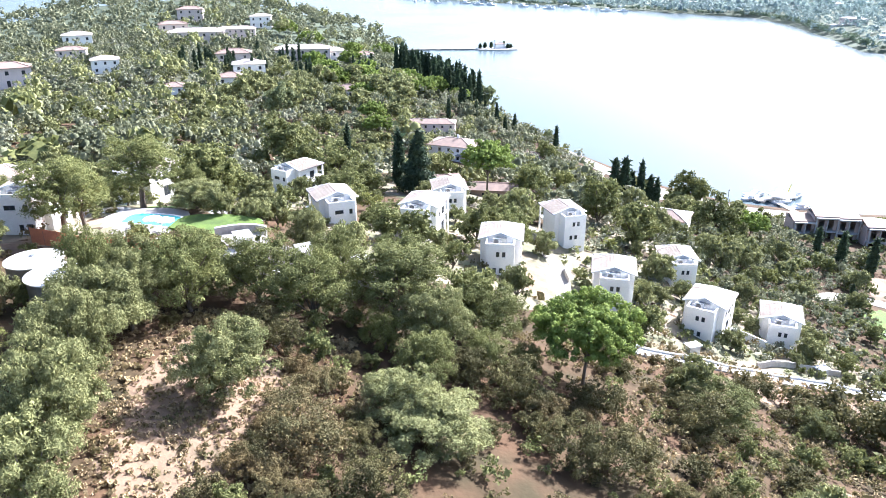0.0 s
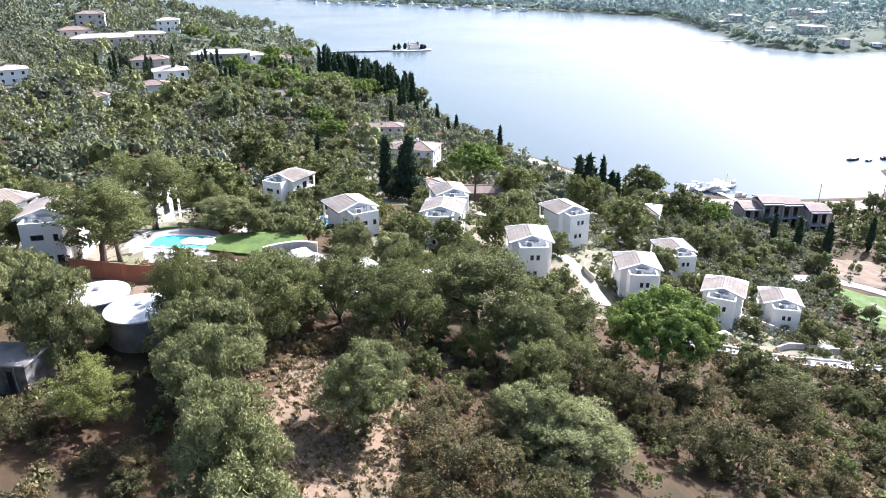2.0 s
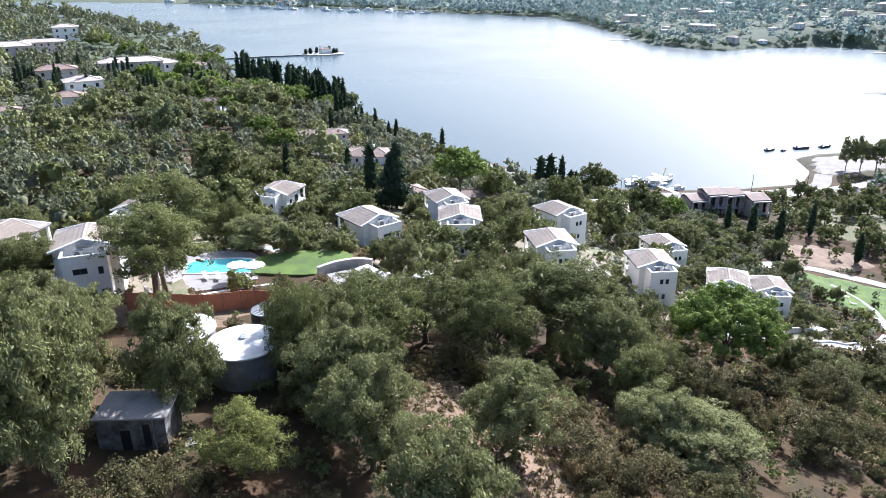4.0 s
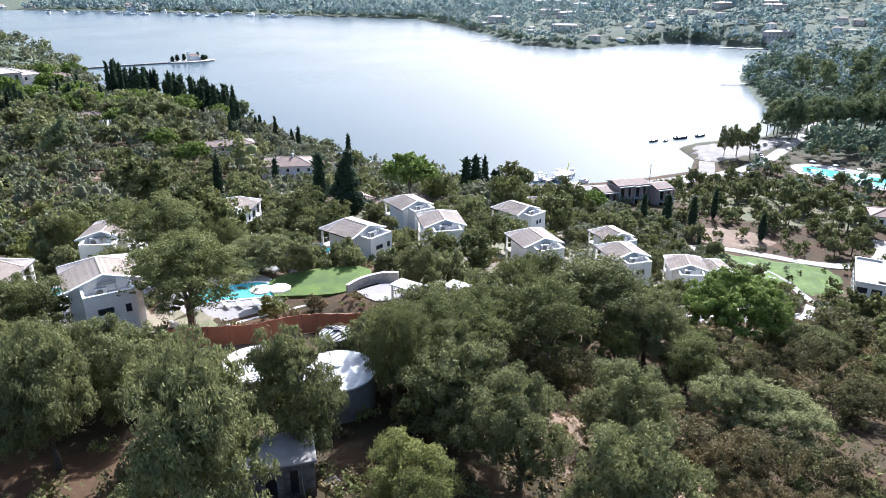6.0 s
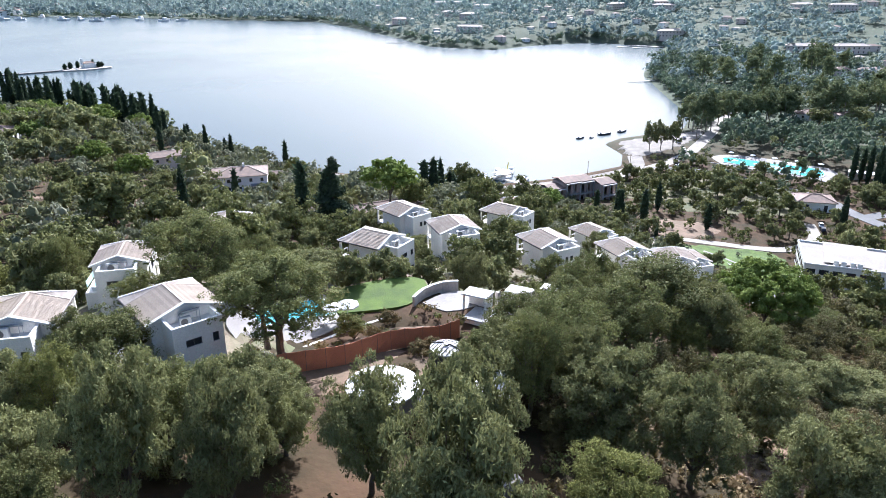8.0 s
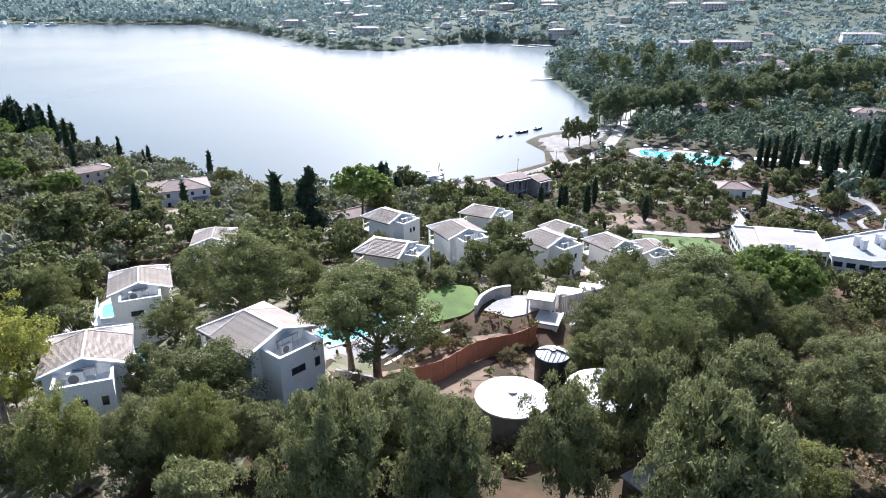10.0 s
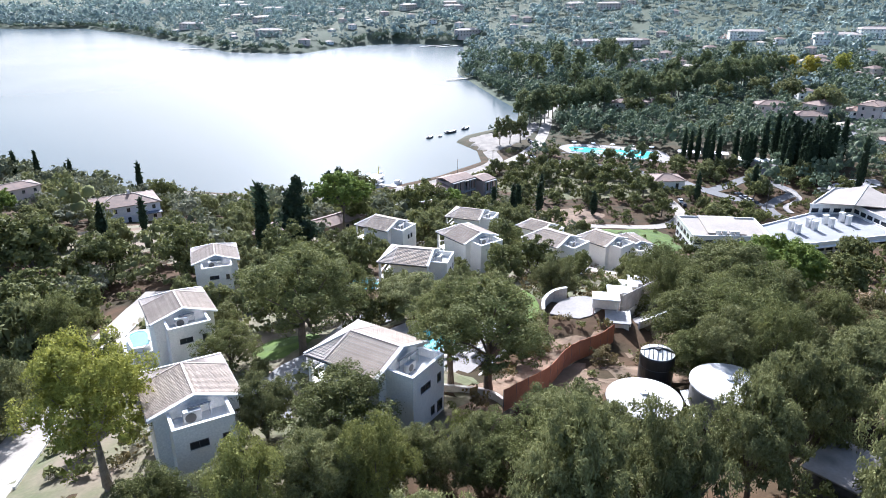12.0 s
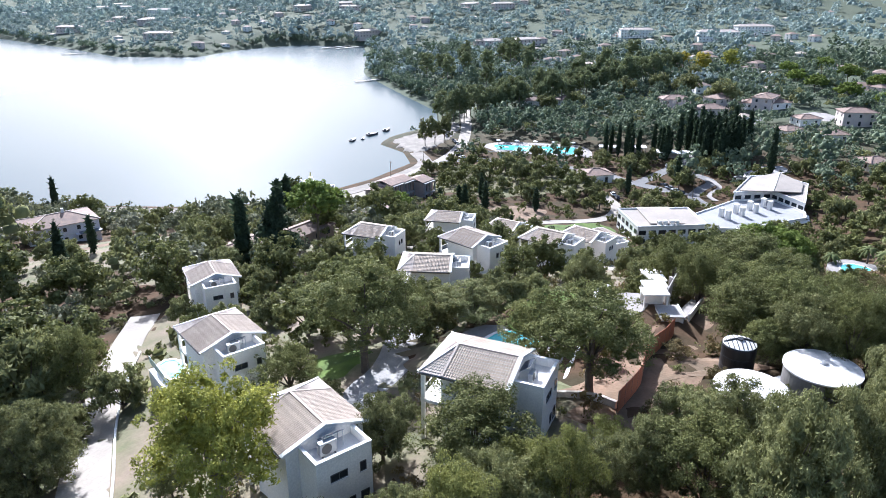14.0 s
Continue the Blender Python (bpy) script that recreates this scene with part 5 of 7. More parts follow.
water_tank(-51.7, 82.0, 59.8, 62.7, 3.45)
water_tank(-45.5, 76.0, 59.8, 63.35, 3.65)
t = thing("storage_tank", "tall black plastic water tank with a pale ribbed lid", "water tank", m=pose(-42.8, 84.0, 59.3, 0, 0, 20))
part("body", disc_stack(bmesh.new(), [(1.8, -1), (1.8, 0.9), (1.77, 0.95), (1.8, 1.0), (1.8, 2.1), (1.77, 2.15), (1.8, 2.2), (1.8, 3.3), (1.72, 3.42)], 40), BLACK_TANK, t)
part("lid", disc_stack(bmesh.new(), [(1.74, 3.43), (1.74, 3.5), (0.5, 3.82), (0.3, 3.82)], 40), TANK_TOP, t)
for k in range(7):
    y = -1.35 + 0.45 * k
    half = math.sqrt(1.7 ** 2 - y * y)
    lift = lambda x: 3.99 - 0.26 * math.hypot(x, y)
    part("rib", tube(bmesh.new(), [(half * u, y, lift(half * u)) for u in (-1, -0.6, -0.2, 0.2, 0.6, 1)], [0.05] * 6, 6), BLACK_TANK, t)
part("strap", tube(bmesh.new(), [(0.3, -1.75, 3.45), (0.25, -0.9, 3.78), (0.2, 0, 3.96), (0.1, 0.9, 3.78), (0.05, 1.7, 3.5)], [0.13] * 5, 6), BLACK_TANK, t)
part("cap", disc_stack(bmesh.new(), [(0.3, 3.82), (0.3, 4.02)], 16), BLACK_TANK, t)
clear(-42.8, 84, 2.2)
part_pipe = solo("pipe", tube(bmesh.new(), [(-48.6, 80.6, 60.2), (-47.6, 81.3, 60.8), (-46.2, 82.2, 60.8), (-44.4, 83.2, 60.2)], [0.09] * 4, 8), METAL_GREY, "grey steel pipe joining the water tanks", "pipe")
sheet = thing("corrugated_sheet", "pale corrugated roofing sheet leaning between the water tanks", "roofing sheet")
bm = bmesh.new()
c0, c1, e0, e1 = Vector((-45.8, 80.4, 61.0)), Vector((-44.6, 79.4, 61.0)), Vector((-49.4, 77.9, 60.9)), Vector((-48.2, 76.9, 60.9))
rows = [[bm.verts.new(a.lerp(b, k / 32) + Vector((0, 0, 0.06 * (k % 4 in (1, 2)) + dz))) for k in range(33)] for a, b, dz in ((c0, c1, 0.0), (e0, e1, 0.0), (e0, e1, -0.03), (c0, c1, -0.03))]
for p, q in ((0, 1), (1, 2), (2, 3), (3, 0)):
    for k in range(32):
        bm.faces.new((rows[p][k], rows[p][k + 1], rows[q][k + 1], rows[q][k]))
part("sheet", bm, material("galvanised_sheet", (0.55, 0.55, 0.53), 0.5, (0.42, 0.40, 0.37), 1.2, 5, 0.0, 0.2), sheet)
for x, y in ((-45.9, 79.8), (-48.3, 77.8)):
    part("support", box(bmesh.new(), x - 0.06, x + 0.06, y - 0.06, y + 0.06, 59.0, 60.85), WOOD_GREY, sheet)

fence = thing("mesh_fence", "orange-brown mesh fence on thin steel posts", "fence")
line = smooth_line([(-58.5, 93.2), (-54.5, 92.8), (-50, 92.7), (-45.6, 93.3), (-42, 93.2), (-37.5, 92.6), (-35, 92)], 2.0)
for i, (p, q) in enumerate(zip(line, line[1:])):
    zp, zq = height(*p), height(*q)
    part("post", tube(bmesh.new(), [(*p, zp - 0.3), (*p, zp + 2.6)], [0.035, 0.035], 6), FRAME_DARK, fence)
    bm = bmesh.new()
    n = Vector((p.y - q.y, q.x - p.x)).normalized() * 0.02
    for a, b, za, zb in ((p, q, zp, zq),):
        vs = [bm.verts.new(v) for v in ((*(a + n), za), (*(b + n), zb), (*(b + n), zb + 2.5), (*((a + b) / 2 + n * 4), (za + zb) / 2 + 2.4), (*(a + n), za + 2.5),
                                        (*(a - n), za), (*(b - n), zb), (*(b - n), zb + 2.5), (*((a + b) / 2 + n * 2), (za + zb) / 2 + 2.4), (*(a - n), za + 2.5))]
        bm.faces.new(vs[:5]), bm.faces.new(vs[:4:-1])
        for k in range(5):
            bm.faces.new((vs[k], vs[k + 5], vs[(k + 1) % 5 + 5], vs[(k + 1) % 5]))
    part("panel", bm, MESH_ORANGE, fence, "orange-brown shade mesh")
    clear(p.x, p.y, 1.2)

HUT_WALL = material("damp_stained_concrete", (0.20, 0.185, 0.17), 0.95, (0.06, 0.055, 0.05), 0.9, 3, 0.4)
hut = thing("concrete_hut", "low damp-stained concrete hut with a flat slab roof", "hut", m=pose(-54.2, 65.1, 61.7, 0, 0, -13))
part("wall", box(bmesh.new(), -2.75, 2.75, -1.9, 1.9, -1.5, 2.9), HUT_WALL, hut)
part("roof", box(bmesh.new(), -2.95, 2.95, -2.1, 2.1, 2.902, 3.1, bevel=0.04), OLD_CONCRETE, hut)
part("doorway", box(bmesh.new(), -0.9, -0.1, -1.912, -1.88, -0.5, 1.9), BLACK_TANK, hut, "dark open doorway")
part("shutter", box(bmesh.new(), 0.9, 1.5, -1.912, -1.88, 0.3, 2.4), BLACK_TANK, hut, "dark board over an opening")
part("pipe", tube(bmesh.new(), [(1.9, -1.98, -0.4), (1.75, -1.98, 1.2), (1.8, -1.98, 2.85)], [0.06] * 3, 6), METAL_GREY, hut)
clear(-54.2, 65.2, 3.4)
crate = thing("wooden_pallet", "weathered wooden pallet lying beside the hut", "pallet", m=pose(-50.4, 63.6, height(-50.4, 63.6), 0, 0, 10))
for k in range(5):
    part("slat", box(bmesh.new(), -0.6, 0.6, -0.55 + 0.24 * k, -0.4 + 0.24 * k, 0.12, 0.16), WOOD_GREY, crate)
for x in (-0.5, 0, 0.5):
    part("bearer", box(bmesh.new(), x - 0.05, x + 0.05, -0.55, 0.56, 0, 0.118), WOOD_GREY, crate)

# ---- pool garden ----
def pool(name, outline, z, label):
    p = thing(name, label, "swimming pool")
    bm = patch(outline, z, 0.0, 1.0)
    part("water", bm, POOL_WATER, p, "clear turquoise water")
    ring = smooth_line(list(outline) + [outline[0]], 1.0)
    c = sum(ring, Vector((0, 0))) / len(ring)
    bm = bmesh.new()
    for a, b in zip(ring, ring[1:]):
        oa, ob = a + (a - c).normalized() * 0.45, b + (b - c).normalized() * 0.45
        bm.faces.new([bm.verts.new(v) for v in ((*a, z + 0.07), (*b, z + 0.07), (*ob, z + 0.07), (*oa, z + 0.07))])
        bm.faces.new([bm.verts.new(v) for v in ((*a, z + 0.07), (*a, z - 0.2), (*b, z - 0.2), (*b, z + 0.07))])
        bm.faces.new([bm.verts.new(v) for v in ((*oa, z + 0.07), (*ob, z + 0.07), (*ob, z - 0.6), (*oa, z - 0.6))])
    part("coping", bm, TRIM_WHITE, p, "white stone edge")
    return p

pool("swimming_pool", [(-53, 108.5), (-52.3, 112.6), (-47.5, 112.4), (-43.7, 110.8), (-44, 106.4), (-48, 107.4)], 58.05, "turquoise garden pool with a pale edge beside a lawn")
pool("swimming_pool", [(-29.5, 139.5), (-27.5, 143.8), (-24, 141.3), (-26, 138)], height(-27, 141) + 0.5, "small turquoise plunge pool between villas")
pool("swimming_pool", [(-65.6, 147.6), (-63.9, 151.4), (-62.0, 150.6), (-63.8, 146.8)], 52.45, "small turquoise pool with a glass fence beside a villa")
pool("swimming_pool", [(-73.4, 121.6), (-71.6, 124.8), (-68.8, 123.6), (-70.5, 120.6)], 57.4, "small turquoise pool behind a white villa")
for x, y, z, w, d, a in ((-63.8, 149.1, 51.8, 4.4, 6.2, -24), (-71.1, 122.7, 56.75, 4.6, 5.0, -28)):
    solo("pool_terrace", box(bmesh.new(), -w / 2, w / 2, -d / 2, d / 2, -6.5, 0, bevel=0.05), RENDER_WHITE, "white rendered terrace block that carries a small pool", "terrace", pose(x, y, z, 0, 0, a), "raised pool terraces")
    clear(x, y, 3.6)
g = solo("glass_fence", bar(bmesh.new(), (-66.6, 147.4, 53.1), (-64.1, 152.9, 53.1), 0.03, 1.1), plain("pale_green_glass", (0.45, 0.60, 0.56), 0.1), "pale green glass pool fence", "fence")

def parasol(x, y, z, r=1.5):
    p = thing("parasol", "open white garden parasol beside the pool", "parasol", "white parasols", pose(x, y, z))
    part("pole", tube(bmesh.new(), [(0, 0, 0), (0, 0, 2.55)], [0.03, 0.03], 8), METAL_GREY, p)
    part("base", box(bmesh.new(), -0.3, 0.3, -0.3, 0.3, 0, 0.08), CONCRETE, p)
    bm = bmesh.new()
    top = bm.verts.new((0, 0, 2.65))
    rim = [bm.verts.new((r * math.cos(k * math.pi / 4), r * math.sin(k * math.pi / 4), 2.12)) for k in range(8)]
    low = [bm.verts.new((v.co.x * 1.005, v.co.y * 1.005, 1.95)) for v in rim]
    for k in range(8):
        bm.faces.new((top, rim[k], rim[(k + 1) % 8]))
        bm.faces.new((rim[k], low[k], low[(k + 1) % 8], rim[(k + 1) % 8]))
    part("canopy", bm, CANVAS, p)
    return p

def lounger(m):
    s = thing("sun_lounger", "white sun lounger with a raised back", "sun lounger", "white sun loungers", m)
    part("mattress", box(bmesh.new(), -0.32, 0.32, -0.95, 0.35, 0.3, 0.38, bevel=0.02), CANVAS, s)
    part("backrest", box(bmesh.new(), -0.32, 0.32, 0, 0.75, 0, 0.07, pose(0, 0.36, 0.34, 35)), CANVAS, s)
    for x in (-0.28, 0.28):
        for y in (-0.85, 0.3):
            part("leg", bar(bmesh.new(), (x, y, 0), (x, y, 0.3), 0.04), METAL_GREY, s)
    return s

ONE_PARASOL = parasol(-43.6, 103.9, 58.02)
copy_thing(ONE_PARASOL, pose(-45.8, 104.6, 58.02, 0, 0, 20))
ONE_LOUNGER = lounger(pose(-44.8, 104.0, 58.02, 0, 0, 10))
for x, y, a in ((-46.6, 104.6, 12), (-48.6, 105.4, 8), (-50.2, 106.0, 15), (108, 150, 60), (110, 147, 65), (112, 144.5, 60), (115, 150, 55)):
    copy_thing(ONE_LOUNGER, pose(x, y, 58.02 if x < 0 else height(x, y) + 0.22, 0, 0, a))

def wall_run(name, pts, low, tall, thick, mat, label, category="wall", cap=None, step=2.0):
    """A wall along a smooth line, its top sloping with the ground; low: a level foot, or None for the ground."""
    w = thing(name, label, category)
    line = smooth_line(pts, step)
    for nm, k, up, deep, m in (("wall", 1.0, 0.0, 1.2, mat), ("coping", 1.4, 0.09, None, cap)):
        if m is None:
            continue
        bm, rings = bmesh.new(), []
        for i, p in enumerate(line):
            d = (line[min(i + 1, len(line) - 1)] - line[max(i - 1, 0)]).normalized()
            n = Vector((-d.y, d.x)) * thick / 2 * k
            g = height(*p) if low is None else low
            z1 = g + tall + up
            z0 = g - deep if deep else g + tall + 0.003
            rings.append([bm.verts.new(v) for v in ((*(p - n), z0), (*(p + n), z0), (*(p + n), z1), (*(p - n), z1))])
            clear(p.x, p.y, 0.8)
        for a, b in zip(rings, rings[1:]):
            for j in range(4):
                bm.faces.new((a[j], a[(j + 1) % 4], b[(j + 1) % 4], b[j]))
        bm.faces.new(rings[0]), bm.faces.new(rings[-1][::-1])
        part(nm, bm, m, w)
    return w

wall_run("garden_wall", [(-35.2, 101.6), (-32.6, 103.0), (-29.5, 103.3), (-27.4, 102.3)], 58.5, 1.1, 0.3, STONE, "curved grey stone garden wall with pale coping", cap=TRIM_WHITE)
wall_run("retaining_wall", [(-60, 101), (-54, 100.5), (-48, 101.2), (-42, 101.6), (-37, 101.2)], 56.6, 1.4, 0.4, RENDER_WHITE, "white retaining wall below the pool terrace")
CABANA = None
for x, y, z in ((-29.2, 95.8, 60.85), (-20.6, 97.4, 58.2), (-12.5, 98.9, 55.7), (-4.2, 100.7, 53.1)):
    m = pose(x, y, z, 0, 0, 27)
    if CABANA is None:
        CABANA = thing("cabana", "small white flat-roofed garden cabana on square posts", "cabana", "row of white cabanas", m)
        for sx in (-1.0, 1.0):
            for sy in (-1.5, 1.5):
                part("post", box(bmesh.new(), sx - 0.1, sx + 0.1, sy - 0.1, sy + 0.1, -5, -0.2), RENDER_WHITE, CABANA)
        part("roof", box(bmesh.new(), -1.25, 1.25, -1.75, 1.75, -0.198, 0.0, bevel=0.03), TRIM_WHITE, CABANA)
        part("back_wall", box(bmesh.new(), 0.85, 1.08, -1.38, 1.38, -5, -0.2), RENDER_WHITE, CABANA)
    else:
        copy_thing(CABANA, m)
    clear(x, y, 2.6)
shed = thing("service_room", "low white service room with a grey flat roof", "outbuilding", m=pose(-30.7, 93.4, -0.55, 0, 0, 25))
part("wall", box(bmesh.new(), -1.7, 1.7, -1.4, 1.4, 56, 59.55), RENDER_WHITE, shed)
part("roof", box(bmesh.new(), -1.85, 1.85, -1.55, 1.55, 59.552, 59.7, bevel=0.03), CONCRETE, shed)
part("roof_rim", box(bmesh.new(), -1.9, 1.9, -1.6, -1.45, 59.4, 59.8), TRIM_WHITE, shed)
SLAT_PALE = material("pale_painted_slats", (0.44, 0.40, 0.365), 0.8, (0.34, 0.31, 0.28), 0.8, 10, 0.2)
screen = thing("slatted_screen", "tall pale slatted screen stepping down beside the cabanas", "screen")
near_end, far_end = Vector((-26.6, 94.6, 60.3)), Vector((-8.0, 96.0, 55.9))
for i in range(46):
    p = near_end.lerp(far_end, i / 45)
    part("slat", box(bmesh.new(), p.x - 0.11, p.x + 0.11, p.y - 0.06, p.y + 0.06, p.z - 2.7, p.z - 0.1), SLAT_PALE, screen)
for k in (0, 0.5, 1):
    p = near_end.lerp(far_end, k)
    part("pier", box(bmesh.new(), p.x - 0.22, p.x + 0.22, p.y + 0.07, p.y + 0.6, p.z - 5, p.z + 0.2), SLAT_PALE, screen)
part("footing", bar(bmesh.new(), near_end - Vector((0, 0, 3.6)), far_end - Vector((0, 0, 3.6)), 0.3, 1.8), STONE, screen)
stairs = thing("stair", "pale stone garden stair with a white side wall", "stair")
for k in range(24):
    x = -28 + k * 0.62
    part("step", box(bmesh.new(), x, x + 0.62, 91.4, 92.9, 51, 57.6 - 0.18 * k), PAVING, stairs)
part("side_wall", bar(bmesh.new(), (-29, 91.1, 57.9), (-13, 91.3, 53.6), 0.25, 1.0), TRIM_WHITE, stairs)
for x, y, r in ((-28, 93, 2.5), (-23, 92, 2.5), (-18, 92.5, 2.5), (-14, 93, 2), (-30.7, 93.4, 3)):
    clear(x, y, r)

# ---- walls beside the lower villas ----
wall_run("path_kerb", [(30, 102.5), (40, 105.4), (51.5, 108.4), (63, 112), (76, 116), (90, 119.6)], None, 0.5, 0.25, TRIM_WHITE, "low white kerb wall along the path", cap=TRIM_WHITE)
wall_run("retaining_wall", [(58, 112.5), (63, 116), (72, 119.5), (80, 122)], None, 1.3, 0.35, STONE, "grey stone terrace wall below the villas")
wall_run("garden_wall", [(57, 126), (61, 125), (65, 124)], None, 1.8, 0.25, RENDER_WHITE, "white rendered wall between two villas")
wall_run("timber_fence", [(24.4, 124), (24.6, 130), (27, 136)], None, 1.6, 0.12, WOOD_GREY, "pale timber screen fence beside the lane", "fence")
wall_run("garden_wall", [(-57.5, 93.5), (-56, 97), (-57.5, 101.5)], None, 0.8, 0.35, STONE, "low dry stone wall around a planting bed")
wall_run("road_kerb", [(-88.7, 130.1), (-80.1, 140.5), (-70.9, 152.1), (-62.1, 161.3), (-52.6, 170)], None, 0.45, 0.25, TRIM_WHITE, "low white kerb beside the lane")
for x, y, z, a in ((44.5, 109.6, 0, 20), (74.5, 119.4, 0, 18)):
    c = thing("utility_cabinet", "low white utility cabinet with an overhanging lid", "cabinet", "utility cabinets", pose(x, y, height(x, y), 0, 0, a))
    part("body", box(bmesh.new(), -1.1, 1.1, -0.7, 0.7, -0.8, 1.7), METAL_GREY, c)
    part("lid", box(bmesh.new(), -1.35, 1.35, -0.95, 0.95, 1.702, 1.85, bevel=0.03), TRIM_WHITE, c)

# ---- houses ----
WALL_PINK = material("pale_pink_render", (0.66, 0.55, 0.49), 0.85, (0.60, 0.50, 0.45), 0.3, 5, 0.1)
WALL_LILAC = material("pale_lilac_render", (0.72, 0.70, 0.72), 0.85, (0.66, 0.64, 0.66), 0.3, 5, 0.1)
WALL_BRICK = material("raw_hollow_brick", (0.47, 0.36, 0.31), 0.9, (0.40, 0.32, 0.28), 0.4, 4, 0.3)
WALL_BROWN = material("brown_render", (0.32, 0.23, 0.17), 0.9, (0.26, 0.19, 0.145), 0.4, 4, 0.2)

def hip_roof(parent, w, d, z, rise, mat, over=0.5, edge=None):
    a, b = w / 2 + over, d / 2 + over
    k = max(0.0, a - b)
    kb = max(0.0, b - a)
    bm = bmesh.new()
    c = [bm.verts.new(p) for p in ((-a, -b, z), (a, -b, z), (a, b, z), (-a, b, z))]
    u = [bm.verts.new(p) for p in ((-a, -b, z - 0.15), (a, -b, z - 0.15), (a, b, z - 0.15), (-a, b, z - 0.15))]
    r0, r1 = bm.verts.new((-k, -kb, z + rise)), bm.verts.new((k, kb, z + rise))
    if k >= kb:
        fs = ((c[0], c[1], r1, r0), (c[1], c[2], r1), (c[2], c[3], r0, r1), (c[3], c[0], r0))
        rims = ((c[0], r0), (c[1], r1), (c[2], r1), (c[3], r0))
    else:
        fs = ((c[0], c[1], r0), (c[1], c[2], r1, r0), (c[2], c[3], r1), (c[3], c[0], r0, r1))
        rims = ((c[0], r0), (c[1], r0), (c[2], r1), (c[3], r1))
    rims = [(tuple(p.co), tuple(q.co)) for p, q in rims]
    for f in fs:
        bm.faces.new(f)
    for i in range(4):
        bm.faces.new((c[i], u[i], u[(i + 1) % 4], c[(i + 1) % 4]))
    bm.faces.new(u[::-1])
    roof = part("roof", bm, mat, parent)
    for p, q in rims + ([((-k, -kb, z + rise), (k, kb, z + rise))] if max(k, kb) > 0.3 else []):
        part("ridge", bar(bmesh.new(), (p[0], p[1], p[2] + 0.06), (q[0], q[1], q[2] + 0.06), 0.3, 0.12), edge or mat, roof)
    return roof

def plain_window(parent, x, y, z, w, h, face):
    turn = {"+x": 0, "+y": 90, "-x": 180, "-y": -90}[face]
    part("window", box(bmesh.new(), -0.1, 0.03, -w / 2, w / 2, -h / 2, h / 2, pose(x, y, z, 0, 0, turn)), DARK_GLASS, parent, "dark window")

def house(name, w, d, storeys, wall, roofm, label, category="house", group="", rise=None, bays=None, edge=None):
    h = thing(name, label, category, group)
    top = 3.0 * storeys
    part("wall", box(bmesh.new(), -w / 2, w / 2, -d / 2, d / 2, -3.5, top), wall, h)
    hip_roof(h, w, d, top + 0.16, rise or min(w, d) * 0.17, roofm, 0.5, edge)
    nb, nd = bays or max(2, int(w / 3.6)), max(1, int(d / 3.6))
    for s in range(storeys):
        z = 1.6 + 3.0 * s
        for k in range(nb):
            x = -w / 2 + w * (k + 0.5) / nb
            for face, y in (("-y", -d / 2),):
                tall = 2.0 if (s == 0 and k == nb // 2) else 1.25
                plain_window(h, x, y, z - (0.35 if tall > 1.5 else 0), 1.0, tall, face)
        for k in range(nd):
            y = -d / 2 + d * (k + 0.5) / nd
            plain_window(h, -w / 2, y, z, 0.95, 1.25, "-x"), plain_window(h, w / 2, y, z, 0.95, 1.25, "+x")
    return h

def seat(h, x, y, yaw, lift=0.0):
    h.matrix_basis = pose(x, y, height(x, y) + lift, 0, 0, yaw)
    clear(x, y, 7.5)
    return h

pink = seat(house("house", 19, 13, 2, WALL_LILAC, TILE_RED, "large two-storey pale lilac house with a brown tiled hip roof", rise=2.0, edge=TILE_PALE), 4.6, 274.5, -22, 1.0)
part("balcony", box(bmesh.new(), 2.6, 9.0, -8.2, -6.5, 2.7, 2.95), WALL_LILAC, pink)
part("porch_roof", bar(bmesh.new(), (3.6, -7.6, 3.1), (9.6, -7.6, 3.1), 2.6, 0.25), plain("slate_blue_tile", (0.12, 0.14, 0.18), 0.7), pink, "slate blue porch roof")
part("band", box(bmesh.new(), -9.58, 9.58, -6.58, 6.58, 2.95, 3.1), TRIM_WHITE, pink)
part("chimney", box(bmesh.new(), 1.2, 1.9, -0.4, 0.3, 6.6, 9.3), WALL_LILAC, pink)
clear(6, 268, 9)
clear(0, 262, 7)
seat(house("house", 24, 9, 2, WALL_PINK, TILE_RED, "long low pink house with a tiled roof above the sea", edge=TILE_PALE), -6, 340, -4)
wall_run("garden_wall", [(0, 322), (6, 312), (9, 303)], None, 3.0, 0.4, WALL_PINK, "high pale wall running down beside the pink house")
brown = seat(house("house", 20, 7, 1, WALL_BROWN, TILE_RED, "low brown house under an umbrella pine", rise=1.3), 16, 194, -8)
seat(house("house", 10, 7, 1, WALL_BROWN, TILE_RED, "small brown outbuilding with a tiled roof", rise=1.0), 0, 196, 10)
seat(house("house", 15, 10, 1, RENDER_WHITE, TILE_RED, "pale house with a red-brown tiled roof and chimney", edge=TRIM_WHITE), 68, 205, -28, 1.5)
seat(house("house", 13, 9, 1, WALL_PINK, TILE_RED, "small pale house by the shore", edge=TILE_PALE), 42, 330, -30)
seat(house("house", 10, 7, 1, WALL_PINK, TILE_RED, "small cottage with a tiled roof by the shore"), 88, 296, -35)
seat(house("house", 9, 7, 1, RENDER_WHITE, TILE_PALE, "white cottage near the coast road"), 70, 318, -25)

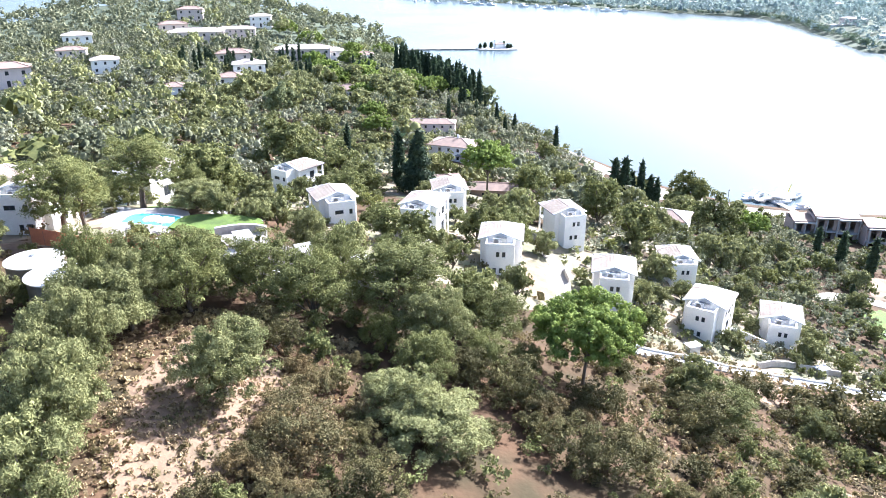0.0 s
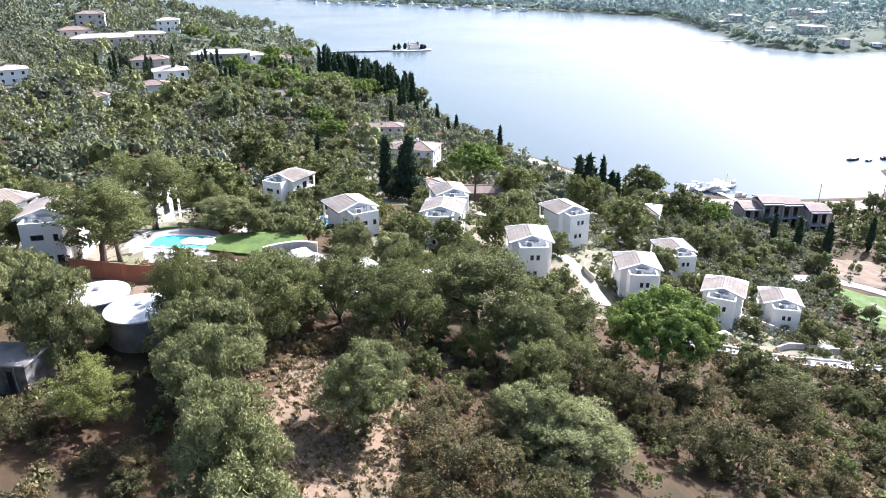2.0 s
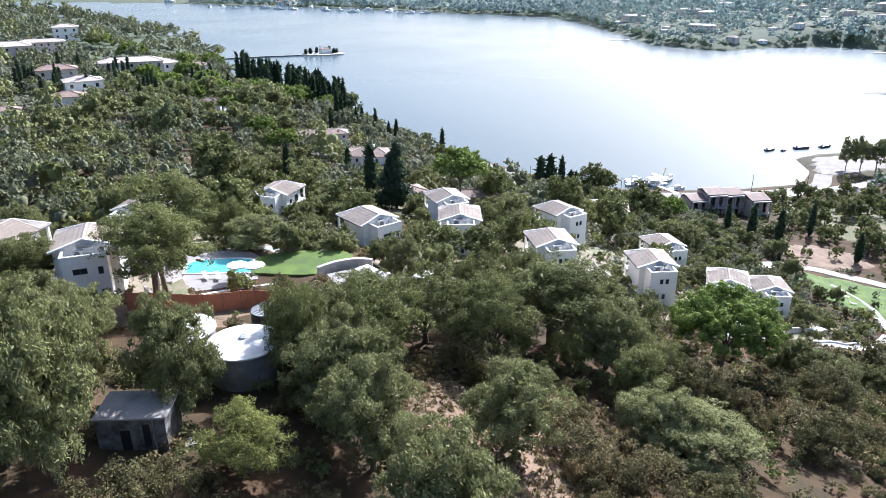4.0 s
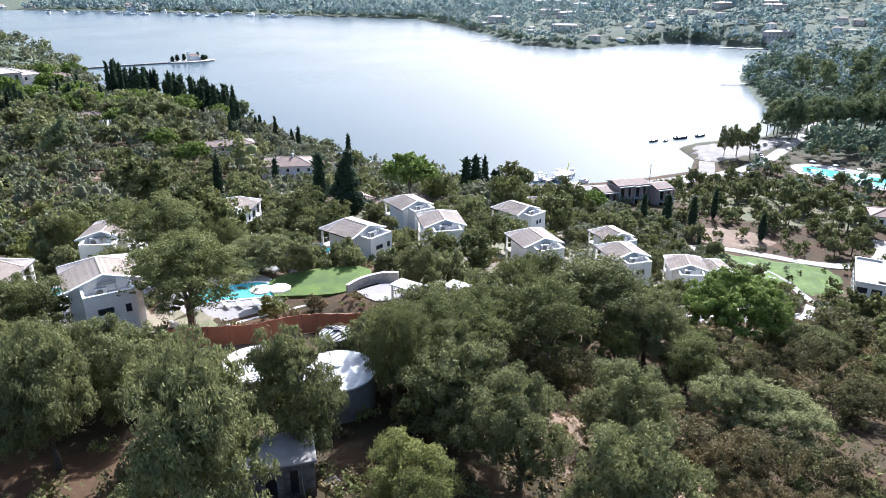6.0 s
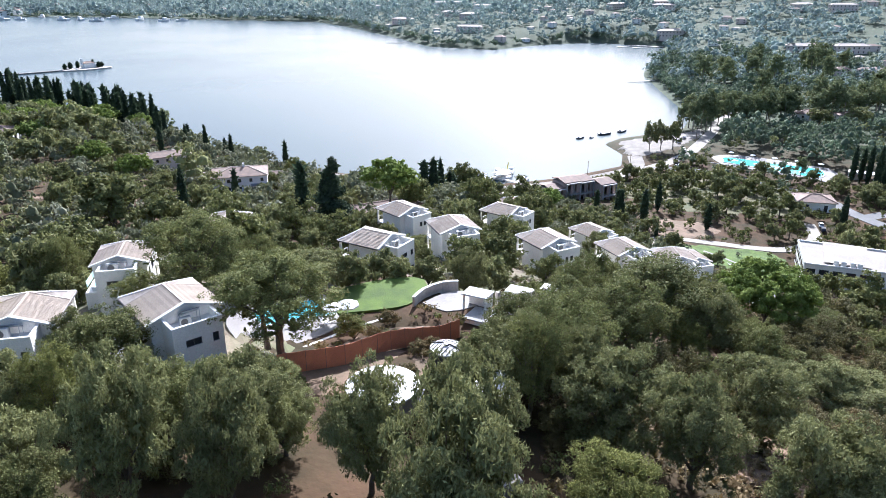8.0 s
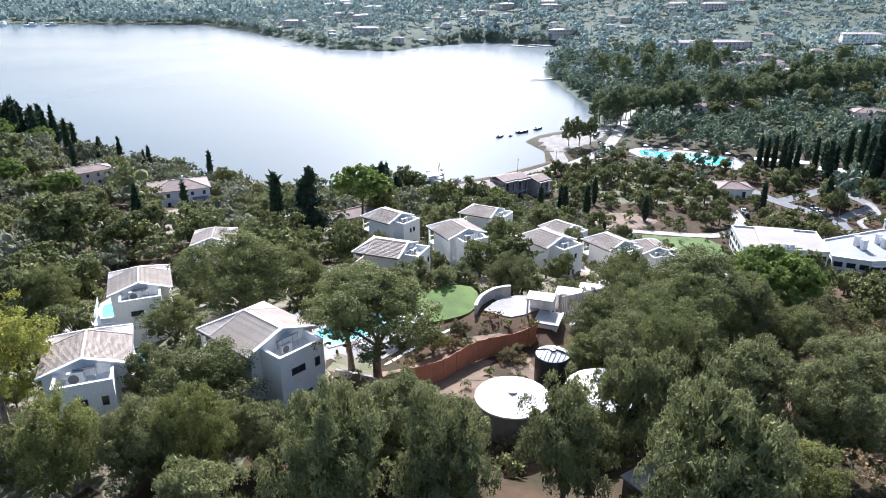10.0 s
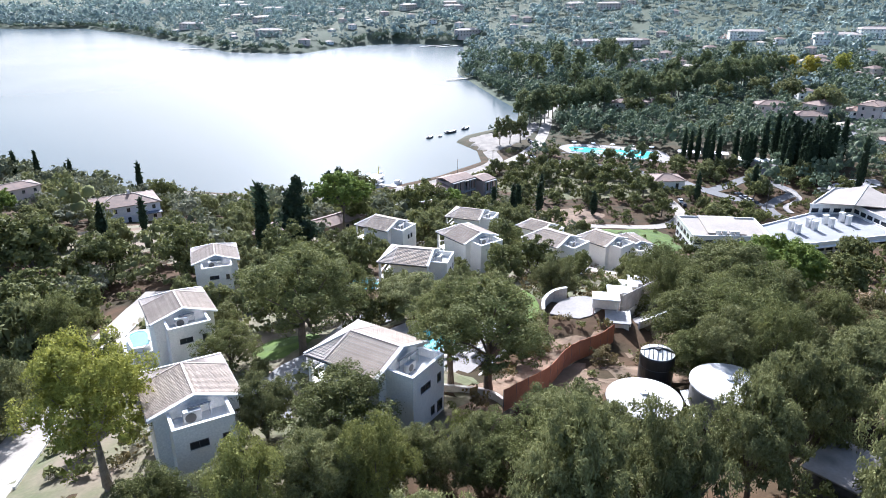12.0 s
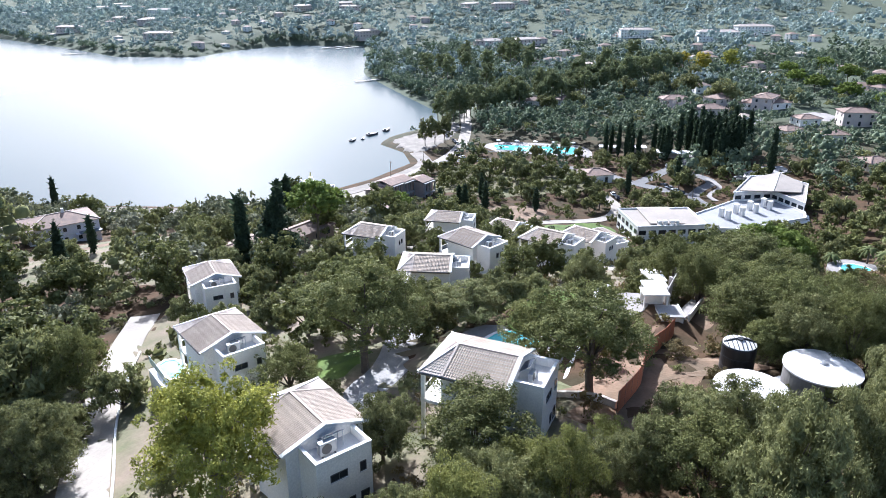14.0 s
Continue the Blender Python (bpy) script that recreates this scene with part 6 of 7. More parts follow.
# half-built terrace of four stepped units
def shell_unit():
    u = thing("unfinished_building", "half-built brick and concrete house with empty openings and a tiled roof", "building shell", "row of unfinished houses")
    w, d = 7.0, 9.0
    for z in (0, 3.1, 6.0):
        part("slab", box(bmesh.new(), -w / 2, w / 2, -d / 2 - (1.4 if z else 0), d / 2, z - 0.25 - (3 if z == 0 else 0), z), CONCRETE, u)
    for x in (-w / 2 + 0.2, 0, w / 2 - 0.2):
        part("column", box(bmesh.new(), x - 0.2, x + 0.2, -d / 2 - 1.35, -d / 2 - 0.95, 0.002, 5.75), CONCRETE, u)
    for s in (-1, 1):
        part("side_wall", box(bmesh.new(), s * w / 2 - 0.14, s * w / 2 + 0.14, -d / 2 + 0.05, d / 2, 0.002, 6.0), WALL_BRICK, u)
    part("back_wall", box(bmesh.new(), -w / 2 + 0.15, w / 2 - 0.15, d / 2 - 0.3, d / 2 - 0.05, 0.002, 5.7), WALL_BRICK, u)
    for z in (0.002, 3.102):
        for a, b in ((-3.3, -2.3), (-0.6, 0.6), (2.3, 3.3)):
            part("front_wall", box(bmesh.new(), a, b, -d / 2, -d / 2 + 0.25, z, z + 2.6), WALL_BRICK, u)
    bm = bmesh.new()
    top = [(-w / 2 - 0.3, -d / 2 - 0.3, 6.2), (w / 2 + 0.3, -d / 2 - 0.3, 6.2), (w / 2 + 0.3, 0.8, 6.95), (-w / 2 - 0.3, 0.8, 6.95), (w / 2 + 0.3, d / 2 + 0.5, 6.35), (-w / 2 - 0.3, d / 2 + 0.5, 6.35)]
    t0, t1 = [bm.verts.new(p) for p in top], [bm.verts.new((p[0], p[1], p[2] - 0.2)) for p in top]
    for f in ((0, 1, 2, 3), (3, 2, 4, 5)):
        bm.faces.new([t0[i] for i in f]), bm.faces.new([t1[i] for i in reversed(f)])
    for f in ((0, 1), (1, 2), (2, 4), (4, 5), (5, 3), (3, 0)):
        bm.faces.new((t0[f[0]], t1[f[0]], t1[f[1]], t0[f[1]]))
    part("roof", bm, TILE_RED, u)
    return u

first = shell_unit()
first.matrix_basis = pose(131, 243, 3.6, 0, 0, -8) @ Matrix.Diagonal((1.05, 1, 1.3, 1))
for x, y, z in ((138.3, 242.2, 3.2), (145.6, 241.2, 2.8), (153.4, 235, 1.6)):
    copy_thing(first, pose(x, y, z, 0, 0, -8) @ Matrix.Diagonal((1.05, 1, 1.3, 1)))
for x in (130, 138, 146, 154):
    clear(x, 240, 8)
    clear(x - 5, 230, 6)
    clear(x - 9, 221, 4)

# ---- hotel ----
def prism(bm, pts, z0, z1):
    lo, hi = [bm.verts.new((*p, z0)) for p in pts], [bm.verts.new((*p, z1)) for p in pts]
    bm.faces.new(hi), bm.faces.new(lo[::-1])
    n = len(pts)
    for i in range(n):
        bm.faces.new((lo[i], lo[(i + 1) % n], hi[(i + 1) % n], hi[i]))
    return bm

def rim(parent, pts, z0, z1, thick, mat):
    c = sum((Vector(p) for p in pts), Vector((0, 0))) / len(pts)
    for a, b in zip(pts, pts[1:] + pts[:1]):
        a, b = Vector(a), Vector(b)
        e = (b - a).normalized() * thick / 2
        part("parapet", bar(bmesh.new(), (*(a - e), (z0 + z1) / 2), (*(b + e), (z0 + z1) / 2), thick, z1 - z0), mat, parent)

ROOF_CREAM = material("cream_roof_membrane", (0.33, 0.29, 0.245), 0.9, (0.27, 0.24, 0.205), 0.12, 2, 0.1)
ROOF_GREY = material("pale_grey_roof_membrane", (0.30, 0.30, 0.305), 0.85, (0.25, 0.25, 0.255), 0.12, 2, 0.1)
hotel = thing("hotel", "long low white modern hotel with flat roofs and roof vents", "hotel")
north = [(147.9, 142.4), (162.0, 118.5), (144.6, 108.4), (130.2, 130.5)]
middle = [(163.5, 116.0), (190.6, 103.9), (200.5, 90.4), (187.0, 76.9), (179.4, 76.2), (153.5, 97.6), (149.5, 108.4)]
west = [(222, 101), (229, 89.5), (219.5, 77.4), (188.2, 77.4), (201.6, 90.4), (191.6, 104.6)]
for pts, z in ((north, 13.2), (middle, 10.4), (west, 13.6)):
    part("wall", prism(bmesh.new(), pts, 2.0, z), RENDER_WHITE, hotel)
    c = sum((Vector(p) for p in pts), Vector((0, 0))) / len(pts)
    part("roof_deck", prism(bmesh.new(), [tuple(c + (Vector(p) - c) * 0.965) for p in pts], z + 0.003, z + 0.12), ROOF_CREAM if z > 12 else ROOF_GREY, hotel, "flat roof deck")
    rim(hotel, pts, z, z + 0.65, 0.4, TRIM_WHITE)
    for a, b in zip(pts, pts[1:] + pts[:1]):
        a, b = Vector(a), Vector(b)
        n = Vector((b.y - a.y, a.x - b.x)).normalized()
        if n.dot(a - c) < 0:
            n = -n
        count = int((b - a).length / 3.6)
        for zz in ((z - 2.0,) if z < 11 else (z - 2.0, z - 5.2)):
            for k in range(count):
                p = a + (b - a) * (k + 0.5) / count
                e = (b - a).normalized() * 1.35
                part("window", bar(bmesh.new(), (*(p - e + n * 0.02), zz), (*(p + e + n * 0.02), zz), 0.12, 1.7), DARK_GLASS, hotel, "wide dark hotel window")
    clear(*c, 16)
    for p in pts:
        clear(*(c + (Vector(p) - c) * 0.75), 7)
ridge = [(227.2, 89.6, 15.9), (194.0, 90.0, 15.9)]
for quad in ([(219.6, 99.4, 14.4), (194.2, 102.6, 14.4), ridge[1], ridge[0]], [ridge[0], ridge[1], (203.0, 79.4, 14.4), (218.2, 79.2, 14.4)]):
    bm = bmesh.new()
    top, low = [bm.verts.new(p) for p in quad], [bm.verts.new((p[0], p[1], p[2] - 0.3)) for p in quad]
    bm.faces.new(top), bm.faces.new(low[::-1])
    for i in range(4):
        bm.faces.new((top[i], low[i], low[(i + 1) % 4], top[(i + 1) % 4]))
    part("pitched_roof", bm, ROOF_CREAM, hotel, "sand-coloured low-pitched roof")
part("roof_ridge", bar(bmesh.new(), (194, 90, 16.0), (227, 89.6, 16.0), 0.5, 0.25), TRIM_WHITE, hotel)
part("lean_roof", bar(bmesh.new(), (138.6, 121.5, 13.75), (155.8, 131, 13.75), 13, 0.15), ROOF_CREAM, hotel, "sand-coloured roof deck")
for x, y in ((166.6, 106.1), (164.2, 103.3), (173.8, 101.5), (171.2, 98.9), (180.9, 97.1), (178.2, 94.5), (187.6, 92.6), (185.2, 89.9)):
    m = pose(x, y, 0, 0, 0, -34)
    vent = part("roof_vent", box(bmesh.new(), -0.85, 0.85, -0.7, 0.7, 10.5, 13.9, m, bevel=0.04), TRIM_WHITE, hotel, "white box-shaped roof vent")
    part("cap", box(bmesh.new(), -1.05, 1.05, -0.9, 0.9, 13.903, 14.15, m, bevel=0.04), TRIM_WHITE, vent)
for x, y in ((136.9, 124.2), (137.9, 122.4), (139.2, 120.2), (140.1, 118.6)):
    light = part("skylight", box(bmesh.new(), -0.7, 0.7, -0.75, 0.75, 13.3, 15.0, pose(x, y, 0, 0, 0, -60), bevel=0.04), TRIM_WHITE, hotel)
    part("pane", box(bmesh.new(), -0.72, -0.66, -0.55, 0.55, 13.95, 14.7, pose(x, y, 0, 0, 0, -60)), DARK_GLASS, light)
for a_, b_ in (((153.5, 97.6), (179.4, 76.2)), ((179.4, 76.2), (187.0, 76.9))):
    part("canopy", bar(bmesh.new(), (*a_, 9.4), (*b_, 9.4), 3.2, 0.25), TRIM_WHITE, hotel, "white sun canopy along the front")
annex = thing("hotel_annex", "low grey-roofed annex behind the hotel", "annex")
part("wall", prism(bmesh.new(), [(236, 108), (259, 98.5), (265, 90), (258, 86), (238, 100)], 3, 9), RENDER_WHITE, annex)
part("roof", prism(bmesh.new(), [(234.7, 109.2), (260.5, 99.5), (267, 90), (258.4, 84.8), (236.5, 99.5)], 9.003, 9.5), CONCRETE, annex)
clear(248, 96, 12)
lay("road", strip([(247, 137), (240, 128), (229, 118), (216, 121), (203, 122), (195, 116), (192, 110)], 5.0), ASPHALT, "curving grey drive behind the hotel", "road")
lay("pavement", strip([(234, 121), (222, 113.5), (208, 116), (201, 112)], 2.2, 0.25), PAVING, "pale kerbed footway along the hotel drive", "footway")

# ---- pool club on the plain ----
club = pool("swimming_pool", [(256, 241), (266, 246), (273, 226), (281, 203), (266, 196), (261, 218)], 3.6, "large turquoise resort pool ringed by sun loungers")
wall_run("retaining_wall", [(250, 246), (253, 232), (257, 214), (262, 192), (266, 170)], 1.5, 2.0, 0.5, CONCRETE, "grey concrete wall below the resort pool")
lay("pavement", patch([(252, 240), (262, 252), (276, 246), (286, 215), (290, 180), (286, 150), (266, 160), (262, 192)], 3.2, 0.15), PAVING, "pale paved deck round the resort pool", "terrace")
rng = np.random.default_rng(11)
for k in range(26):
    u = k / 25
    p = Vector((254.5, 240)).lerp(Vector((263, 194)), u) if k % 2 else Vector((270, 246)).lerp(Vector((285, 202)), u)
    copy_thing(ONE_LOUNGER, pose(p.x, p.y, 3.38, 0, 0, 70 + 20 * rng.random()))
    if k % 3 == 0:
        copy_thing(ONE_PARASOL, pose(p.x + 1.2, p.y + 0.8, 3.38, 0, 0, 10 * k))
for x, y, w, d, a in ((276, 180, 12, 6, -70), (278, 165, 10, 7, -70), (272, 143, 20, 8, -75)):
    b = thing("bar_pavilion", "white flat-roofed bar pavilion behind the resort pool", "pavilion", "pool bar pavilions", pose(x, y, height(x, y), 0, 0, a))
    for sx in (-1, 1):
        for sy in (-1, 1):
            part("column", box(bmesh.new(), sx * w * 0.45 - 0.15, sx * w * 0.45 + 0.15, sy * d * 0.42 - 0.15, sy * d * 0.42 + 0.15, -1, 3.0), TRIM_WHITE, b)
    part("counter", box(bmesh.new(), -w * 0.3, w * 0.3, -d * 0.2, d * 0.3, -1, 2.4), WALL_PINK, b)
    part("roof", box(bmesh.new(), -w / 2, w / 2, -d / 2, d / 2, 3.002, 3.3, bevel=0.05), TRIM_WHITE, b)
    clear(x, y, 7)

# ---- houses of the hill, the plain and the far shore: a few kinds, copied ----
KINDS = [house("house", 12, 9, 2, RENDER_WHITE, TILE_PALE, "two-storey white house among trees", group="houses across the bay and hill"),
         house("house", 14, 9, 2, WALL_PINK, TILE_RED, "two-storey pink house with a red tiled roof", group="houses across the bay and hill"),
         house("house", 10, 8, 1, RENDER_WHITE, TILE_RED, "small white house with a red tiled roof", group="houses across the bay and hill"),
         house("house", 26, 10, 2, WALL_PINK, TILE_PALE, "long pale terrace of holiday apartments", group="houses across the bay and hill"),
         house("house", 40, 12, 3, RENDER_WHITE, TILE_PALE, "long white three-storey hotel block in the distance", group="houses across the bay and hill")]
SITES = [   # kind, x, y, yaw
    (1, -249, 487, 20), (0, -204, 436, 25), (1, -238, 392, 30), (3, -186, 660, 12), (3, -114, 592, 8), (0, -128, 476, 15), (0, -92, 604, 20), (2, -151, 401, 10),
    (2, -131, 444, 5), (3, -205, 610, 15), (1, -235, 640, 25), (0, -180, 730, 10), (1, -245, 720, 10), (1, -150, 520, 12), (2, -57, 432, -20), (2, -70, 640, 10), (0, -280, 560, 25),
    (2, 496, 114, -30), (2, 212, 170, -50), (2, 407, 250, -40), (2, 396, 272, -50),
    (1, 409, 170, -60), (2, 388, 84, -55), (1, 394, 56, -70), (2, 350, 92, -40), (2, 346, 68, -62), (2, 436, 104, -50), (2, 280, 50, -50), (0, 575, 137, -60)]
FAR_SITES = [(4, 862, 305, -60), (4, 836, 200, -65), (4, 900, 165, -60), (4, 1180, 560, -50), (3, 734, 461, -50), (3, 760, 420, -40)]
rng = np.random.default_rng(21)
for k in range(34):
    x, y = rng.uniform(560, 1150), rng.uniform(560, 1150)
    if coast_distance(np.array([x]), np.array([y]))[0] > 14:
        FAR_SITES.append((int(rng.integers(0, 4)), x, y, float(rng.uniform(-80, 10))))
for k in range(26):
    x, y = rng.uniform(620, 1300), rng.uniform(-50, 560)
    if coast_distance(np.array([x]), np.array([y]))[0] > 14:
        FAR_SITES.append((int(rng.integers(0, 3)), x, y, float(rng.uniform(-90, 0))))
for k in range(30):
    x, y = rng.uniform(500, 1500), rng.uniform(1150, 2000)
    if coast_distance(np.array([x]), np.array([y]))[0] > 14:
        FAR_SITES.append((int(rng.integers(0, 5)), x, y, float(rng.uniform(-60, 30))))
for k in range(8):
    x, y = rng.uniform(370, 560), rng.uniform(20, 150)
    FAR_SITES.append((int(rng.integers(1, 3)), x, y, float(rng.uniform(-80, 0))))
def far_house(w, d, storeys, wall, roofm, label):
    h = thing("house", label, "house", "houses across the bay and hill")
    top = 3.0 * storeys
    part("wall", box(bmesh.new(), -w / 2, w / 2, -d / 2, d / 2, -3.0, top), wall, h)
    a, b = w / 2 + 0.4, d / 2 + 0.4
    bm = bmesh.new()
    c = [bm.verts.new(p) for p in ((-a, -b, top + 0.01), (a, -b, top + 0.01), (a, b, top + 0.01), (-a, b, top + 0.01))]
    r0, r1 = bm.verts.new((b - a, 0, top + 0.2 * d)), bm.verts.new((a - b, 0, top + 0.2 * d))
    for f in ((c[0], c[1], r1, r0), (c[1], c[2], r1), (c[2], c[3], r0, r1), (c[3], c[0], r0), (c[3], c[2], c[1], c[0])):
        bm.faces.new(f)
    part("roof", bm, roofm, h)
    for s in range(storeys):
        for x in (-0.3, 0.3):
            plain_window(h, x * w, -d / 2, 1.6 + 3 * s, 1.6, 1.4, "-y")
        plain_window(h, -w / 2, 0, 1.6 + 3 * s, 1.4, 1.4, "-x")
    return h

PLAIN = [far_house(12, 9, 2, RENDER_WHITE, TILE_RED, "white two-storey house with a tiled roof across the bay"), far_house(14, 10, 2, WALL_PINK, TILE_RED, "pale pink two-storey house with a tiled roof across the bay"),
         far_house(10, 8, 1, RENDER_WHITE, TILE_SAND, "low white house with a sand-coloured roof across the bay")]
rng = np.random.default_rng(77)
spots = [(rng.uniform(560, 900), rng.uniform(60, 420)) for k in range(30)] + [(rng.uniform(380, 620), rng.uniform(20, 170)) for k in range(6)] + [(rng.uniform(560, 900), rng.uniform(600, 1150)) for k in range(30)] + [(rng.uniform(-300, 500), rng.uniform(1950, 2500)) for k in range(22)]
done = set()
for k, (x, y) in enumerate(spots):
    if coast_distance(np.array([x]), np.array([y]))[0] < 10:
        continue
    m, i = pose(x, y, height(x, y), 0, 0, float(rng.uniform(-80, 20))) @ Matrix.Scale(1.0 if y < 1500 else 1.8, 4), k % 3
    if i in done:
        copy_thing(PLAIN[i], m)
    else:
        PLAIN[i].matrix_basis = m
        done.add(i)
    d = Vector((-80 - x, 40 - y)).normalized()
    for r in (0, 13, 26):
        clear(x + d.x * r, y + d.y * r, 8)
used = set()
for i, x, y, yaw in SITES + FAR_SITES:
    if i < 3 and x > 450:          # beyond the plain: a house with fewer parts
        copy_thing(PLAIN[i], pose(x, y, height(x, y), 0, 0, yaw))
        clear(x, y, 9)
        continue
    m = pose(x, y, height(x, y), 0, 0, yaw) @ Matrix.Scale(1.3 if x < 0 else 1.1, 4)
    if i in used:
        copy_thing(KINDS[i], m)
    else:
        KINDS[i].matrix_basis = m
        used.add(i)
    clear(x, y, 7 if i < 3 else 15)
    if x > 300:
        d = Vector((-80 - x, 40 - y)).normalized()
        clear(x + d.x * 14, y + d.y * 14, 6)
    if -300 < x < 0:         # no trees towards the camera, so that the houses show
        d = Vector((-50 - x, 20 - y)).normalized()
        for k in (10, 20):
            clear(x + d.x * k, y + d.y * k, 8)

# ---- islet with its chapel, causeway, jetties ----
lay("islet", patch([(38, 893), (52, 908), (75, 914), (92, 903), (88, 892), (62, 886)], 1.0, 0.3), STONE, "low rocky islet with a white chapel", "islet")
chapel = thing("chapel", "small white chapel with a bell gable on the islet", "chapel", m=pose(70, 902, 1.2, 0, 0, 15))
part("nave", box(bmesh.new(), -6, 6, -3.2, 3.2, -0.5, 5), RENDER_WHITE, chapel)
hip_roof(chapel, 12, 6.4, 5.1, 1.8, TILE_RED, 0.3)
part("bell_gable", box(bmesh.new(), -7.4, -6.002, -1.6, 1.6, -0.5, 10), RENDER_WHITE, chapel)
part("side_room", box(bmesh.new(), 6.002, 12, -2.6, 2.6, -0.5, 3.4), RENDER_WHITE, chapel)
bm = bmesh.new()
for a, b in (((-52, 886), (-15, 893)), ((-15, 893), (20, 894.5)), ((20, 894.5), (44, 897))):
    bar(bm, (*a, 0.2), (*b, 0.2), 4.0, 2.4)
cause = solo("causeway", bm, OLD_CONCRETE, "narrow stone causeway out to the islet", "causeway")
for x, y, tall, r in ((46, 899, 6, 2.4), (52, 903, 7, 2.8), (80, 900, 6, 2.6), (84, 905, 5, 2.6), (60, 907, 7, 2.4), (76, 908, 8, 1.6)):
    cypress(x, y, tall, r, 1.2)
JETTIES = [((486, 467), (462, 481), 3), ((770, 666), (712, 683), 4), ((758, 690), (705, 705), 4), ((512, 940), (486, 955), 4), ((148, 279), (146, 292), 2.4), ((138, 296), (156, 300), 3.5)]
for a, b, w in JETTIES:
    j = thing("jetty", "low wooden jetty on posts at the water's edge", "jetty", "wooden jetties")
    part("deck", bar(bmesh.new(), (*a, 1.0), (*b, 1.0), w, 0.3), WOOD_GREY, j)
    for k in range(4):
        p = Vector(a).lerp(Vector(b), (k + 0.5) / 4)
        part("post", tube(bmesh.new(), [(*p, -4), (*p, 0.84)], [0.2, 0.2], 6), BARK, j)

# ---- boats ----
def boat(kind):
    b = thing("motor_boat" if kind else "rowing_boat", "white motor boat with a small cabin" if kind else "small dark wooden boat at its mooring", "boat", "boats in the bay")
    bm = bmesh.new()
    secs = []
    for k in range(7):
        u = k / 6
        half = 1.1 * (1 - u ** 3) if u > 0.3 else 1.07
        x, lift = -3.2 + 6.4 * u, 0.25 * u * u
        secs.append([bm.verts.new(p) for p in ((x, -half - 0.02, 0.75 + lift), (x, -half * 0.75 - 0.01, -0.1), (x, 0, -0.35), (x, half * 0.75 + 0.01, -0.1), (x, half + 0.02, 0.75 + lift))])
    for p, q in zip(secs, secs[1:]):
        for i in range(4):
            bm.faces.new((p[i], q[i], q[i + 1], p[i + 1]))
        bm.faces.new((p[4], q[4], q[0], p[0]))
    bm.faces.new(secs[0])
    part("hull", bm, TRIM_WHITE if kind else plain("dark_boat_paint", (0.10, 0.09, 0.09), 0.5), b)
    if kind:
        part("cabin", box(bmesh.new(), -0.8, 1.2, -0.7, 0.7, 0.8, 1.7, bevel=0.12), TRIM_WHITE, b)
        part("windscreen", box(bmesh.new(), 1.205, 1.24, -0.6, 0.6, 1.15, 1.6), DARK_GLASS, b)
    else:
        part("thwart", box(bmesh.new(), -0.3, 0.1, -0.95, 0.95, 0.78, 0.85), WOOD_GREY, b)
        part("engine_cover", box(bmesh.new(), -2.6, -1.7, -0.5, 0.5, 0.78, 1.25, bevel=0.08), plain("grey_plastic", (0.2, 0.2, 0.21), 0.5), b)
    return b

BOATS = [boat(0), boat(1)]
placed = set()
for i, x, y, a, s in ((0, 249, 338, 10, 1.2), (0, 256, 335, 20, 0.7), (0, 269, 336, -15, 1.2), (0, 285, 335, 5, 1.1), (1, 139, 302, 5, 1.2), (1, 141, 305, 5, 1.2), (1, 137, 299, 8, 1.0), (1, 151, 303, 60, 1.6),
                      (1, 160, 303, 40, 1.2), (1, 152, 285, 10, 1.3), (1, 420, 1780, 30, 3.5), (1, 300, 1830, 20, 3.5), (1, 180, 2000, 60, 3.5), (1, 250, 1760, 10, 3.5)) + tuple((1, 400 - 46 * k + 14 * (k % 3), 1650 + 44 * k - 25 * (k % 2), 25 * k, 3.2 + 0.5 * (k % 3)) for k in range(12)):
    m = pose(x, y, 0.1, 0, 0, a) @ Matrix.Diagonal((s, s, s, 1))
    if i in placed:
        copy_thing(BOATS[i], m)
    else:
        BOATS[i].matrix_basis = m
        placed.add(i)
float_house = thing("floating_bar", "white floating platform with a canopy and yellow sail", "platform", m=pose(149, 297, 0, 0, 0, 12))
part("deck", box(bmesh.new(), -4.5, 4.5, -3, 3, -0.3, 0.7), TRIM_WHITE, float_house)
for x in (-4, 4):
    for y in (-2.6, 2.6):
        part("column", box(bmesh.new(), x - 0.1, x + 0.1, y - 0.1, y + 0.1, 0.702, 3.2), TRIM_WHITE, float_house)
part("canopy", box(bmesh.new(), -4.8, 4.8, -3.2, 3.2, 3.202, 3.45, bevel=0.05), CANVAS, float_house)
part("mast_flag", bar(bmesh.new(), (3.5, 0, 3.45), (4.6, 0, 7.5), 0.5, 0.2), plain("yellow_cloth", (0.75, 0.65, 0.15), 0.8), float_house, "yellow flag")

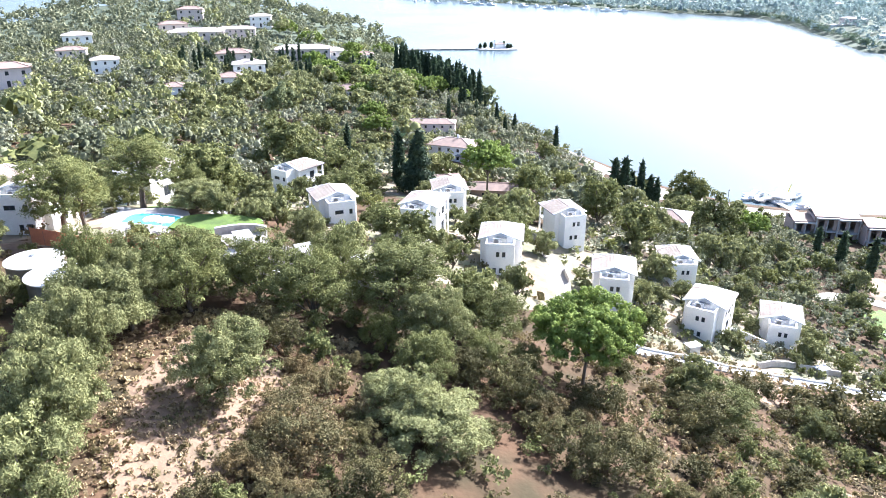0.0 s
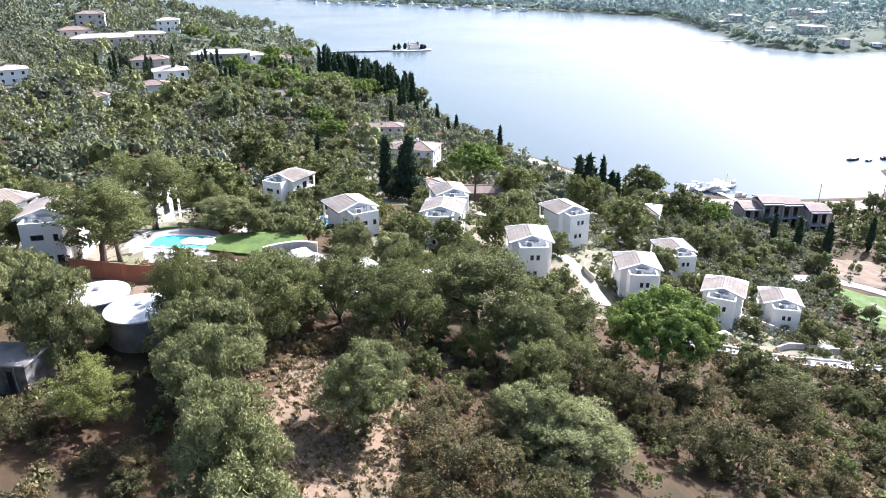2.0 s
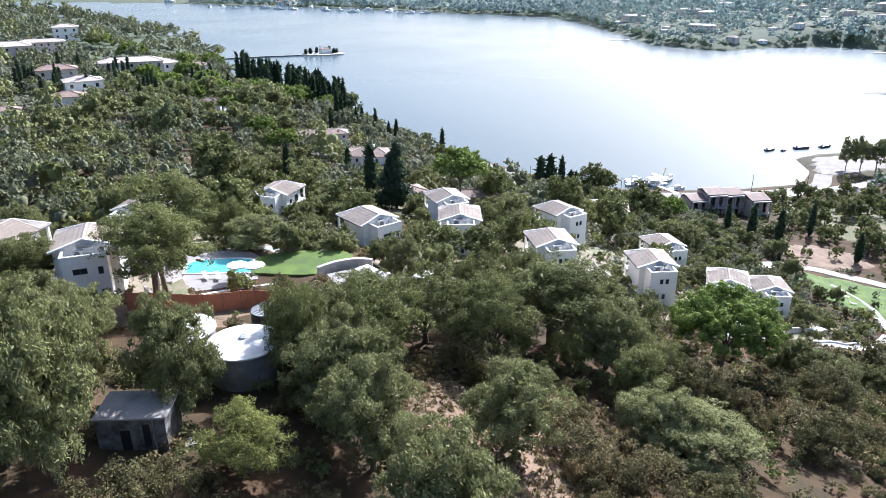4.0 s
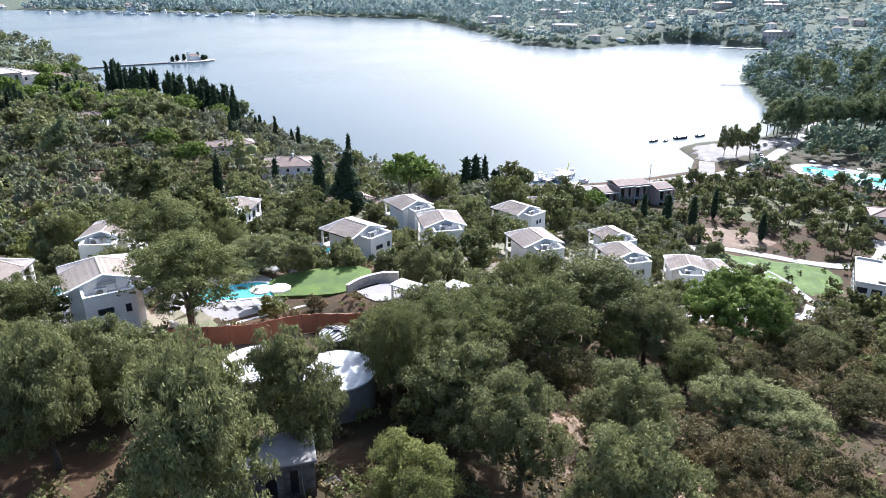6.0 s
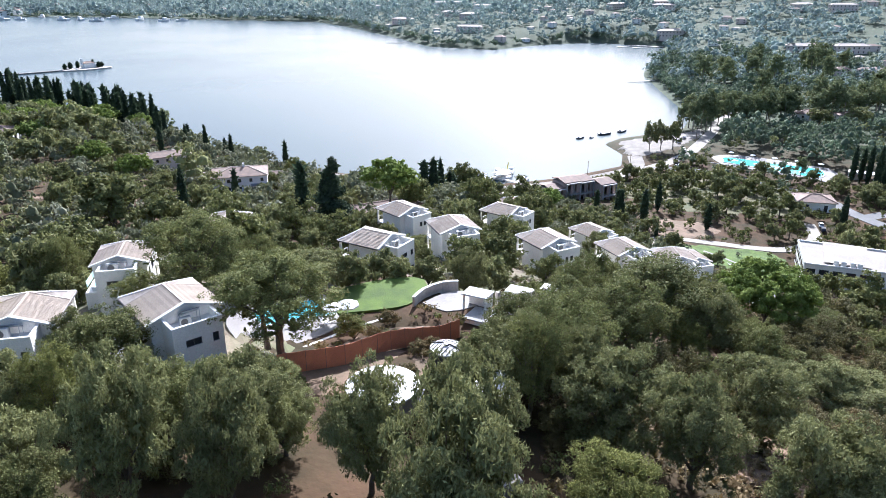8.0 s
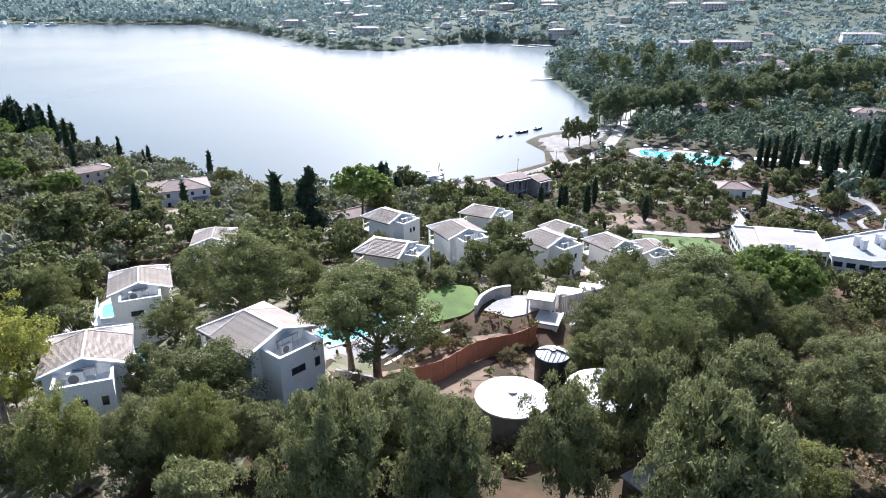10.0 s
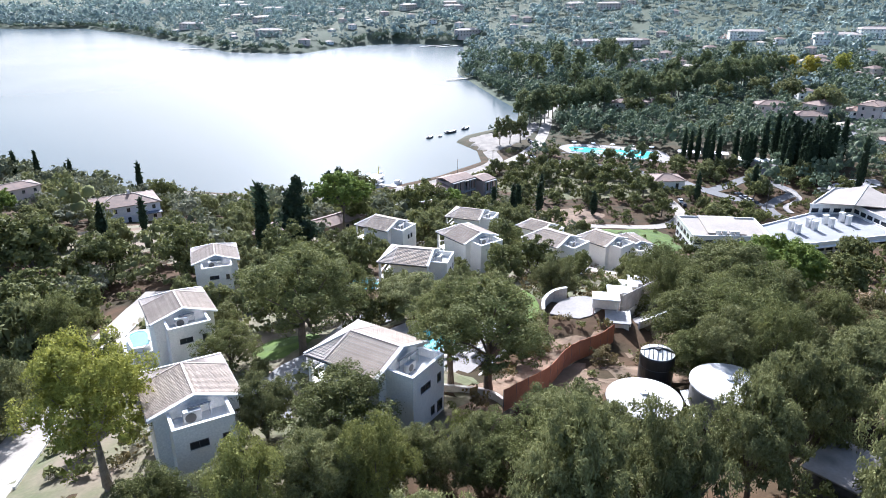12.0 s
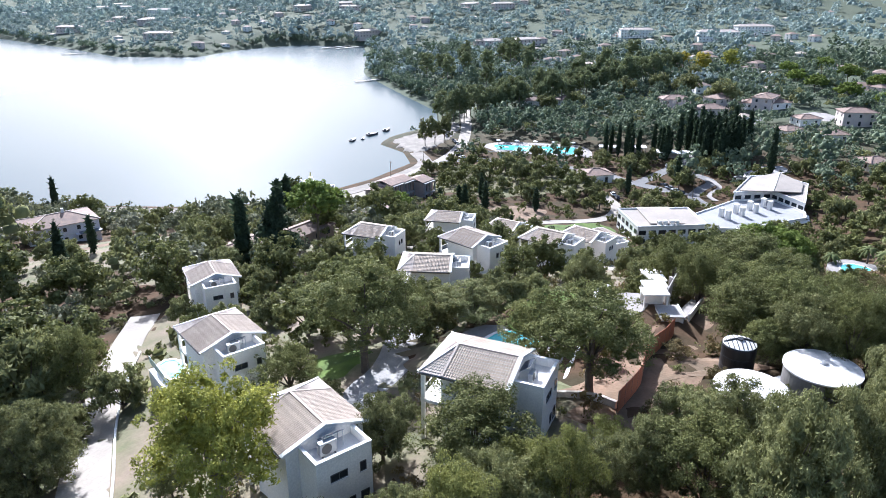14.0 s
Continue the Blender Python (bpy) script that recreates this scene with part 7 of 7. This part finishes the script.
# ---- cars ----
def car(mat, label):
    c = thing("car", label, "car", "parked cars")
    bm = bmesh.new()
    box(bm, -2.1, 2.1, -0.85, 0.85, 0.35, 0.85, bevel=0.1)
    part("body", bm, mat, c)
    bm = bmesh.new()
    lo = [bm.verts.new(p) for p in ((-1.7, -0.78, 0.852), (1.0, -0.78, 0.852), (1.0, 0.78, 0.852), (-1.7, 0.78, 0.852))]
    hi = [bm.verts.new(p) for p in ((-1.3, -0.62, 1.42), (0.3, -0.62, 1.42), (0.3, 0.62, 1.42), (-1.3, 0.62, 1.42))]
    for i in range(4):
        bm.faces.new((lo[i], lo[(i + 1) % 4], hi[(i + 1) % 4], hi[i]))
    bm.faces.new(lo[::-1]), bm.faces.new(hi)
    part("cabin", bm, DARK_GLASS, c)
    part("roof", box(bmesh.new(), -1.3, 0.3, -0.62, 0.62, 1.422, 1.46), mat, c)
    for x in (-1.3, 1.3):
        for y in (-0.8, 0.8):
            bm = bmesh.new()
            disc_stack(bm, [(0.33, -0.1), (0.33, 0.1)], 14)
            bmesh.ops.transform(bm, matrix=pose(x, y, 0.33, 90), verts=bm.verts)
            part("wheel", bm, BLACK_TANK, c)
    return c

CARS = [car(plain("white_car_paint", (0.75, 0.75, 0.75), 0.25), "white hatchback car parked on sand"), car(plain("silver_car_paint", (0.42, 0.43, 0.45), 0.3, 0.5), "silver car parked beside the road"),
        car(plain("dark_car_paint", (0.03, 0.035, 0.05), 0.2), "dark car parked under trees")]
seen = set()
for i, (x, y, a) in enumerate(((262, 270, 30), (265, 273, 30), (268, 276, 35), (277, 285, 30), (281, 288, 28), (236, 256, 75), (232, 252, 80), (228, 257, 70), (244, 262, 20), (240, 259, 20), (290, 291, 25),
                               (205, 128, 60), (208, 131, 60), (211, 134, 62), (214, 137, 60), (250, 143, 10), (320, 128, -10), (186, 152, 30), (190, 155, 30), (400, 110, 0), (385, 116, 0))):
    k = i % 3
    m = pose(x, y, height(x, y) + 0.42, 0, 0, a)
    if k in seen:
        copy_thing(CARS[k], m)
    else:
        CARS[k].matrix_basis = m
        seen.add(k)

# ---- poles ----
POLE = None
for x, y, tall in ((178, 266, 11), (118, 278, 10), (86, 306, 10), (52, 340, 10), (205, 262, 10), (286, 280, 9), (-96, 330, 11), (200, 122, 10), (260, 70, 11), (225, 128, 10)):
    if POLE is None:
        POLE = thing("utility_pole", "thin wooden utility pole with a crossarm", "utility pole", "utility poles")
        part("pole", tube(bmesh.new(), [(0, 0, -1), (0, 0, 10)], [0.16, 0.1], 8), BARK, POLE)
        part("crossarm", bar(bmesh.new(), (-0.8, 0, 9.5), (0.8, 0, 9.5), 0.1), BARK, POLE)
        POLE.matrix_basis = pose(x, y, height(x, y))
    else:
        copy_thing(POLE, pose(x, y, height(x, y), 0, 0, x) @ Matrix.Diagonal((1, 1, tall / 10, 1)))

# ---- garden pool with palms on the lower slope ----
gz = height(96, 63) + 0.5
lay("pavement", patch([(88, 60), (91, 68), (98, 70), (104, 65), (102, 57), (94, 55)], gz - 0.15, 0.1), PAVING, "tan paving round a small round pool", "terrace")
pool("swimming_pool", [(92, 62), (94, 66), (98, 66.5), (100.5, 63.5), (99, 59.5), (95, 58.5)], gz, "small rounded turquoise garden pool among palms")
PALM_LEAF = material("palm_frond", (0.16, 0.19, 0.07), 0.6, (0.12, 0.14, 0.05), 0.4, 3, leaf=True, spread=0.2)

def palm(x, y, tall):
    t = thing("palm_tree", "palm tree with a rough trunk and drooping fronds", "palm tree", "palms beside the pool", pose(x, y, height(x, y)))
    part("trunk", tube(bmesh.new(), [(0, 0, -0.5), (0.1, 0, tall * 0.5), (0.15, 0.1, tall)], [0.32, 0.24, 0.22], 10), BARK, t)
    for k in range(16):
        a, up = k * 2.4, 0.9 - 0.09 * k
        d = Vector((math.cos(a), math.sin(a), 0))
        s = Vector((-d.y, d.x, 0))
        bm, rows = bmesh.new(), []
        for i in range(7):
            u = i / 6
            c = Vector((0.15, 0.1, tall)) + d * 2.9 * u * math.cos(0.5 * up) + Vector((0, 0, 2.0 * up * u - 2.2 * u * u))
            w = 0.5 * math.sin(math.pi * min(0.97, 0.12 + 0.85 * u))
            rows.append([bm.verts.new(c - s * w - Vector((0, 0, 0.22 * w))), bm.verts.new(c + Vector((0, 0, 0.1))), bm.verts.new(c + s * w - Vector((0, 0, 0.22 * w)))])
        for p, q in zip(rows, rows[1:]):
            for j in (0, 1):
                bm.faces.new((p[j], p[j + 1], q[j + 1], q[j]))
        part("frond", bm, PALM_LEAF, t)
    clear(x, y, 2.5)
    return t

palm(89.5, 57.5, 5.5)
palm(103, 60, 6.5)
palm(100, 69, 5.0)

# ---- single trees that mark the shore and the lower slope ----
for x, y, tall, r in ((63.5, 237, 17, 2.2), (60.3, 238.5, 16, 2.1), (67, 241, 12.5, 1.9), (71, 243, 17, 1.7), (74, 241, 12.5, 1.8), (77, 243, 12, 1.7), (-30.5, 221, 14, 1.5), (-12, 185.5, 16, 1.9), (-9.5, 240, 10, 1.2),
                      (58.5, 359, 16, 1.6), (39, 381, 13, 1.4), (30, 392, 14, 1.4), (24, 400, 12, 1.3), (18, 384, 13, 1.3), (12, 396, 17, 1.5), (10, 400, 18, 1.5), (33, 372, 11, 1.3), (3, 372, 13, 1.4),
                      (153, 204, 12, 1.4), (196, 150, 13, 1.5), (222, 133, 13, 1.6), (142, 83, 8, 1.2), (120, 196, 12, 1.5), (123, 200, 11, 1.4), (126, 190, 13, 1.6), (118, 206, 10, 1.3), (111, 172.5, 4, 0.7), (146, 176, 10, 1.5)):
    cypress(x, y, tall, r)
for x, y, tall, r in ((12, 184, 16, 7.4), (-56, 508, 14, 13), (-30, 477, 14, 11), (-33, 330, 12, 7), (-27, 291, 11, 6.3), (-68, 457, 14, 10.5), (-45, 400, 12, 8), (-100, 560, 13, 10), (-120, 660, 14, 12), (-80, 640, 13, 10),
                      (-60, 560, 13, 11), (-150, 700, 14, 12), (-12, 430, 13, 9), (100, 215, 9, 6), (-5, 455, 13, 10), (-60, 720, 14, 12), (-18, 470, 13, 9), (0, 480, 12, 8), (-42, 455, 13, 9), (-10, 505, 13, 9), (-28, 520, 14, 10), (10, 440, 12, 7), (-85, 520, 14, 11), (-75, 590, 14, 11)):
    pine(x, y, tall, r)
rng = np.random.default_rng(5)
for k in range(76):     # the row of cypresses on the shore below the headland
    u = rng.random()
    cypress(-30 + 52 * u + rng.normal() * 7, 600 - 150 * u + rng.normal() * 9, 21 + 8 * rng.random(), 2.3)
for k in range(36):     # the dark group behind the resort pool
    cypress(281 + rng.normal() * 15, 124 + rng.normal() * 11, 18 + 7 * rng.random(), 2.1)
for k in range(16):
    cypress(268 + rng.normal() * 4, 146 + 40 * rng.random(), 14 + 5 * rng.random(), 1.5)
for cx, cy, n in ((-150, 470, 14), (-95, 500, 12), (-120, 560, 10), (-60, 560, 10)):
    for k in range(n):
        cypress(cx + rng.normal() * 14, cy + rng.normal() * 18, 12 + 5 * rng.random(), 1.5)
# broad dark conifer above the upper villas
t = thing("cedar", "broad dark green conifer beside a cypress", "conifer", m=pose(-6.4, 180, height(-6.4, 180)) @ Matrix.Scale(1.2, 4))
rr = np.random.default_rng(9)
lobes = [(1.2 * rr.normal() * (1 - k / 16), 1.2 * rr.normal() * (1 - k / 16), 1.6 + k * 0.85, 3.6 * (1 - k / 19), 3.6 * (1 - k / 19), 1.4) for k in range(15)]
v, f = leaf_cloud(rr, lobes, 3600, 0.26, 1.5)
part("trunk", tube(bmesh.new(), [(0, 0, -1), (0, 0, 12)], [0.4, 0.1], 8), BARK, t)
ob = new("crown", cloud_mesh("crown", v, f, LEAF_CYPRESS))
ob.parent = t
clear(-6.4, 180, 4)
for x, y, r in ((252, 287, 4.6), (263, 279, 5.4), (257, 283, 5.0)):
    plant("hill_gum", x, y, r, 1, tall=1.5)
for x, y, r in ((30, 470, 6.5), (24, 480, 6.0), (60, 392, 3.0), (206, 205, 3.0), (257, 200, 3.5), (-70, 300, 6.5)):
    plant("tall_gum", x, y, r, 1)
rng = np.random.default_rng(31)
row = smooth_line([(318, 306), (348, 290), (381, 280), (415, 262), (461, 243), (510, 218), (552, 200)], 6.5)
for k, q in enumerate(row):          # the tall belt of eucalyptus behind the beach
    for side in (-1, 1):
        plant("tall_gum", q.x + side * 5 + 3 * rng.normal(), q.y + side * 6 + 3 * rng.normal(), 4.6 + 1.6 * rng.random(), 1, tall=1.25)
for x, y in open_spots(rng, 18, 420, 640, 230, 420, 12):
    plant("tall_gum", x, y, 5.5 + 3 * rng.random(), 1, tall=1.1)
for x, y in ((593, 198), (578, 178)):
    plant("golden_tree", x, y, 8.5, 1)
plant("gum_tree", 580, 154, 8, 1)
for x, y, r in ((428, 140, 12.5), (466, 171, 11), (520, 175, 9), (380, 255, 8), (400, 240, 8), (450, 215, 9), (486, 196, 9)):
    plant("autumn_tree", x, y, r, 1)
for x, y, tall, r in ((496, 82, 13, 9), (468, 60, 13, 10), (520, 96, 13, 9), (540, 60, 14, 10), (505, 40, 13, 9), (560, 105, 13, 8), (440, 38, 12, 8), (585, 80, 13, 10)):
    pine(x, y, tall, r)
for x, y in open_spots(rng, 40, -125, -20, 330, 470, 10):
    plant("hill_gum", x, y, 5.0 + 2.5 * rng.random(), 0)

# ---- trees scattered over the lower ground ----
rng = np.random.default_rng(7)
for x, y in open_spots(rng, 190, 82, 262, 20, 270, 5.2, lambda x, y, z: x > 112 or y > 165 or y < 110):
    u = rng.random()
    plant("oak_tree" if u < 0.5 else "olive_tree", x, y, 2.6 + 2.2 * rng.random(), 0)

for x, y, r in ((-30, 240, 3.0), (-16, 246, 2.4), (0, 241, 3.0), (-22, 229, 3.0), (-8, 232, 2.6), (12, 246, 2.6), (-34, 250, 2.4)):
    plant("olive_tree", x, y, r, 1)

# ---- undergrowth and far woods, each one mass ----
def on_slope(x, y, z):
    """Off the clearing, whose soil is bare but for dry grass."""
    return ((x + 24) / 8.5) ** 2 + ((y - 60.5) / 14.5) ** 2 > 1

marks = list(KEEP_CLEAR)
KEEP_CLEAR[:] = [(x, y, min(r, 4.2) * 0.6) for x, y, r in marks]
wood("undergrowth", "dry brown scrub covering the near slope", open_spots(rng, 430, -90, 90, 22, 125, 2.4, on_slope), 1.3, LEAF_DRY, 41, 170, 0.26, 0.7)
wood("undergrowth", "dark green scrub between the trees of the near slope", open_spots(rng, 420, -90, 90, 18, 118, 2.4, on_slope), 1.3, LEAF_OAK, 42, 190, 0.26, 0.8)
wood("undergrowth", "grey-green scrub between the villas", open_spots(rng, 600, -130, 110, 112, 200, 2.2), 1.3, LEAF_OLIVE, 45, 60, 0.6, 0.85)
wood("undergrowth", "dull green bushes on the slope", open_spots(rng, 320, -130, 100, 15, 200, 2.4, on_slope), 1.1, LEAF_SHRUB, 44, 130, 0.28, 0.85)
wood("undergrowth", "scrub and hedges on the lower ground", open_spots(rng, 900, 60, 260, 60, 270, 3.0), 2.0, LEAF_OAK, 43, 110, 0.42, 0.9)
thicket = np.random.default_rng(77)
wood("undergrowth", "thick olive-green bushes on the slope above the shore", open_spots(thicket, 420, 58, 135, 150, 262, 2.6), 2.1, LEAF_HILL, 47, 130, 0.36, 0.95)
wood("undergrowth", "silvery bushes among the lower villas", open_spots(thicket, 260, 30, 110, 108, 190, 2.8), 1.5, LEAF_SAGE_HAZE, 48, 120, 0.34, 0.9)
KEEP_CLEAR[:] = []
wood("grass_tufts", "dry straw-coloured grass on the bare clearing", open_spots(rng, 1500, -36, -11, 44, 80, 0.4), 0.42, GRASS_DRY, 46, 18, 0.8, 0.5)
wood("grass_tufts", "low brown weeds on the bare clearing", open_spots(rng, 110, -33, -13, 46, 78, 1.2), 0.75, LEAF_DRY, 49, 60, 0.45, 0.6)
wood("grass_tufts", "dry brown weeds over the lower slope", open_spots(rng, 700, 15, 90, 60, 112, 1.2), 0.8, LEAF_DRY, 47, 24, 0.7, 0.7)
wood("grass_tufts", "straw-coloured grass over the lower slope", open_spots(rng, 700, 20, 95, 55, 112, 1.2), 0.7, GRASS_DRY, 48, 24, 0.8, 0.7)
KEEP_CLEAR[:] = marks
belt = []
for (ax, ay), (bx, by) in list(zip(COAST, COAST[1:]))[15:31]:
    run = math.hypot(bx - ax, by - ay)
    for k in range(int(run / 6)):
        u, off = rng.random(), 3 + 9 * rng.random()
        x, y = ax + (bx - ax) * u + (by - ay) / run * off, ay + (by - ay) * u - (bx - ax) / run * off
        x2, y2 = ax + (bx - ax) * u - (by - ay) / run * off, ay + (by - ay) * u + (bx - ax) / run * off
        if coast_distance(np.array([x]), np.array([y]))[0] < 0:
            x, y = x2, y2
        belt.append((x, y))
belt = [p for p in belt if all((p[0] - a) ** 2 + (p[1] - b) ** 2 > r * r for a, b, r in marks)]
wood("woodland", "belt of trees along the water's edge", belt, 5.2, LEAF_PLAIN, 12, 80, 0.34, 1.3, 5)
wood("woodland", "dense evergreen wood on the headland hill", open_spots(rng, 1100, -330, 60, 180, 620, 5.2), 4.8, LEAF_HILL, 3, 170, 0.26, 1.35, 5)
wood("woodland", "grey-green olive groves on the headland hill", open_spots(rng, 1100, -300, 70, 180, 620, 3.6), 3.8, LEAF_OLIVE, 4, 120, 0.3, 1.3, 4)
wood("woodland", "pale grey-green olives on the headland hill", open_spots(rng, 800, -300, 70, 180, 620, 3.6), 3.8, LEAF_SAGE_HAZE, 36, 120, 0.3, 1.3, 4)
wood("woodland", "evergreen wood over the far headland", open_spots(rng, 900, -450, 30, 560, 1030, 7.0), 6.4, LEAF_HILL, 33, 80, 0.3, 1.3, 4)
wood("woodland", "yellow-green eucalyptus over the headland hill", open_spots(rng, 120, -260, 20, 250, 900, 9.0), 6.0, LEAF_OLIVE, 34, 240, 0.22, 1.8, 6)
off_lots = lambda x, y, z: not (340 < x < 440 and 45 < y < 105) or (x * 7 + y * 3) % 5 < 1.8
wood("woodland", "wooded plain behind the beach", open_spots(rng, 1800, 225, 700, -80, 520, 5.2, off_lots), 4.8, LEAF_PLAIN, 5, 90, 0.32, 1.4, 5)
wood("woodland", "dark evergreens of the plain", open_spots(rng, 450, 225, 760, -80, 520, 8.0, off_lots), 6.8, LEAF_PLAIN, 35, 130, 0.26, 1.6, 6)
wood("woodland", "olive groves of the plain", open_spots(rng, 350, 225, 620, -80, 420, 6.0, off_lots), 4.2, LEAF_OLIVE, 37, 80, 0.32, 1.2, 5)
wood("woodland", "distant wooded shore across the bay", open_spots(rng, 4000, 480, 1700, 100, 1700, 7.5), 8.5, LEAF_FAR_HAZE, 6, 34, 0.36, 1.1, 3)
wood("woodland", "far green hillside beyond the bay", open_spots(rng, 2800, 700, 2600, -300, 2300, 13), 15.0, LEAF_FAR_HAZE, 8, 30, 0.36, 0.9, 3)
wood("woodland", "hazy wooded shore beyond the marina", open_spots(rng, 1300, -1500, 800, 1450, 3400, 16), 19.0, LEAF_FAR_HAZE, 9, 20, 0.4, 0.8, 3)
away = lambda x, y, z: not (-88 < x < 88 and 20 < y < 180)
wood("woodland", "olive trees over the upper slope", open_spots(rng, 420, -330, 260, -220, 60, 5.5, away), 4.0, LEAF_OLIVE, 51, 46, 0.66, 1.4)
wood("woodland", "evergreen oaks over the upper slope", open_spots(rng, 420, -400, -90, -150, 330, 6.0, away), 4.6, LEAF_OAK, 52, 46, 0.66, 1.5)
wood("undergrowth", "scrub over the upper slope", open_spots(rng, 700, -200, 160, -90, 40, 4.0, away), 1.9, LEAF_DRY, 53, 36, 0.7, 0.9)
